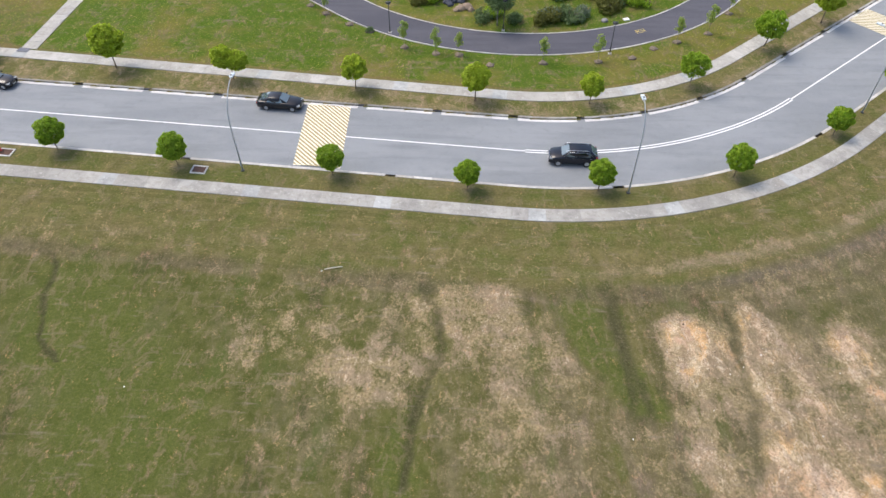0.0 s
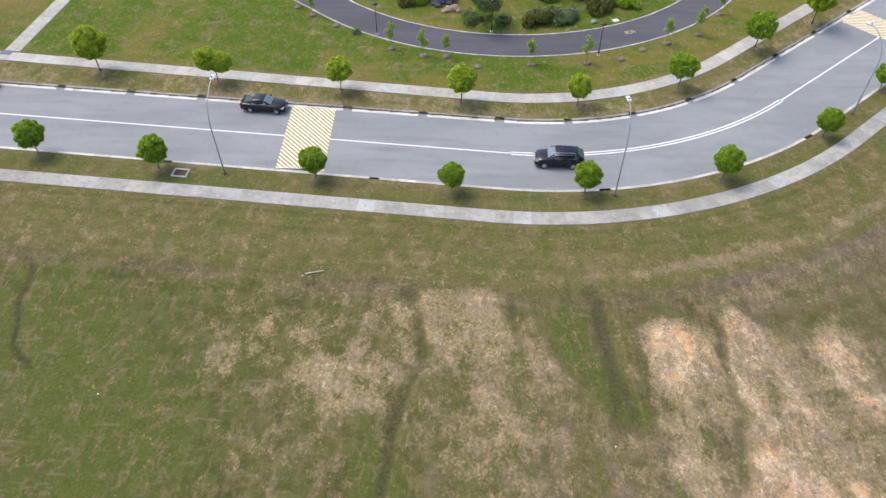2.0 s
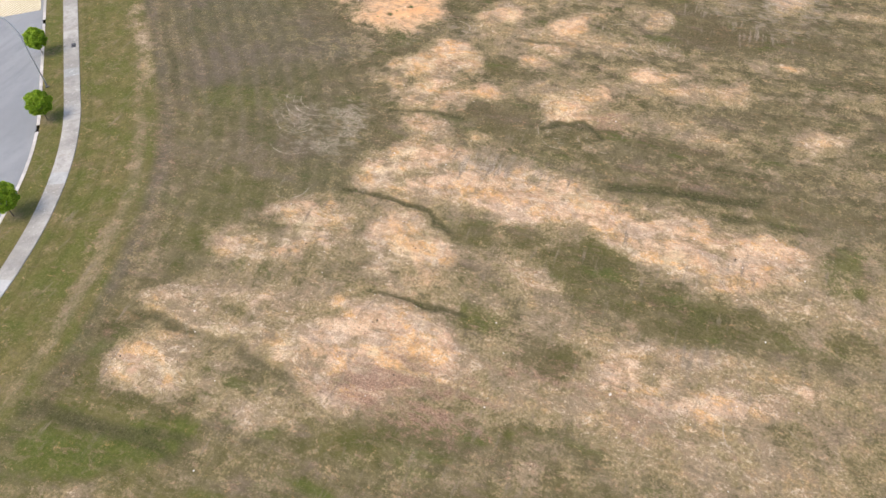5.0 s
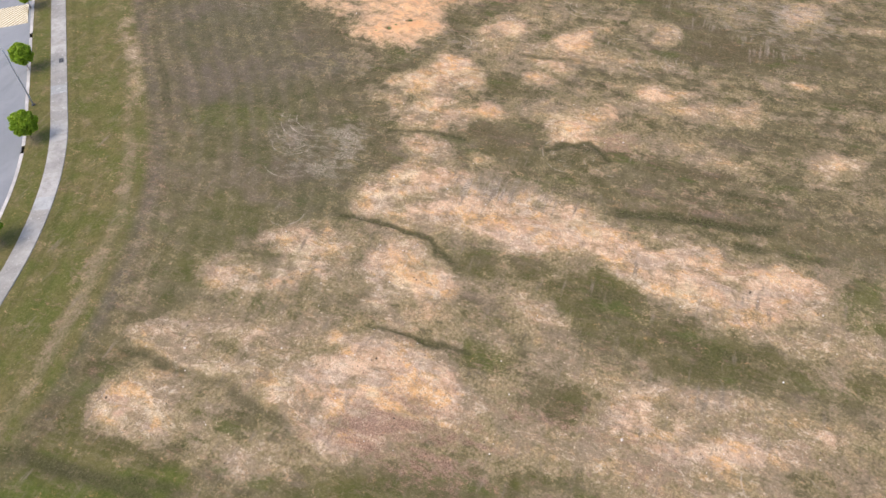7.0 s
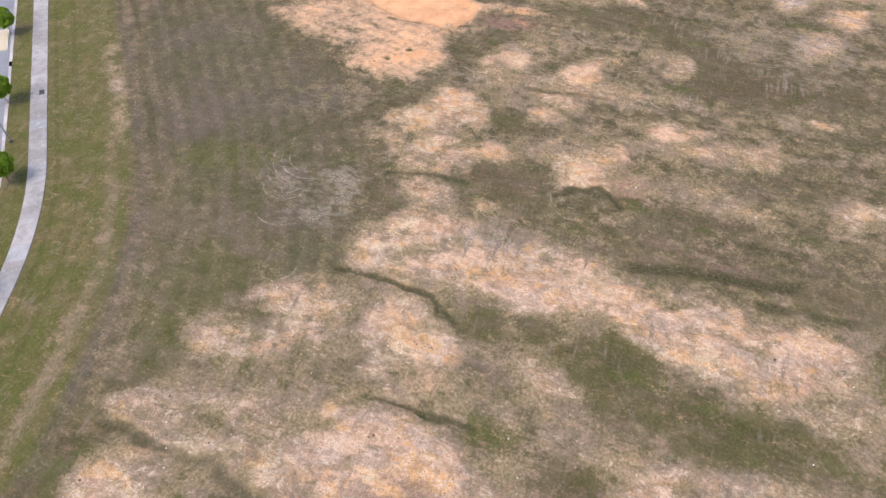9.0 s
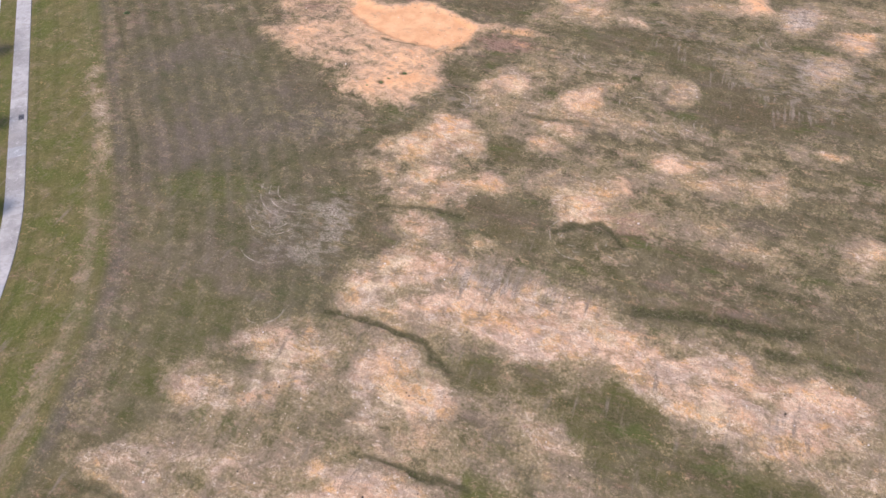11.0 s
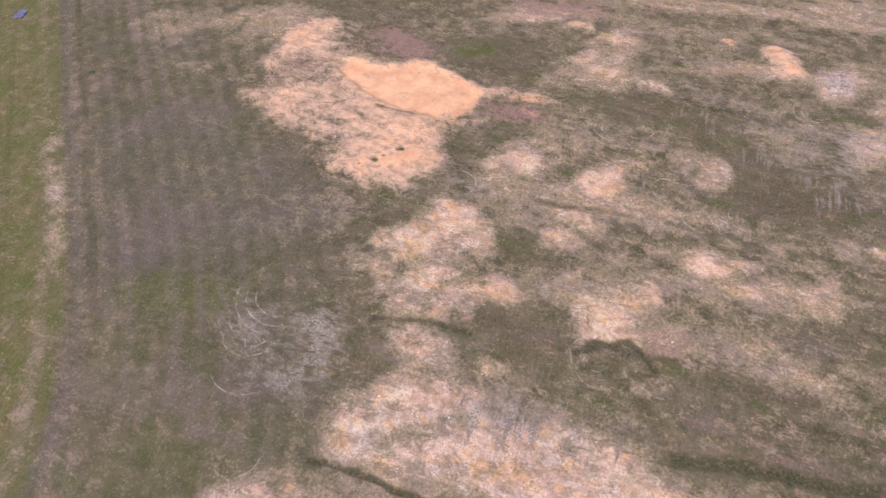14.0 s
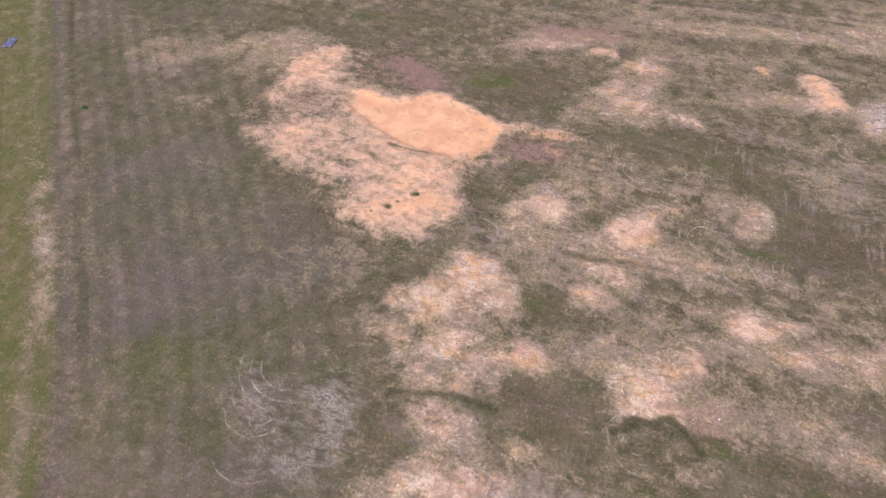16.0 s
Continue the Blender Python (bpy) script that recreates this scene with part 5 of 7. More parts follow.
    hollow = np.maximum(hollow, 0.45 * np.exp(-(((path - 56.7) / 0.5) ** 2)) * np.clip(fractal(x, y, 0.2, 19) * 2 - 0.5, 0, 1))
    verge = np.clip(1 - field, 0, 1) * (road > 40)
    # faint mowing lines that run with the road
    mown = np.clip(1.7 - np.abs(path - 66) / 7, 0, 1) * np.clip((x - 22) / 10, 0, 1)
    wob = path + 1.2 * fractal(x, y, 0.07, 25)
    lines = 0.5 + 0.45 * np.sin(wob * 3.7 + 5.0 * lattice(x * 0.05, y * 0.05, 26)) + 0.7 * (lattice(wob * 0.9, wob * 0, 27) - 0.5)
    faint = np.clip(fractal(x, y, 0.08, 28) * 2.6 - 0.5, 0, 1) * (1 - 0.5 * olive)
    swath = mown * faint * np.clip(0.75 - lines * 1.5, 0, 1)
    stripe = mown * faint * np.clip(lines * 1.5 - 0.75, 0, 1)
    brown = brown + 0.9 * mown * np.clip((x - 40) / 14, 0, 1) * np.clip(fractal(x, y, 0.07, 57) * 2.4 - 0.7, 0, 1) * (1 - 0.7 * olive)
    brown = brown - 0.45 * mown * fractal(x, y, 0.09, 30)
    lush = np.maximum(lush, mown * 0.38 * np.clip(1.1 - lines * 1.7, 0, 1) * fractal(x, y, 0.1, 29) * 1.5)
    ring, ring_on = np.full_like(x, 99.0), np.zeros_like(x)
    for k, (cx, cy, r0, r1, facing, sweep) in enumerate(WHEEL_RINGS + WHEEL_RINGS_2):
        way = np.arctan2(y - cy, x - cx)
        away = np.hypot(x - cx, y - cy) * (1 + 0.10 * np.cos(way - 2.4 * k))
        da = np.abs((way - radians(facing) + np.pi) % (2 * np.pi) - np.pi)
        on = np.clip((radians(sweep) - da) * 1.8, 0, 1) * np.clip((r1 + 0.25 - away) * 3, 0, 1) * np.clip((away - r0) * 3, 0, 1)
        nearer = on > ring_on
        ring = np.where(nearer, away - r1, ring)
        ring_on = np.maximum(ring_on, on)
    park = np.clip((34.5 - road) / 0.3, 0, 1)
    dry = np.clip((far - 34.5) / 0.3, 0, 1) * park
    # trodden turf along the path and beyond the branch path
    worn = 0.8 * np.exp(-(((far - 32.9) / 0.5) ** 2)) + 0.6 * np.clip((-50.5 - x) / 2, 0, 1) + 0.35 * np.exp(-(((cycle_off(x, y) - 36.2) / 1.3) ** 2)) * fractal(x, y, 0.3, 97) * 1.6
    park = park * (1 - 0.85 * dry)
    verge = np.maximum(verge, dry)
    z = 0.10 * (fractal(x, y, 0.15, 41) - 0.5) + 0.07 * (fractal(x, y, 1.1, 43, 3) - 0.5)
    z = z * np.clip(field + 0.25, 0, 1) + 0.14 * np.clip(straw, 0, 1) * field - 0.20 * hollow * field
    pit = areas(nx, ny, CLAY_AREAS[:1])
    z = z + (0.45 * np.clip(clay, 0, 1) - 0.55 * pit * pit) * field
    for a, b in ((path, 48.0), (far, 34.1), (road, KERB_NEAR + 0.3), (road, KERB_FAR - 0.3)):
        z = z * np.clip((np.abs(a - b) - 0.9) / 1.2, 0, 1)
    cyc = cycle_off(x, y)
    z = z * np.clip((np.abs(cyc - 32.4) - 2.5) / 1.5, 0, 1)
    z = np.where((road < KERB_NEAR - 0.05) & (road > KERB_FAR + 0.05), -0.35, z)
    nxn, nyn = len(xs), len(ys)
    idx = np.arange(nxn * nyn).reshape(nyn, nxn)
    quads = np.stack([idx[:-1, :-1], idx[:-1, 1:], idx[1:, 1:], idx[1:, :-1]], -1).reshape(-1, 4)
    me = bpy.data.meshes.new("ground")
    me.vertices.add(len(x))
    me.vertices.foreach_set("co", np.stack([x, y, z], 1).ravel())
    me.loops.add(quads.size)
    me.loops.foreach_set("vertex_index", quads.ravel())
    me.polygons.add(len(quads))
    me.polygons.foreach_set("loop_start", np.arange(0, quads.size, 4))
    me.polygons.foreach_set("use_smooth", np.ones(len(quads), bool))
    me.update(calc_edges=True)
    for name, values in (("straw", straw), ("clay", clay), ("lush", lush), ("mauve", mauve), ("hollow", hollow), ("verge", verge), ("track", track), ("stripe", stripe), ("ring", ring), ("ring_on", ring_on), ("brown", brown), ("park", park), ("olive", olive), ("ash", ash), ("rust", rust), ("worn", worn), ("silver", silver * field), ("offset", path), ("swath", swath), ("mown", mown * (1 - np.clip(straw * 1.4, 0, 1)))):
        me.attributes.new(name, "FLOAT", "POINT").data.foreach_set("value", values.astype(np.float32))
    me.materials.append(M_GROUND)
    COVER.update(xs=xs, clay=clay.reshape(nyn, nxn), ys=ys, z=z.reshape(nyn, nxn), straw=(straw * field).reshape(nyn, nxn), park=park.reshape(nyn, nxn), path=path.reshape(nyn, nxn), far=far.reshape(nyn, nxn), hollow=hollow.reshape(nyn, nxn), road=road.reshape(nyn, nxn))
    return tagged(new("ground", me), "grassy field with bare straw and orange soil patches", "ground", kind="structure")


COVER = {}
ground = build_ground()


def sample(name, x, y):
    """A ground value at places within the fine grid."""
    xs, ys, v = COVER["xs"], COVER["ys"], COVER[name]
    i = np.clip(np.searchsorted(xs, x) - 1, 0, len(xs) - 2)
    j = np.clip(np.searchsorted(ys, y) - 1, 0, len(ys) - 2)
    u, w = (x - xs[i]) / (xs[i + 1] - xs[i]), (y - ys[j]) / (ys[j + 1] - ys[j])
    return (v[j, i] * (1 - u) + v[j, i + 1] * u) * (1 - w) + (v[j + 1, i] * (1 - u) + v[j + 1, i + 1] * u) * w


def tufts(name, label, x, y, size, material, seed):
    """Small tufts of three blades, each tuft one island."""
    rng = np.random.default_rng(seed)
    n = len(x)
    base = np.stack([x, y, sample("z", x, y) - 0.01], 1)
    h = size * rng.uniform(0.5, 1.4, n)
    a0 = rng.uniform(0, 6.283, n)
    verts = [base]
    for k in range(3):
        for da, up, out in ((-0.45, 0.55, 0.75), (0.0, 1.0, 1.25), (0.45, 0.55, 0.75)):
            a = a0 + k * 2.094 + da + rng.normal(0, 0.2, n)
            r = h * out * rng.uniform(0.6, 1.2, n)
            verts.append(base + np.stack([r * np.cos(a), r * np.sin(a), h * up * rng.uniform(0.5, 1.1, n)], 1))
    v = np.stack(verts, 1).reshape(-1, 3)
    i = np.arange(n)[:, None] * 10
    tris = np.concatenate([np.concatenate([i + (0, 1 + 3 * k, 2 + 3 * k), i + (0, 2 + 3 * k, 3 + 3 * k)], 1) for k in range(3)], 1).reshape(-1, 3)
    me = bpy.data.meshes.new(name)
    me.vertices.add(len(v))
    me.vertices.foreach_set("co", v.ravel())
    me.loops.add(tris.size)
    me.loops.foreach_set("vertex_index", tris.ravel())
    me.polygons.add(len(tris))
    me.polygons.foreach_set("loop_start", np.arange(0, tris.size, 3))
    me.update(calc_edges=True)
    me.materials.append(material)
    return tagged(new(name, me), label, "grass", kind="stuff")


def sow():
    rng = np.random.default_rng(14)
    x, y = rng.uniform(-30, 100, 400000), rng.uniform(-20, 70, 400000)
    path, straw = sample("path", x, y), sample("straw", x, y)
    clump = fractal(x, y, 0.8, 51)
    in_hollow = sample("hollow", x, y)
    sandy = sample("clay", x, y) > 0.45
    dry = ~sandy & (path > 57) & (in_hollow < 0.15) & (rng.random(len(x)) < 0.75 * np.clip(straw * 1.5 - 0.4, 0, 1) * clump * np.clip((x + 20) / 50, 0.2, 1))
    tufts("dry_grass_tufts", "pale dry straw tufts scattered on the bare field", x[dry][:42000], y[dry][:42000], 0.065, M_DRYTUFT, 3)
    green = ~sandy & (path > 49.5) & (in_hollow < 0.2) & (rng.random(len(x)) < 0.28 * np.clip(1 - straw * 1.5, 0.08, 1) * clump)
    tufts("grass_tufts", "dull olive grass tufts scattered over the field", x[green][:24000], y[green][:24000], 0.05, M_OLIVETUFT, 4)
    x, y = rng.uniform(-36, 90, 160000), rng.uniform(-18, 50, 160000)
    in_hollow = sample("hollow", x, y)
    herb = (sample("path", x, y) > 58) & (rng.random(len(x)) < np.clip(in_hollow * 1.6 - 0.6, 0, 0.35) * np.clip((6 - y) / 6 + (x < 20), 0.25, 1) * np.clip(fractal(x, y, 0.25, 55) * 2.4 - 0.7, 0, 1))
    tufts("hollow_herbs", "dark green herbs growing along hollows", x[herb], y[herb], 0.10, M_HERB, 6)
    x, y = rng.uniform(-58, 45, 60000), rng.uniform(60, 90, 60000)
    cyc = np.abs(cycle_off(x, y) - 32.4)
    lawn = (sample("park", x, y) > 0.9) & (cyc > 2.7) & (rng.random(len(x)) < 0.3 + 0.5 * fractal(x, y, 0.5, 53)) & (np.abs(sample("far", x, y) - 34.1) > 1.1) & (np.abs(x + 48.6) > 1.8)
    tufts("meadow_tufts", "green meadow grass tufts in the park", x[lawn], y[lawn], 0.06, M_MEADOWTUFT, 5)


sow()


def scatter_stones(name, label, count, material, seed):
    """Small rough stones lying on the bare soil."""
    rng = np.random.default_rng(seed)
    x, y = rng.uniform(14, 98, 9000), rng.uniform(-14, 62, 9000)
    keep = (sample("path", x, y) > 58) & (rng.random(9000) < np.clip(sample("straw", x, y) * 1.3 - 0.3, 0, 1))
    x, y = x[keep][:count], y[keep][:count]
    ico = bmesh.new()
    bmesh.ops.create_icosphere(ico, subdivisions=1, radius=1.0)
    shape = np.array([v.co[:] for v in ico.verts])
    ico.verts.index_update()
    faces = [[v.index for v in f.verts] for f in ico.faces]
    ico.free()
    verts, polys = [], []
    for i in range(len(x)):
        size = rng.uniform(0.022, 0.055) * (1.6 if rng.random() < 0.08 else 1.0)
        body = shape * (1 + rng.normal(0, 0.16, (len(shape), 1))) * size * rng.uniform(0.7, 1.3, 3) * (1, 1, 0.7)
        zz = float(sample("z", x[i:i + 1], y[i:i + 1])[0])
        polys += [[k + len(shape) * i for k in f] for f in faces]
        verts += [tuple(p) for p in body + (x[i], y[i], zz + 0.3 * size)]
    ob = new(name, mesh_of(name, verts, polys, material))
    return tagged(ob, label, "stones", kind="stuff")


scatter_stones("pale_stones", "small pale stones lying on bare soil", 330, M_PALESTONE, 8)
scatter_stones("dark_stones", "small dark clods lying on bare soil", 330, M_CLOD, 9)


# ---- road ----
road = tagged(strip("road", ROAD, -150, 190, KERB_FAR - 0.12, KERB_NEAR + 0.12, ROAD_Z, M_ROAD, 1.0, 0.15),
              "worn grey asphalt two-lane road with white centre line", "road", kind="structure")
MID = 39.19
S_B, S_A = ROAD.along(6.9 * 1.0 + 0.4, 53.2), ROAD.along(36.2, 62.4)
HUMPS = [(ROAD.along(-12.95, 55.3), 4.65, 0.115), (ROAD.along(53.3, 77.0), 4.5, 0.0)]


def centre_line(name, s0, s1, d, w=0.15):
    return strip(name, ROAD, s0, s1, MID + d - w / 2, MID + d + w / 2, ROAD_Z + 0.006, M_WHITE, 0.8, 0.004, road)


h0, h1 = HUMPS
centre_line("centre_line", -150, h0[0] - h0[1] / 2, 0)
centre_line("centre_line", h0[0] + h0[1] / 2, S_B, 0)
centre_line("centre_line", S_B, S_A, 0.17)
centre_line("centre_line", S_B, S_A, -0.17)
centre_line("centre_line", S_A, h1[0] - h1[1] / 2, 0)
centre_line("centre_line", h1[0] + h1[1] / 2, 190, 0)


def road_hump(s_mid, length, skew):
    """A low rounded hump across the road, painted with slanted stripes."""
    k, verts, faces = 10, [], []
    d0, d1 = KERB_FAR + 0.35, KERB_NEAR - 0.35

    def height(u):
        return ROAD_Z + 0.008 + 0.07 * math.sin(math.pi * min(max(u, 0), 1))

    for i in range(k + 1):
        for d in (d0, d1):
            p = ROAD.at(s_mid + skew * (d - MID) + (i / k - 0.5) * length, d)[0]
            verts.append((p.x, p.y, height(i / k)))
    for i in range(k):
        faces.append((2 * i, 2 * i + 1, 2 * i + 3, 2 * i + 2))
    hump = new("road_hump", mesh_of("road_hump", verts, faces, M_YELLOW, True))
    tagged(hump, "low road hump with slanted tan and cream stripes", "road hump", "road humps", "structure")
    pitch, slope = 0.53, 1.0
    n = int((d1 - d0 + slope * length) / pitch) + 1
    for j in range(n):
        start = d0 - slope * length + j * pitch
        vs, fs = [], []
        for i in range(k + 1):
            u = i / k
            a, b = start + slope * length * u, start + slope * length * u + pitch * 0.46
            a, b = min(max(a, d0), d1), min(max(b, d0), d1)
            for d in (a, b):
                p = ROAD.at(s_mid + skew * (d - MID) + (u - 0.5) * length, d)[0]
                vs.append((p.x, p.y, height(u) + 0.005))
        for i in range(k):
            w0 = (Vector(vs[2 * i]) - Vector(vs[2 * i + 1])).length + (Vector(vs[2 * i + 2]) - Vector(vs[2 * i + 3])).length
            if w0 > 0.02:
                fs.append((2 * i, 2 * i + 1, 2 * i + 3, 2 * i + 2))
        if fs:
            part("stripe", mesh_of("stripe", vs, fs, M_CREAM, True), None, hump)
    return hump


for s_mid, length, skew in HUMPS:
    road_hump(s_mid, length, skew)

# ---- kerbs ----
def kerb(name, label, d0, d1, z_top, s0, s1, unit, gap, material, inlet_every):
    """Kerb stones laid along the road on a low bed, with dark drain inlets between runs of them."""
    bed = strip(name, ROAD, -150, 190, d0 + 0.03, d1 - 0.03, z_top - 0.12, M_GUTTER, 1.0, 0.2)
    tagged(bed, label, "kerb", kind="structure")
    s, k = s0, 0
    while s < s1:
        k += 1
        if inlet_every and k % inlet_every == 0:
            strip("inlet", ROAD, s + gap, s + 0.9, d0 + 0.01, d1 - 0.01, z_top - 0.03, M_INLET, 0.9, 0.1, bed)
            s += 0.95
        strip("kerb_stone", ROAD, s, s + unit - gap, d0, d1, z_top + random.uniform(-0.008, 0.008), material, 0.9, 0.2, bed)
        s += unit
    return bed


kerb("kerb_1", "pale concrete kerb stones along the verge", KERB_NEAR, KERB_NEAR + 0.3, 0.03, -70, 90, 1.75, 0.02, M_KERB, 11)
kerb("kerb_2", "dark weathered concrete kerb stones", KERB_FAR - 0.28, KERB_FAR, 0.03, -70, 90, 1.75, 0.02, M_KERBDARK, 4)
kerb("gutter_1", "pale concrete gutter along the kerb", KERB_FAR + 0.005, KERB_FAR + 0.42, ROAD_Z + 0.012, -70, 90, 1.75, 0.02, M_GUTTERPALE, 4)


# ---- footpaths ----
def footpath(name, label, line, d0, d1, s0, s1, unit, covers, slab=None):
    bed = strip(name, line, -150, 190, d0 - 0.02, d1 + 0.02, 0.03, M_GUTTER, 1.0, 0.1)
    tagged(bed, label, "footpath", kind="structure")
    spots = [line.along(*c) for c in covers]
    s = s0
    while s < s1:
        lid = any(s <= c < s + unit for c in spots)
        z = 0.058 + random.uniform(-0.006, 0.006)
        strip("cover_slab" if lid else "slab", line, s, s + unit - 0.009, d0, d1, z, M_COVER if lid else slab or M_SLAB, 1.0, 0.06, bed)
        s += unit
    return bed


footpath("footpath_1", "pale concrete slab footpath beside the verge", NEAR_PATH, 47.25, 48.81, -66, 100, 1.55,
         [(-32.0, 48.0), (-18.7, 46.5), (-5.4, 45.0), (8.0, 43.6), (20.5, 45.0), (32.0, 49.5), (45.5, 59.5)], M_SLABWORN)
footpath("footpath_2", "pale concrete slab footpath between verge and meadow", FAR_PATH, 33.27, 34.93, -66, 70, 1.55,
         [(-50.2, 70.2), (-20.3, 65.8), (-6.3, 64.0), (5.7, 62.8), (18.5, 63.3), (26.0, 66.5)])


def straight_path(a, b, w, unit):
    a, b = Vector(a), Vector(b)
    d = (b - a).normalized()
    n = Vector((-d.y, d.x))
    bed = new("footpath_3", mesh_of("footpath_3", [(*(a + n * w / 2), 0.035), (*(a - n * w / 2), 0.035), (*(b - n * w / 2), 0.035), (*(b + n * w / 2), 0.035)], [(0, 1, 2, 3)], M_GUTTER))
    tagged(bed, "pale concrete branch footpath across the meadow", "footpath", kind="structure")
    k = int((b - a).length / unit)
    for i in range(k):
        m = box(w, unit - 0.03, 0.06, bevel=0.008)
        ob = part("slab", m, M_SLAB, bed)
        p = a + d * (i + 0.5) * unit
        ob.matrix_world = Matrix.Translation((p.x, p.y, 0.035)) @ Matrix.Rotation(math.atan2(d.y, d.x) - math.pi / 2, 4, "Z")


straight_path((-49.7, 70.6), (-47.2, 101.0), 1.9, 1.6)


# ---- cycle path ----
def arc_strip(name, r0, r1, a0, a1, z, material, thick, parent=None, step=1.5):
    k, verts, faces = int(abs(a1 - a0) / step) + 2, [], []
    for i in range(k):
        a = a0 + (a1 - a0) * i / (k - 1)
        for r, h in ((r0, z), (r1, z), (r1, z - thick), (r0, z - thick)):
            verts.append((*cycle_place(a, r), h))
    for i in range(k - 1):
        p, q = 4 * i, 4 * i + 4
        for j in range(4):
            faces.append((p + j, p + (j + 1) % 4, q + (j + 1) % 4, q + j))
    faces += [(0, 1, 2, 3), (4 * k - 1, 4 * k - 2, 4 * k - 3, 4 * k - 4)]
    bm = bmesh.new()
    bm.from_mesh(mesh_of(name, verts, faces))
    bmesh.ops.recalc_face_normals(bm, faces=bm.faces)
    return part(name, bm, material, parent)


cycle = tagged(arc_strip("cycle_path", CYCLE_IN, CYCLE_OUT, -100, 82, 0.05, M_CYCLE, 0.1), "dark asphalt cycle path curving through the park", "cycle path", kind="structure")
for r in (CYCLE_IN - 0.16, CYCLE_OUT):
    for k in range(-66, 54):
        arc_strip("edging", r, r + 0.16, k * 1.5 + 0.02, k * 1.5 + 1.48, 0.075, M_KERB, 0.12, cycle)


def word(text, at, turn, size, material, parent):
    cu = bpy.data.curves.new("lettering", "FONT")
    cu.body, cu.size, cu.extrude, cu.align_x, cu.align_y = text, size, 0.002, "CENTER", "CENTER"
    ob = new("lettering", cu)
    dg = bpy.context.evaluated_depsgraph_get()
    me = bpy.data.meshes.new_from_object(ob.evaluated_get(dg))
    bpy.data.objects.remove(ob)
    me.materials.clear()
    me.materials.append(material)
    o = new("lettering", me)
    o.parent = parent
    o.matrix_world = Matrix.Translation(at) @ Matrix.Rotation(turn, 4, "Z") @ Matrix.Diagonal((0.85, 1.35, 1, 1))
    return o


word("PCN", (22.4, 75.9, 0.056), radians(25), 0.75, M_PCN, cycle)
word("SLOW", (-23.9, 90.7, 0.056), radians(45), 1.1, M_CREAM, cycle)
for k in range(6):
    p = cycle_place(CYCLE_BEND - math.degrees((16.0 + 1.35 * k) / 32.4), 32.45)
    bar = part("crossing_bar", box(4.0, 0.2, 0.006, bevel=0.002), M_WHITE, cycle)
    bar.matrix_world = Matrix.Translation((p.x, p.y, 0.054)) @ Matrix.Rotation(radians(48), 4, "Z")


# ---- plants ----
def leaf_cloud(name, lobes, count, size, material, seed, hang=0.0):
    """Many small folded leaf sprays round and inside lobes (x, y, z, radius, flatten)."""
    rng = np.random.default_rng(seed)
    lobes = np.array(lobes, float)
    weight = lobes[:, 3] ** 2
    pick = rng.choice(len(lobes), count, p=weight / weight.sum())
    d = rng.normal(size=(count, 3))
    d /= np.linalg.norm(d, axis=1, keepdims=True)
    r = lobes[pick, 3] * np.where(rng.random(count) < 0.75, rng.uniform(0.82, 1.12, count), rng.uniform(0.3, 0.85, count))
    pos = lobes[pick, :3] + d * r[:, None] * np.stack([np.ones(count), np.ones(count), lobes[pick, 4]], 1)
    nrm = d + rng.normal(scale=0.55, size=(count, 3)) + (0, 0, 0.35)
    nrm /= np.linalg.norm(nrm, axis=1, keepdims=True)
    u = np.cross(nrm, rng.normal(size=(count, 3)))
    u /= np.linalg.norm(u, axis=1, keepdims=True)
    v = np.cross(nrm, u)
    s = (size * rng.uniform(0.6, 1.35, count))[:, None]
    fold = nrm * s * 0.25
    a, b = pos - u * s, pos + u * s
    c, e = pos - v * s * 0.55 + fold, pos + v * s * 0.55 + fold
    verts = np.stack([a, c, b, e], 1).reshape(-1, 3)
    i = np.arange(count)[:, None] * 4
    tris = np.concatenate([i + (0, 1, 2), i + (0, 2, 3)], 1).reshape(-1, 3)
    me = bpy.data.meshes.new(name)
    me.vertices.add(len(verts))
    me.vertices.foreach_set("co", verts.ravel())
    me.loops.add(tris.size)
    me.loops.foreach_set("vertex_index", tris.ravel())
    me.polygons.add(len(tris))
    me.polygons.foreach_set("loop_start", np.arange(0, tris.size, 3))
    me.update(calc_edges=True)
    me.materials.append(material)
    return me


def crown_lobes(rng, rx, rz, zc, n, spread=0.62, rl=0.5, core=0.74):
    out = [(0, 0, zc, rx * core, rz / rx)]
    for _ in range(n):
        a, h = rng.uniform(0, 6.283), rng.uniform(-0.8, 0.95)
        q = math.sqrt(max(0.05, 1 - h * h)) * spread * rng.uniform(0.8, 1.15)
        out.append((rx * q * math.cos(a), rx * q * math.sin(a), zc + rz * h * spread, rx * rl * rng.uniform(0.7, 1.1), 0.85))
    return out


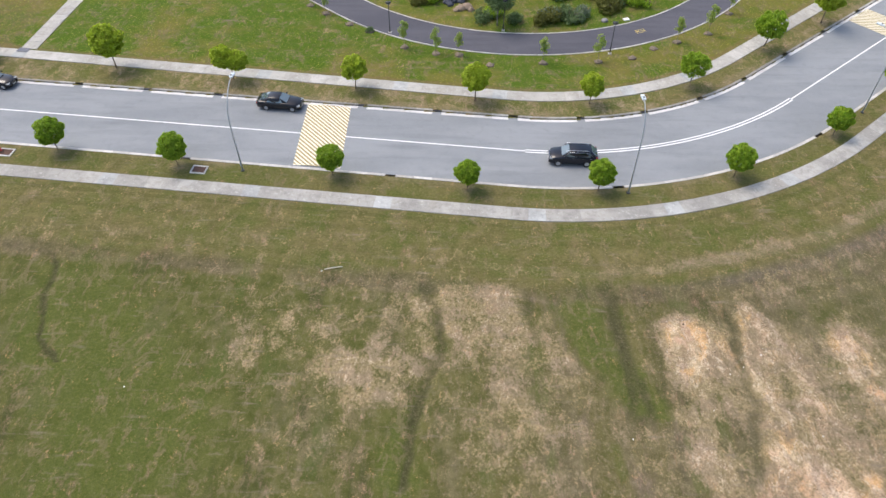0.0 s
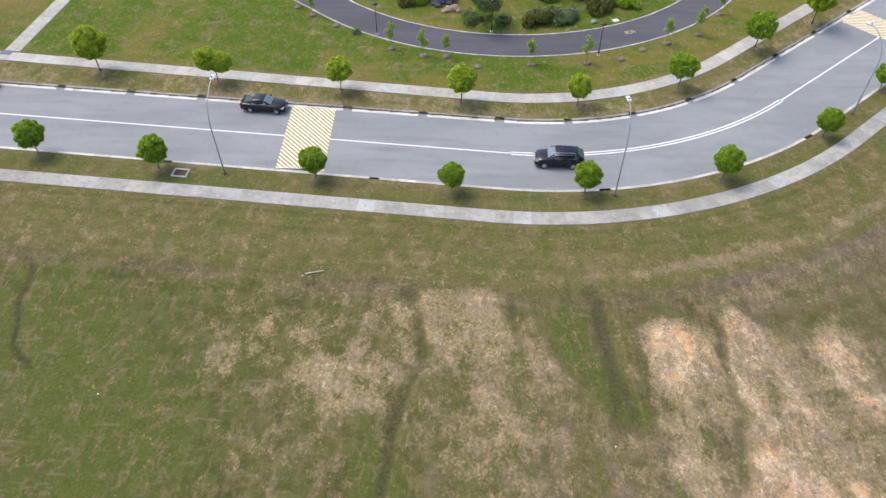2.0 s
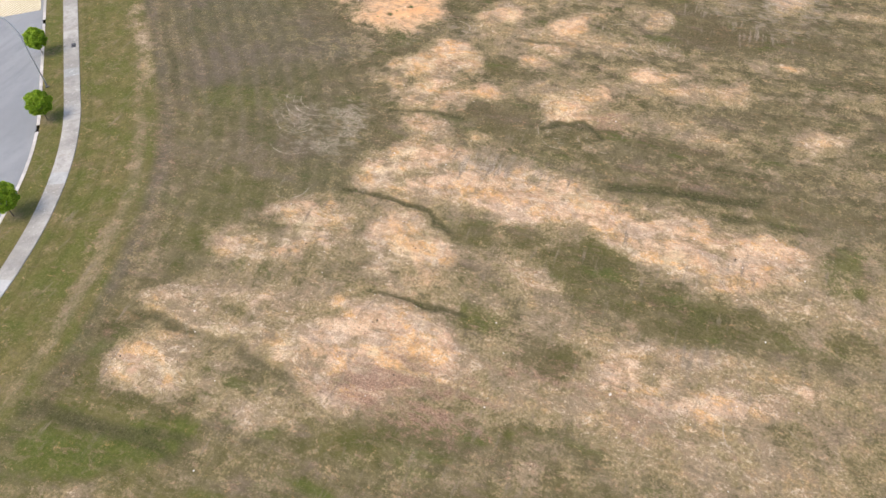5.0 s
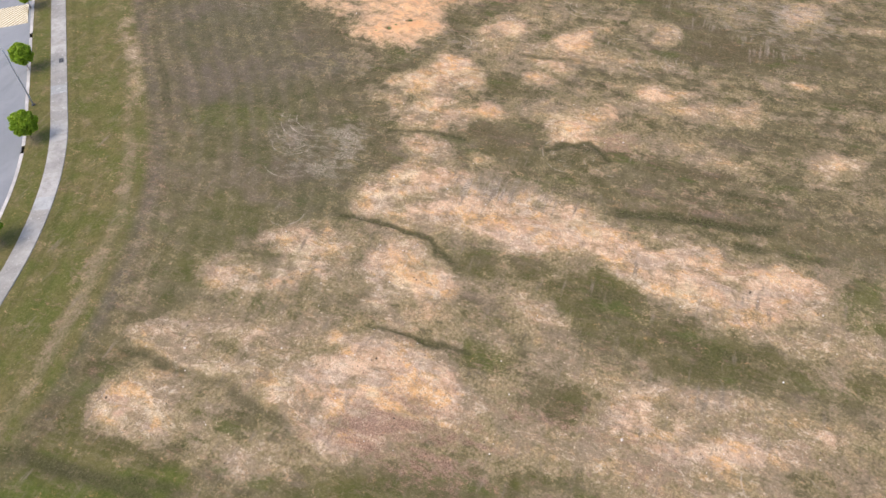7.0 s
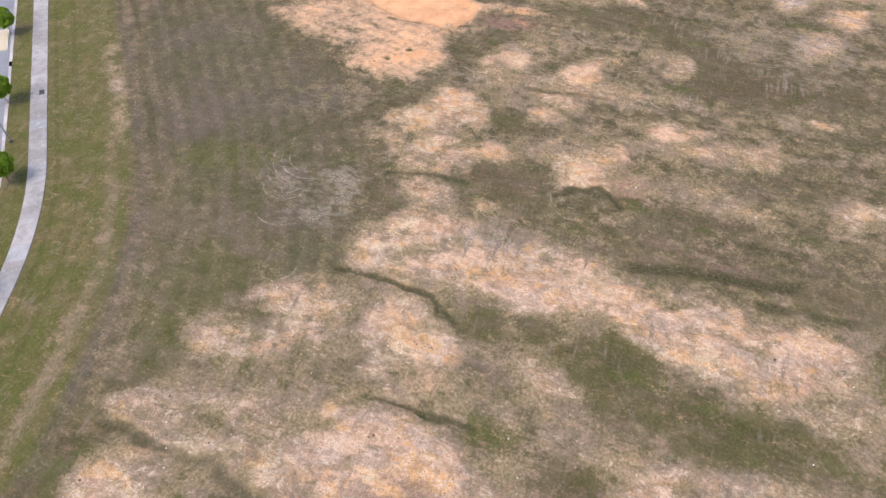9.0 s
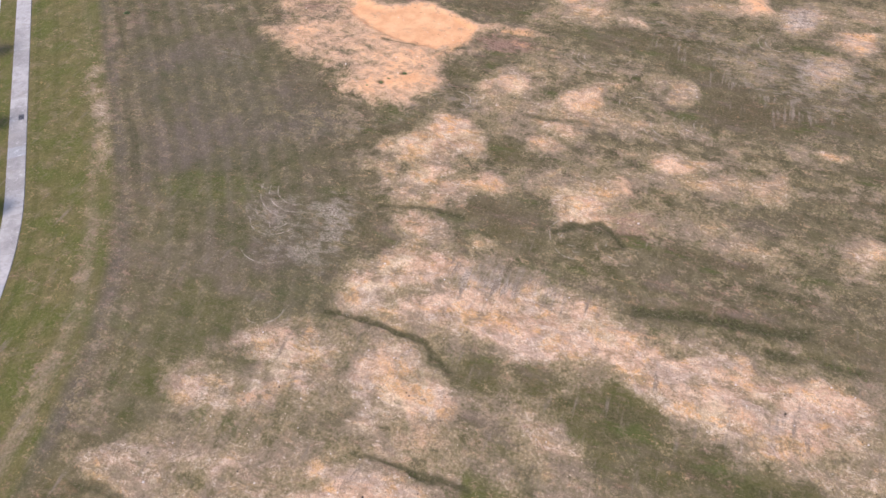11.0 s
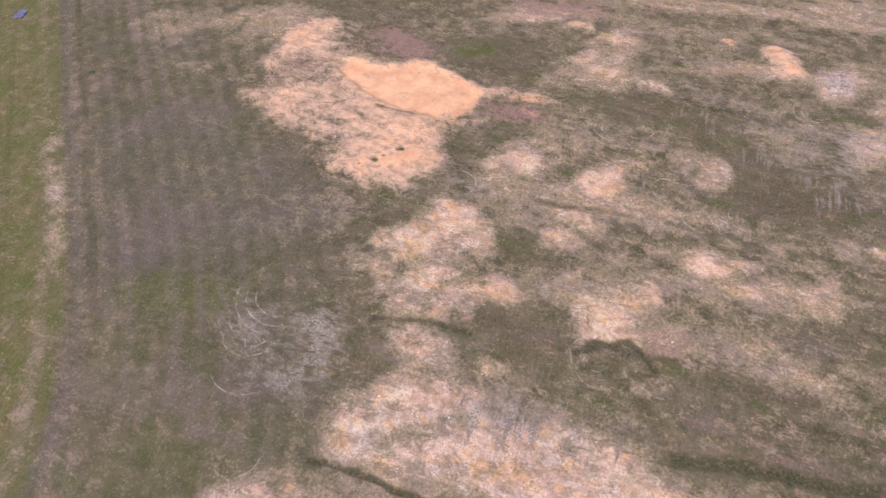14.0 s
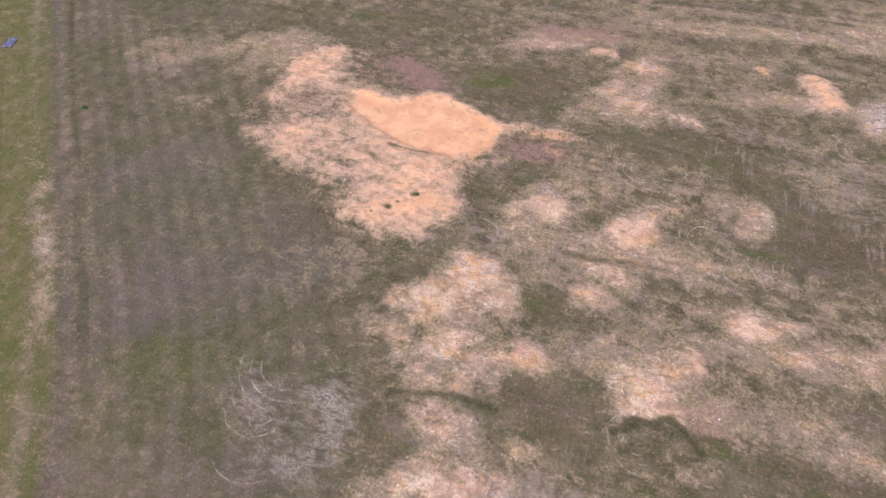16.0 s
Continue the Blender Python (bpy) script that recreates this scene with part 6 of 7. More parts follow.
def tree_meshes(seed, rx, rz, zc, material, leaves, twin=False, size=0.108):
    rng = np.random.default_rng(seed)
    lobes = crown_lobes(rng, rx, rz, zc, 64, 0.85, 0.21, 0.87)
    if twin:
        more = crown_lobes(rng, rx * 0.9, rz * 0.9, zc - 0.25, 48, 0.85, 0.21, 0.87)
        lobes = [(x - 0.62, y, z, r, f) for x, y, z, r, f in lobes] + [(x + 0.85, y - 0.2, z, r, f) for x, y, z, r, f in more]
    crown = leaf_cloud("crown", lobes, leaves * (2 if twin else 1), size, material, seed)
    lean = rng.uniform(-0.1, 0.1, 2)
    low = zc - rz
    bm = tube([(0, 0, -0.1), (0.02, 0, 0.4), (lean[0], lean[1], low), (lean[0] * 1.5, lean[1] * 1.2, zc)], [0.075, 0.055, 0.045, 0.03], 8)
    for k in range(6):
        a = k * 1.05 + rng.uniform(-0.3, 0.3)
        tip = (lean[0] + rx * 0.6 * math.cos(a), lean[1] + rx * 0.6 * math.sin(a), low + rz * rng.uniform(0.7, 1.4))
        bm = tube([(lean[0], lean[1], low + rng.uniform(-0.1, 0.3)), tuple(np.array(tip) * 0.5 + np.array((lean[0], lean[1], low + 0.2)) * 0.5), tip], [0.03, 0.022, 0.01], 5, bm)
    me = bpy.data.meshes.new("trunk")
    bm.to_mesh(me)
    bm.free()
    me.materials.append(M_BARK)
    return me, crown


def plant_tree(at, meshes, turn, scale, label, group):
    e = base_at("street_tree", pose(at[0], at[1], 0, 0, 0, turn) @ Matrix.Diagonal((scale, scale, scale, 1)), label, "tree", group)
    part("trunk", meshes[0], None, e)
    part("crown", meshes[1], None, e)
    return e


T_NEAR = [tree_meshes(s, 1.30, 1.36, 2.35, M_LEAFDARK, 9000) for s in (11, 12, 13)]
T_FAR = [tree_meshes(s, 1.28, 1.36, 2.6, M_LEAF, 8500) for s in (21, 22)]
T_TWIN = tree_meshes(31, 1.22, 1.3, 2.75, M_LEAF, 5200, True)
T_OPEN = tree_meshes(32, 1.4, 1.25, 2.6, M_LEAFDARK, 5200)
for n, (x, y, k, s) in enumerate(NEAR_TREES):
    plant_tree((x, y), T_NEAR[k], 47 * n, s, "clipped round street tree with dense green crown", "street trees on the near verge")
TREE_KINDS = {"far0": T_FAR[0], "far1": T_FAR[1], "twin": T_TWIN, "open": T_OPEN}
for n, (x, y, kind, s) in enumerate(FAR_TREES):
    m = TREE_KINDS[kind]
    label = "young street tree with two round crowns" if m is T_TWIN else "young street tree with bright yellow-green crown"
    plant_tree((x, y), m, 0 if m is T_TWIN else 70 * n, s, label, "street trees on the far verge")


def mound_mesh(seed, r, h, material, ragged_by=0.12):
    rng = np.random.default_rng(seed)
    bm = bmesh.new()
    bmesh.ops.create_icosphere(bm, subdivisions=3, radius=1.0)
    off = rng.uniform(0, 50, 3)
    for v in bm.verts:
        k = 1 + 0.4 * noise.noise(v.co * 2.1 + Vector(off)) + ragged_by * noise.noise(v.co * 7 + Vector(off))
        v.co = Vector((v.co.x * r * k, v.co.y * r * k, v.co.z * h * k))
    for f in bm.faces:
        f.smooth = True
    me = bpy.data.meshes.new("mound")
    bm.to_mesh(me)
    bm.free()
    me.materials.append(material)
    return me


MOUNDS = [mound_mesh(s, 0.46, 0.12, M_MULCH, 0.75) for s in (1, 2, 3)]


def sapling_meshes(seed):
    rng = np.random.default_rng(seed)
    lobes = [(rng.normal(0, 0.14), rng.normal(0, 0.14), z, rng.uniform(0.2, 0.36), 1.1) for z in np.linspace(1.35, 2.75, 7)]
    crown = leaf_cloud("crown", lobes, 420, 0.10, M_LEAFYOUNG, seed)
    bm = tube([(0, 0, 0), (0.03, 0.02, 1.2), (0, 0, 2.7)], [0.03, 0.022, 0.01], 6)
    for z in (1.3, 1.7, 2.1):
        a = rng.uniform(0, 6.28)
        bm = tube([(0.02, 0.01, z), (0.3 * math.cos(a), 0.3 * math.sin(a), z + 0.35)], [0.012, 0.006], 5, bm)
    me = bpy.data.meshes.new("trunk")
    bm.to_mesh(me)
    bm.free()
    me.materials.append(M_PALEBARK)
    return me, crown


SAPS = [sapling_meshes(s) for s in (41, 42, 43)]
SAPLINGS = [(-5.8, 71.9, 1.0), (-2.1, 70.5, 0.95), (0.6, 70.3, 0.85), (10.1, 68.8, 0.95), (16.4, 69.2, 1.0), (26.2, 73.6, 0.95), (30.3, 75.6, 1.1), (-18.3, 81.6, 0.95), (-16.1, 79.6, 0.85), (34.0, 80.5, 1.0)]
for n, (x, y, s) in enumerate(SAPLINGS):
    e = base_at("sapling", pose(x, y, 0, 0, 0, 57 * n) @ Matrix.Diagonal((s * 1.2, s * 1.2, s * 1.12, 1)), "thin young sapling with sparse light green leaves", "sapling", "saplings along the cycle path")
    part("trunk", SAPS[n % 3][0], None, e)
    part("crown", SAPS[n % 3][1], None, e)
for n, (x, y) in enumerate([(x + 0.05, y - 0.05) for x, y, _ in SAPLINGS] + [(23.2, 72.0), (-12.8, 77.0), (-10.2, 75.3), (20.4, 70.0), (-23.6, 85.1), (-26.8, 87.9), (4.2, 68.2)]):
    m = new("mulch_mound", MOUNDS[n % 3])
    m.matrix_world = pose(x, y, 0.02, 0, 0, 80 * n)
    tagged(m, "low grey mulch mound in the grass", "mulch", "mulch mounds")

SHRUB_MATS = {"olive": M_LEAFOLIVE, "green": M_LEAFWOOD, "silver": M_LEAFGREY, "rust": M_LEAFRUST, "fresh": M_LEAFDARK}


def shrub_mesh(kind, seed, leaves=900):
    rng = np.random.default_rng(seed)
    lobes = [(rng.normal(0, 0.5), rng.normal(0, 0.5), rng.uniform(0.25, 0.7), rng.uniform(0.35, 0.6), 0.85) for _ in range(9)]
    return leaf_cloud("foliage", lobes, leaves, 0.12, SHRUB_MATS[kind], seed)


def stems_mesh(seed):
    rng = np.random.default_rng(seed)
    bm = bmesh.new()
    for _ in range(6):
        a, r = rng.uniform(0, 6.28), rng.uniform(0.2, 0.6)
        bm = tube([(0, 0, -0.05), (r * 0.5 * math.cos(a), r * 0.5 * math.sin(a), 0.3), (r * math.cos(a), r * math.sin(a), 0.7)], [0.03, 0.02, 0.008], 5, bm)
    me = bpy.data.meshes.new("stems")
    bm.to_mesh(me)
    bm.free()
    me.materials.append(M_BARK)
    return me


SHRUBS = {k: [shrub_mesh(k, 60 + 10 * i + j) for j in range(2)] for i, k in enumerate(SHRUB_MATS)}
STEMS = stems_mesh(5)
WORDS = {"olive": "dense olive green garden shrub", "green": "dark green bushy garden shrub", "silver": "silvery grey-green garden shrub", "rust": "russet brown garden shrub", "fresh": "fresh green garden shrub"}


def plant_shrub(x, y, kind, s, h=1.0, turn=0):
    e = base_at("shrub", pose(x, y, 0, 0, 0, turn) @ Matrix.Diagonal((s, s, s * h, 1)), WORDS[kind], "shrub", "shrubs in the park")
    part("stems", STEMS, None, e)
    part("foliage", SHRUBS[kind][int(turn) % 2], None, e)


GARDEN = [(-4.3, 82.4, "olive", 1.3), (-3.2, 83.4, "fresh", 1.0), (3.4, 78.6, "green", 1.25), (4.6, 79.5, "fresh", 1.0), (5.2, 80.3, "silver", 1.0), (7.2, 78.2, "green", 1.05), (10.7, 78.0, "olive", 1.6),
          (12.0, 78.9, "silver", 1.3), (14.4, 78.9, "green", 1.5), (15.6, 79.3, "silver", 1.2), (19.6, 80.7, "olive", 1.5), (20.6, 82.4, "green", 1.2), (23.2, 82.7, "fresh", 1.4), (22.0, 84.3, "silver", 1.3),
          (1.0, 83.6, "rust", 1.1), (17.4, 84.9, "rust", 1.2), (13.6, 84.6, "green", 1.5), (10.5, 86.0, "silver", 1.3), (25.6, 85.2, "olive", 1.3), (8.6, 86.8, "silver", 1.2), (-9.4, 87.9, "rust", 1.25), (-14.2, 88.5, "green", 1.5), (-15.2, 91.2, "olive", 1.3), (-6.9, 86.7, "fresh", 0.5), (-12.7, 93.2, "rust", 1.6), (-2.9, 82.9, "fresh", 0.9)]
for n, (x, y, k, s) in enumerate(GARDEN):
    plant_shrub(x, y, k, s, 1.0, 37 * n)
rng = random.Random(8)
for n in range(120):
    x, size = rng.uniform(-24, 24), rng.uniform(1.5, 2.8)
    front = 87.0 - 0.17 * (x - 1.6) if x > -5 else min(94.5, 88.1 + (-x - 5) * 0.8)
    y = front + size * 0.8 + rng.uniform(0, 1) ** 1.2 * 15
    plant_shrub(x, y, rng.choice(["green", "green", "fresh", "silver", "olive", "green"]), size, rng.uniform(0.8, 1.2), rng.randrange(360))
plant_shrub(-10.2, 75.4, "green", 0.42, 1.5, 40)
for x, y, size in ((68.3, 30.2, 0.22), (66.3, 31.9, 0.17), (69.0, 64.9, 0.30), (66.9, 31.4, 0.12), (70.1, 29.0, 0.10), (65.2, 33.0, 0.12)):
    weed = base_at("weed", pose(x, y, float(sample("z", np.array([x]), np.array([y]))[0]) - 0.02, 0, 0, 90 * x) @ Matrix.Diagonal((size, size, size * 0.7, 1)), "small dark weed growing on bare clay", "weed", "weeds on the bare soil")
    part("stems", STEMS, None, weed)
    part("foliage", SHRUBS["green"][0], None, weed)
flowers = leaf_cloud("flower_heads", [(rng.uniform(-4, 14), rng.uniform(86.5, 92), rng.uniform(1.6, 2.2), 0.7, 0.4) for _ in range(26)], 900, 0.09, M_FLOWER, 77)
tagged(new("flower_heads", flowers), "pale yellow flower heads over the thicket", "flowers", kind="stuff")


def park_tree(x, y, h, r, seed):
    e = base_at("park_tree", pose(x, y, 0, 0, 0, seed * 31), "dark leafy park tree with pale trunk", "tree", "trees in the park")
    g = np.random.default_rng(seed)
    part("crown", leaf_cloud("crown", crown_lobes(g, r, r * 0.85, h - r * 0.8, 16, 0.7, 0.42), 2600, 0.15, M_LEAFWOOD, seed), None, e)
    bm = tube([(0, 0, -0.1), (0.05, 0.03, h * 0.4), (0, 0.05, h * 0.75)], [0.11, 0.08, 0.04], 8)
    for k in range(5):
        a = k * 1.26
        bm = tube([(0.03, 0.03, h * 0.42), (r * 0.55 * math.cos(a), r * 0.55 * math.sin(a), h * 0.72)], [0.04, 0.015], 6, bm)
    part("trunk", bm, M_PALEBARK, e)


park_tree(5.2, 77.0, 4.9, 1.85, 3)
park_tree(-2.4, 85.2, 4.0, 1.7, 4)
park_tree(13.0, 87.0, 4.4, 1.8, 5)
park_tree(24.5, 88.0, 4.4, 1.7, 6)
park_tree(-16.0, 96.0, 5.0, 2.2, 7)


def rock(x, y, r, h, material, seed, label):
    me = mound_mesh(seed, r, h, material)
    o = new("rock", me)
    o.matrix_world = pose(x, y, h * 0.3, 0, 0, seed * 41)
    tagged(o, label, "rock", "garden rocks")


for n, (x, y, r) in enumerate([(-1.0, 82.6, 0.55), (-0.1, 83.0, 0.6), (0.8, 82.8, 0.5), (-0.6, 82.0, 0.45)]):
    rock(x, y, r, r * 0.7, M_DARKROCK, 20 + n, "dark slate rock in the garden bed")
for n, (x, y, r) in enumerate([(0.7, 81.0, 0.6), (1.5, 81.3, 0.7), (0.2, 80.6, 0.4), (2.0, 80.7, 0.45)]):
    rock(x, y, r, r * 0.6, M_TANROCK, 30 + n, "tan boulder in the garden bed")
rock(18.4, 78.3, 0.4, 0.25, M_ROCK, 40, "grey rock in the park grass")
slab = part("stepping_slab", box(0.75, 0.55, 0.12, (0, 0, 0.05), 0.03), M_PLASTIC, None)
slab.matrix_world = pose(21.1, 78.7, 0, 0, 0, 20)
tagged(slab, "small pale stone slab in the grass", "stone slab")


# ---- lamps ----
def street_lamp(x, y, outreach, height):
    s = ROAD.along(x, y)
    n = ROAD.at(s, 40)[2]
    turn = math.degrees(math.atan2(-n.y, -n.x))
    e = base_at("street_lamp", pose(x, y, 0, 0, 0, turn), "tall galvanised steel street lamp with curved arm", "street lamp", "street lamps along the road")
    pts, rad = [(0, 0, 0), (0, 0, height * 0.62)], [0.085, 0.062]
    for k in range(1, 9):
        u = k / 8
        pts.append((outreach * u**2, 0, height * (0.62 + 0.38 * (1 - (1 - u) ** 1.35))))
        rad.append(0.062 - 0.025 * u)
    part("pole", tube(pts, rad, 10), M_STEEL, e)
    part("base_plate", box(0.34, 0.34, 0.05, (0, 0, 0.03), 0.01), M_BLACKPOST, e, "dark base plate")
    part("access_door", box(0.02, 0.11, 0.45, (-0.09, 0, 0.9), 0.005), M_STEEL, e)
    head = part("lamp_head", box(0.72, 0.34, 0.13, (outreach + 0.28, 0, height + 0.02), 0.05), M_LAMP, e, "pale blue-grey lamp head")
    part("lens", box(0.45, 0.24, 0.03, (outreach + 0.33, 0, height - 0.055), 0.01), M_GLASS_LAMP, head)
    part("photocell", box(0.12, 0.12, 0.1, (outreach + 0.15, 0, height + 0.12), 0.02), M_BLACKPOST, head)


street_lamp(-19.8, 49.5, 2.5, 8.7)
street_lamp(16.4, 47.1, 1.5, 9.2)
street_lamp(42.6, 60.0, 2.0, 9.0)


def path_lamp(x, y):
    e = base_at("path_lamp", pose(x, y, 0), "slim black post lamp beside the cycle path", "lamp post", "lamps along the cycle path")
    part("post", tube([(0, 0, 0), (0, 0, 0.8), (0, 0, 0.82), (0, 0, 3.7)], [0.075, 0.075, 0.055, 0.045], 10), M_BLACKPOST, e)
    part("footing", box(0.36, 0.36, 0.1, (0, 0, 0.03), 0.02), M_KERB, e, "pale concrete footing")
    head = part("lamp_head", tube([(0, 0, 3.68), (0, 0, 3.78), (0, 0, 3.9), (0, 0, 3.96)], [0.07, 0.3, 0.32, 0.1], 16), M_BLACKPOST, e)
    part("diffuser", tube([(0, 0, 3.66), (0, 0, 3.70)], [0.2, 0.22], 14), M_GLASS_LAMP, head)


for x, y in ((-7.7, 75.1), (18.0, 70.9), (5.9, 75.9), (-15.7, 86.9), (-29.3, 92.3)):
    path_lamp(x, y)


# ---- cars ----
def panel(points, material, name, parent, lift=0.012, label=""):
    """A thin plate over four corners, with rounded rim."""
    p = [Vector(q) for q in points]
    nrm = (p[1] - p[0]).cross(p[-1] - p[0]).normalized()
    mid = sum(p, Vector()) / len(p)
    bm = bmesh.new()
    lo = [bm.verts.new(q - nrm * 0.004) for q in p]
    hi = [bm.verts.new(mid + (q - mid) * 0.97 + nrm * lift) for q in p]
    n = len(p)
    for k in range(n):
        bm.faces.new((lo[k], lo[(k + 1) % n], hi[(k + 1) % n], hi[k]))
    bm.faces.new(hi)
    return part(name, bm, material, parent, label)


def car(m, name, label, paint, prof, rails=False):
    """prof: length, half width, sill, hood front, hood rear, shoulder, tail heights, cabin x and roof heights."""
    e = base_at(name, m, label, "car", "cars on the road")
    L, w = prof["L"], prof["w"]
    sec = []
    for u, wk, zb, zt in prof["body"]:
        x, h = L * u, w * wk
        sec.append([(x, -h * 0.90, zb), (x, -h, zb + 0.14), (x, -h, zt - 0.20), (x, -h * 0.965, zt - 0.06), (x, -h * 0.84, zt), (x, 0, zt + 0.025),
                    (x, h * 0.84, zt), (x, h * 0.965, zt - 0.06), (x, h, zt - 0.20), (x, h, zb + 0.14), (x, h * 0.90, zb)])
    part("body", loft(sec), paint, e)
    cab = []
    for u, hw, hr, z0, z1 in prof["cabin"]:
        x = L * u
        cab.append([(x, -hw * w, z0), (x, -(hw * 0.5 + hr * 0.5) * w * 1.01, z0 + 0.55 * (z1 - z0)), (x, -hr * w, z1 - 0.04 * min(1, z1 - z0)), (x, -hr * w * 0.8, z1),
                    (x, 0, z1 + 0.02), (x, hr * w * 0.8, z1), (x, hr * w, z1 - 0.04 * min(1, z1 - z0)), (x, (hw * 0.5 + hr * 0.5) * w * 1.01, z0 + 0.55 * (z1 - z0)), (x, hw * w, z0)])
    part("cabin", loft(cab), paint, e)
    c = prof["cabin"]
    ws0, ws1, rr, rb = c[0], c[1], c[-2], c[-1]

    def rim(k, side, f):
        return Vector((L * k[0], side * w * (k[1] + (k[2] - k[1]) * f), k[3] + (k[4] - k[3]) * f))

    def front(k, y, z):
        return (L * k[0] + (0.012 if k is ws0 or k is ws1 else -0.012), y * w, z)

    panel([front(ws0, -0.72, ws0[4] + 0.035), front(ws0, 0.72, ws0[4] + 0.035), front(ws1, 0.60, ws1[4] - 0.015), front(ws1, -0.60, ws1[4] - 0.015)], M_CARGLASS, "windshield", e, 0.03)
    panel([front(rb, 0.68, rb[4] + 0.03), front(rb, -0.68, rb[4] + 0.03), front(rr, -0.58, rr[4] - 0.03), front(rr, 0.58, rr[4] - 0.03)], M_CARGLASS, "rear_window", e, 0.03)
    for side in (1, -1):
        xs = prof["doors"]
        for k in range(len(xs) - 1):
            x0, x1 = xs[k] * L - 0.03, xs[k + 1] * L + 0.03
            zl, zh = prof["glass"]
            t0, t1 = prof["lean"][k]
            yb, yt = side * (c[1][1] * w + 0.012), side * (c[1][2] * w * 1.04 + 0.018)
            q = [(x0, yb, zl), (x1, yb, zl), (x1 + t1, yt, zh), (x0 + t0, yt, zh)]
            if side > 0:
                q = q[::-1]
            panel(q, M_CARGLASS, "side_window", e, 0.012)
            door_x = (x0 + x1) / 2 - 0.3
            part("door_handle", box(0.17, 0.03, 0.035, (door_x, side * (w + 0.005), prof["handle"]), 0.012), M_CHROME if rails else paint, e)
        part("mirror", box(0.16, 0.22, 0.14, (L * (ws0[0]) - 0.45, side * (w + 0.08), ws0[4] + 0.08), 0.04), paint, e)
        hx, hz = prof["head"]
        part("headlight", box(0.34, 0.40, 0.13, (L * hx, side * w * 0.70, hz), 0.05, Matrix.Rotation(side * -0.35, 4, "Z")), M_HEADLIGHT, e)
        tx, tz = prof["tail"]
        part("tail_light", box(0.16, 0.42, 0.16, (L * tx, side * w * 0.76, tz), 0.04), M_TAIL, e)
        if rails:
            yb, yt = side * (c[1][1] * w + 0.03), side * (c[1][2] * w * 1.04 + 0.035)
            zl, zh = prof["glass"]
            part("window_trim", tube([(L * 0.20, yb, zl), (L * 0.10, yt, zh + 0.02), (-L * 0.20, yt, zh + 0.03), (-L * 0.33, yt, zh - 0.06), (-L * 0.39, yb, zl + 0.02)], [0.018] * 5, 6), M_CHROME, e, "chrome window trim")
            part("roof_rail", tube([(L * 0.16, side * w * 0.63, prof["H"] - 0.06), (L * 0.10, side * w * 0.64, prof["H"] + 0.03), (-L * 0.25, side * w * 0.63, prof["H"] + 0.02), (-L * 0.32, side * w * 0.62, prof["H"] - 0.08)], [0.02] * 4, 8), M_STEEL, e)
        for ux in prof["wheels"]:
            r = prof["r"]
            tyre = part("wheel", tube([(0, -0.11, 0), (0, -0.09, 0), (0, 0.09, 0), (0, 0.11, 0)], [r * 0.9, r, r, r * 0.9], 24), M_TYRE, e)
            tyre.location = (L * ux, side * (w - 0.10), r)
            part("rim", tube([(0, side * 0.09, 0), (0, side * 0.118, 0)], [r * 0.66, r * 0.6], 20), M_RIM, tyre)
            for k in range(5):
                a = k * 1.2566
                sp = box(r * 0.55, 0.02, 0.06, (r * 0.3, 0, 0), 0.008)
                bmesh.ops.rotate(sp, cent=(0, 0, 0), matrix=Matrix.Rotation(a, 3, "Y"), verts=sp.verts)
                bmesh.ops.translate(sp, vec=(0, side * 0.122, 0), verts=sp.verts)
                part("spoke", sp, M_RIM, tyre)
    part("grille", box(0.05, w * 0.9, 0.14, (L * prof["nose"], 0, prof["head"][1] - 0.03), 0.02), M_CHROME if rails else M_BLACKPOST, e)
    part("bumper", box(0.10, w * 1.5, 0.16, (L * prof["nose"] - 0.01, 0, 0.34), 0.05), paint, e)
    part("number_plate", box(0.02, 0.48, 0.11, (L * prof["nose"] + 0.045, 0, 0.42), 0.004), M_PLATE, e)
    return e


SEDAN = dict(L=4.75, w=0.92, H=1.44, r=0.33, nose=0.488, head=(0.445, 0.66), tail=(-0.475, 0.86), handle=0.82, wheels=(0.315, -0.275),
             body=[(-0.5, 0.80, 0.34, 0.86), (-0.485, 0.93, 0.26, 0.98), (-0.40, 1.0, 0.22, 1.02), (-0.2, 1.0, 0.20, 0.98), (0.1, 1.0, 0.20, 0.95), (0.2, 1.0, 0.20, 0.94), (0.36, 0.98, 0.22, 0.84), (0.455, 0.90, 0.24, 0.72), (0.495, 0.72, 0.30, 0.60)],
             cabin=[(0.20, 0.80, 0.76, 0.90, 0.95), (0.04, 0.90, 0.66, 0.92, 1.40), (-0.10, 0.92, 0.67, 0.92, 1.44), (-0.22, 0.90, 0.65, 0.94, 1.38), (-0.41, 0.80, 0.74, 0.96, 1.01)],
             doors=(0.135, -0.06, -0.26), glass=(0.98, 1.33), lean=[(-0.36, 0.0), (0.0, 0.28)])
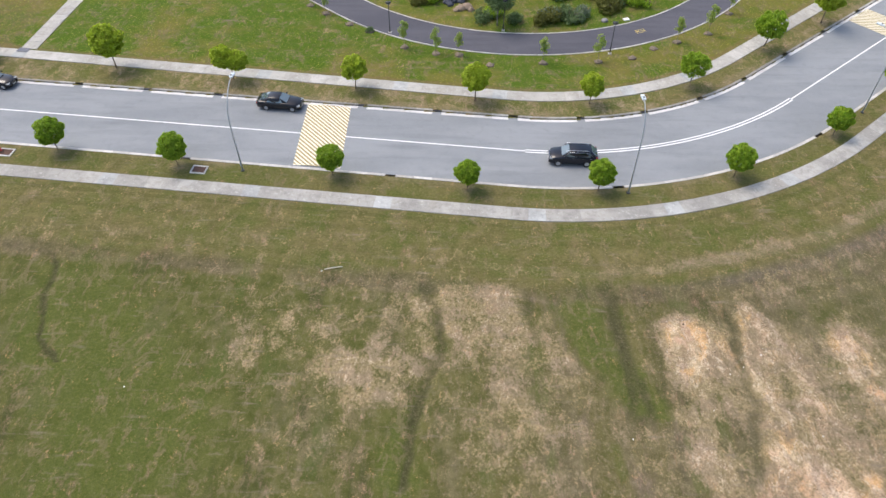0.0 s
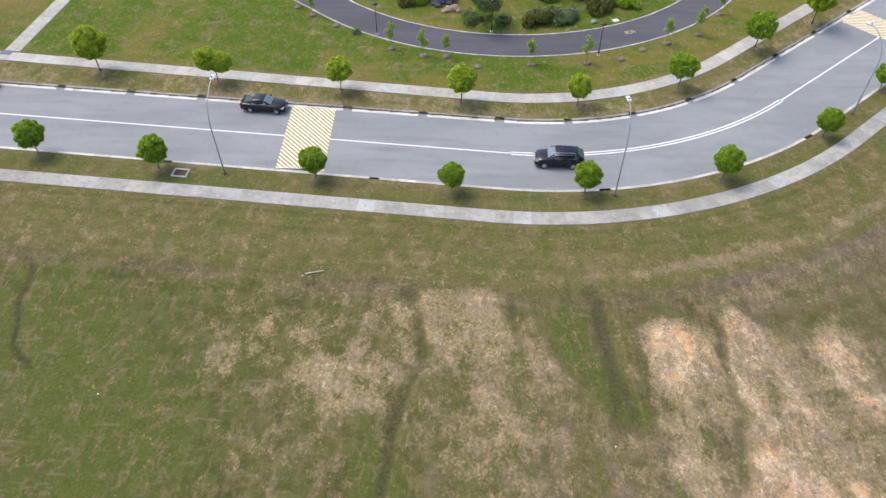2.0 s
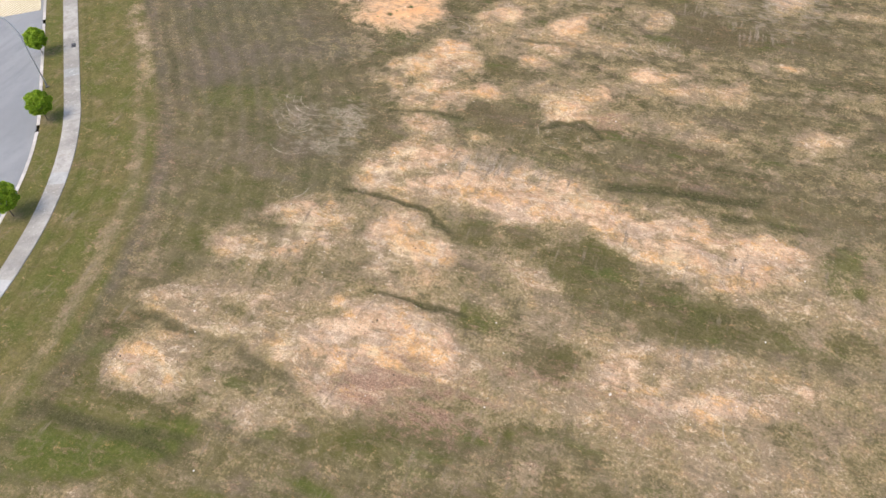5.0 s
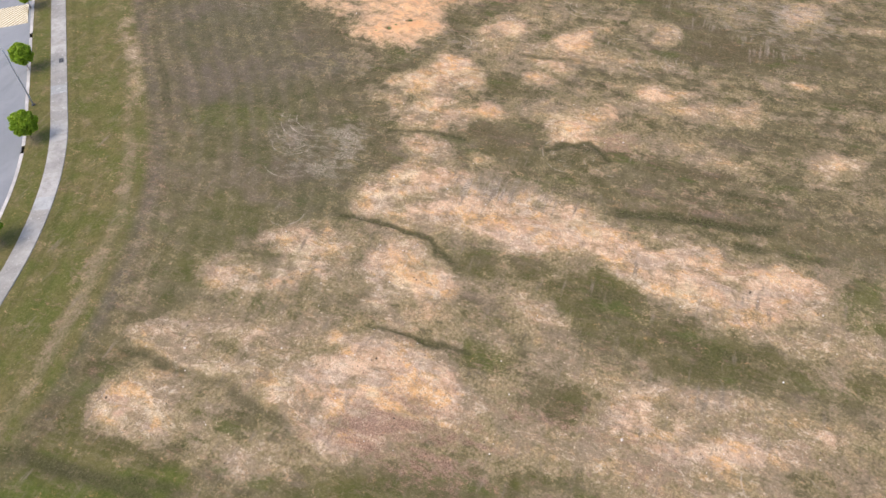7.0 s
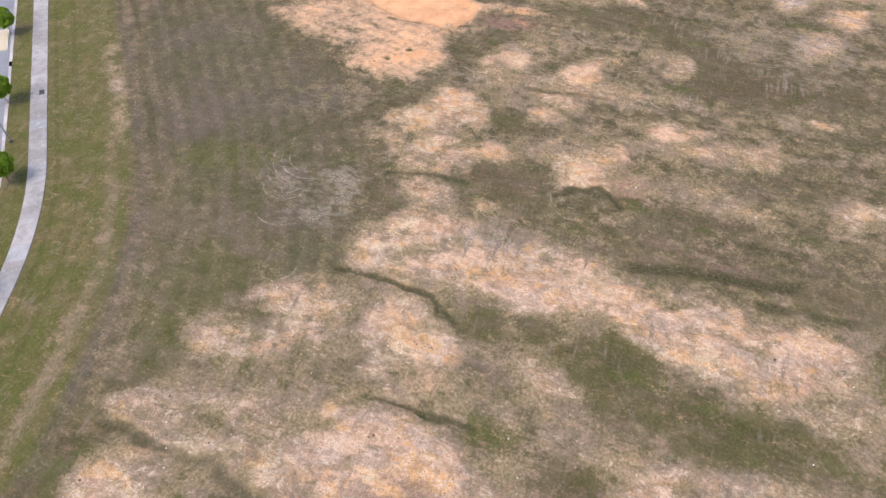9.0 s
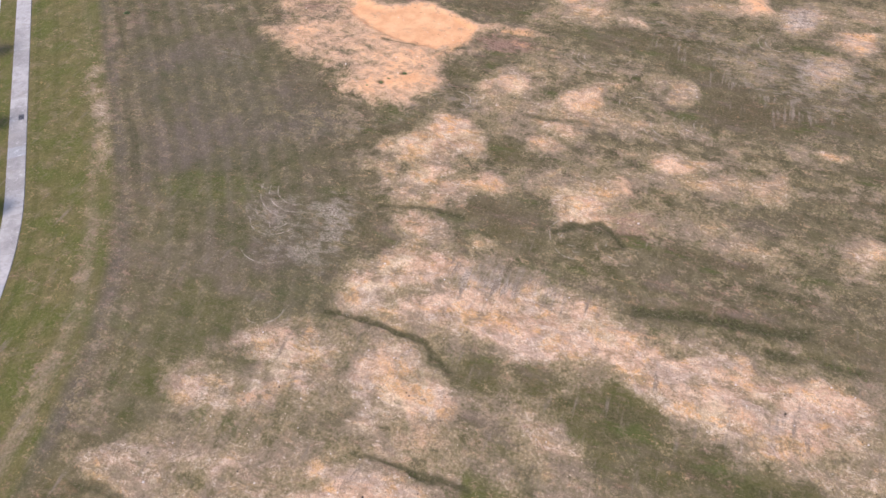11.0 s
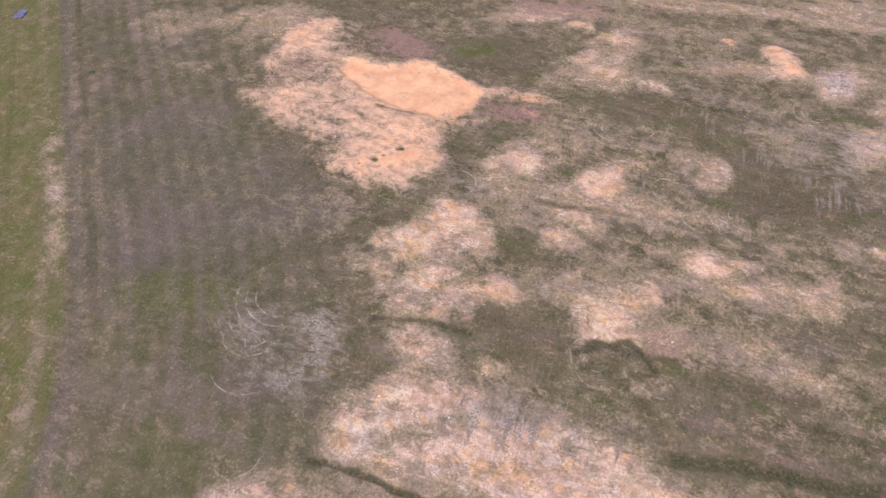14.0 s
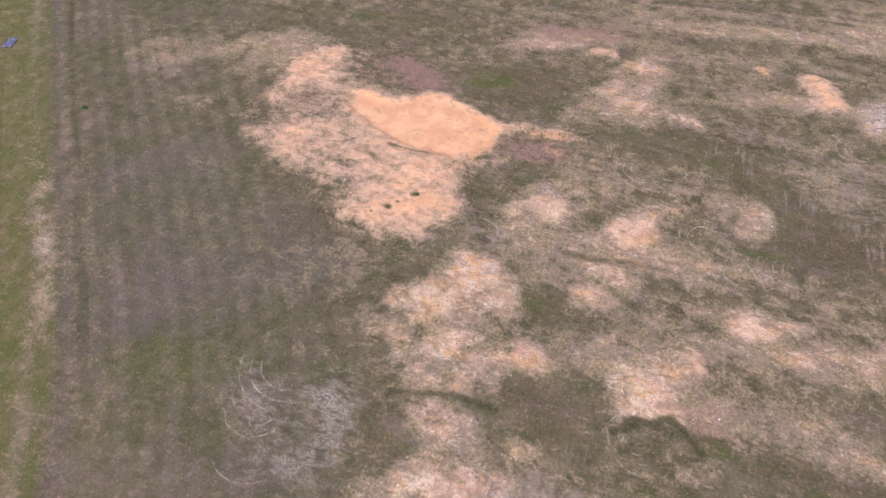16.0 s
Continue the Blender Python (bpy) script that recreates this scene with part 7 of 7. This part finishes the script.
SUV = dict(L=4.64, w=0.92, H=1.68, r=0.355, nose=0.488, head=(0.445, 0.82), tail=(-0.475, 1.05), handle=0.98, wheels=(0.30, -0.285),
           body=[(-0.5, 0.84, 0.42, 1.05), (-0.485, 0.95, 0.32, 1.14), (-0.40, 1.0, 0.27, 1.12), (-0.2, 1.0, 0.25, 1.10), (0.1, 1.0, 0.25, 1.09), (0.22, 1.0, 0.25, 1.08), (0.36, 0.98, 0.27, 1.00), (0.455, 0.92, 0.28, 0.90), (0.495, 0.76, 0.34, 0.74)],
           cabin=[(0.235, 0.82, 0.78, 1.04, 1.09), (0.085, 0.91, 0.72, 1.06, 1.62), (-0.10, 0.93, 0.73, 1.06, 1.68), (-0.36, 0.91, 0.70, 1.08, 1.60), (-0.485, 0.82, 0.76, 1.08, 1.12)],
           doors=(0.165, -0.03, -0.22, -0.36), glass=(1.13, 1.54), lean=[(-0.30, 0.0), (0.0, 0.0), (0.0, 0.16)])

road_turn = -6.07


def road_spot(x, y):
    return pose(x, y, ROAD_Z + 0.005, 0, 0, road_turn)


car(road_spot(-18.1, 60.1), "sedan", "parked black sedan beside the kerb", M_CARBLACK, SEDAN)
car(road_spot(-50.3, 63.55), "sedan", "black sedan parked beside the kerb further along", M_CARBLACK, SEDAN)
car(pose(11.7, 51.75, ROAD_Z + 0.005, 0, 0, 178), "suv", "dark blue-black suv with roof rails driving the near lane", M_CARBLUE, SUV, True)


# ---- verge furniture and litter ----
def grate_cover(x, y, turn):
    e = base_at("drain_grate", pose(x, y, 0, 0, 0, turn), "rusty drain grate in a pale concrete frame", "drain cover", "drain grates in the verge")
    for sx, sy, ax, ay in ((1.5, 0.14, 0, 0.5), (1.5, 0.14, 0, -0.5), (0.14, 0.86, 0.68, 0), (0.14, 0.86, -0.68, 0)):
        part("frame", box(sx, sy, 0.12, (ax, ay, 0.03), 0.01), M_KERB, e)
    part("plate", box(1.22, 0.86, 0.04, (0, 0, 0.03), 0.005), M_RUST, e, "rusty brown plate")
    for k in range(9):
        part("bar", box(0.04, 0.84, 0.03, (-0.54 + k * 0.135, 0, 0.06), 0.005), M_RUST, e)


grate_cover(-24.0, 49.5, road_turn)
grate_cover(-43.7, 51.7, road_turn)
e = base_at("fire_hydrant", pose(-44.35, 51.95, 0.06, 0, 0, 20), "red fire hydrant on the verge", "fire hydrant")
part("barrel", tube([(0, 0, 0), (0, 0, 0.06), (0, 0, 0.07), (0, 0, 0.75), (0, 0, 0.85), (0, 0, 0.9)], [0.2, 0.2, 0.13, 0.13, 0.1, 0.03], 14), M_RED, e)
part("outlet", tube([(0, -0.28, 0.55), (0, 0.28, 0.55)], [0.07, 0.07], 10), M_RED, e)
part("outlet_cap", tube([(0, -0.34, 0.55), (0, -0.27, 0.55)], [0.09, 0.09], 10), M_RED, e)
pipe = part("plastic_pipe", tube([(-0.75, 0, 0.05), (-0.1, 0.02, 0.06), (0.75, 0, 0.08)], [0.035, 0.035, 0.035], 10), M_PIPE, None)
pipe.matrix_world = pose(-9.5, 37.25, 0.05, 0, 0, 12)
tagged(pipe, "pale plastic pipe lying in the grass", "pipe")


def crumpled(seed, r):
    bm = bmesh.new()
    bmesh.ops.create_icosphere(bm, subdivisions=2, radius=r)
    for v in bm.verts:
        v.co *= 1 + 0.6 * noise.noise(v.co * 9 + Vector((seed, 0, 0)))
        v.co.z *= 0.5
    return bm


LITTER = [(12.8, 22.3), (34.7, -10.4), (-23.0, 25.6), (44.8, 17.3), (-10.4, 36.9)]
for n, (x, y) in enumerate(LITTER):
    o = part("plastic_bag", crumpled(n * 3.1, 0.05), M_PLASTIC, None)
    o.matrix_world = pose(x, y, 0.1, 0, 0, n * 50)
    tagged(o, "crumpled white plastic bag on the ground", "litter", "scraps of litter")


def crumpled_sheet(name, w, d, high, seed, material):
    """A thin sheet with folds and a ragged rim."""
    bm = bmesh.new()
    bmesh.ops.create_grid(bm, x_segments=14, y_segments=10, size=0.5)
    for v in bm.verts:
        q = Vector((v.co.x * 4 + seed, v.co.y * 4, seed))
        rag = 1 + 0.35 * noise.noise(Vector((v.co.x * 3 + seed, v.co.y * 3, 2)))
        v.co = Vector((v.co.x * w * rag, v.co.y * d * rag, abs(noise.noise(q * 1.5)) * high + 0.02))
    bmesh.ops.solidify(bm, geom=bm.faces[:], thickness=0.01)
    return part(name, bm, material, None)


sheet = crumpled_sheet("plastic_sheet", 1.7, 1.0, 0.22, 3.0, plain("grey blue plastic", (0.14, 0.145, 0.21), 0.35))
sheet.matrix_world = pose(75.6, 79.9, 0.02, 0, 0, 15)
tagged(sheet, "crumpled grey-blue plastic sheet lying in grass", "plastic sheet")
spill = crumpled_sheet("clay_spill", 1.5, 1.2, 0.05, 8.0, plain("orange clay", (0.52, 0.25, 0.12), 0.95, vary=0.35, scale=4))
spill.matrix_world = pose(70.2, 80.6, 0.05, 0, 0, 40)
bare = crumpled_sheet("bare_patch", 2.2, 1.0, 0.05, 5.0, plain("pale bare soil", (0.52, 0.49, 0.42), 0.95, vary=0.3, scale=4))
bare.matrix_world = pose(-11.9, 87.9, 0.04, 0, 0, -18)
tagged(bare, "pale patch of bare soil on the park lawn", "soil")
tagged(spill, "thin spill of orange clay on the footpath", "soil")

lid = part("iron_cover", box(1.3, 0.8, 0.05, (0, 0, 0), 0.01), plain("dark grey iron", (0.12, 0.13, 0.16), 0.6, 0.3), None)
lid.matrix_world = pose(-50.2, 70.3, 0.085, 0, 0, -7)
tagged(lid, "dark iron cover set in the footpath", "manhole")

grate = base_at("drain_grate", pose(49.7, 62.6, 0.075, 0, 0, 42), "small dark slotted iron grate in the footpath", "drain grate")
part("frame", box(0.85, 0.5, 0.03, (0, 0, 0.0), 0.006), plain("grey iron frame", (0.16, 0.165, 0.17), 0.6, 0.3), grate)
for k in range(6):
    part("bar", box(0.05, 0.42, 0.03, (-0.325 + 0.13 * k, 0, 0.014), 0.004), M_BLACKPOST, grate)

bin_ = base_at("litter_bin", pose(-20.5, 91.3, 0), "dark green litter bin with a pale lid", "litter bin")
part("body", tube([(0, 0, 0), (0, 0, 0.06), (0, 0, 0.9), (0, 0, 0.95)], [0.26, 0.29, 0.31, 0.29], 18), plain("dark green plastic", (0.03, 0.055, 0.045), 0.5), bin_)
part("lid", tube([(0, 0, 0.95), (0, 0, 1.0), (0, 0, 1.1), (0, 0, 1.16)], [0.33, 0.34, 0.28, 0.1], 18), M_PLASTIC, bin_, "domed white lid")
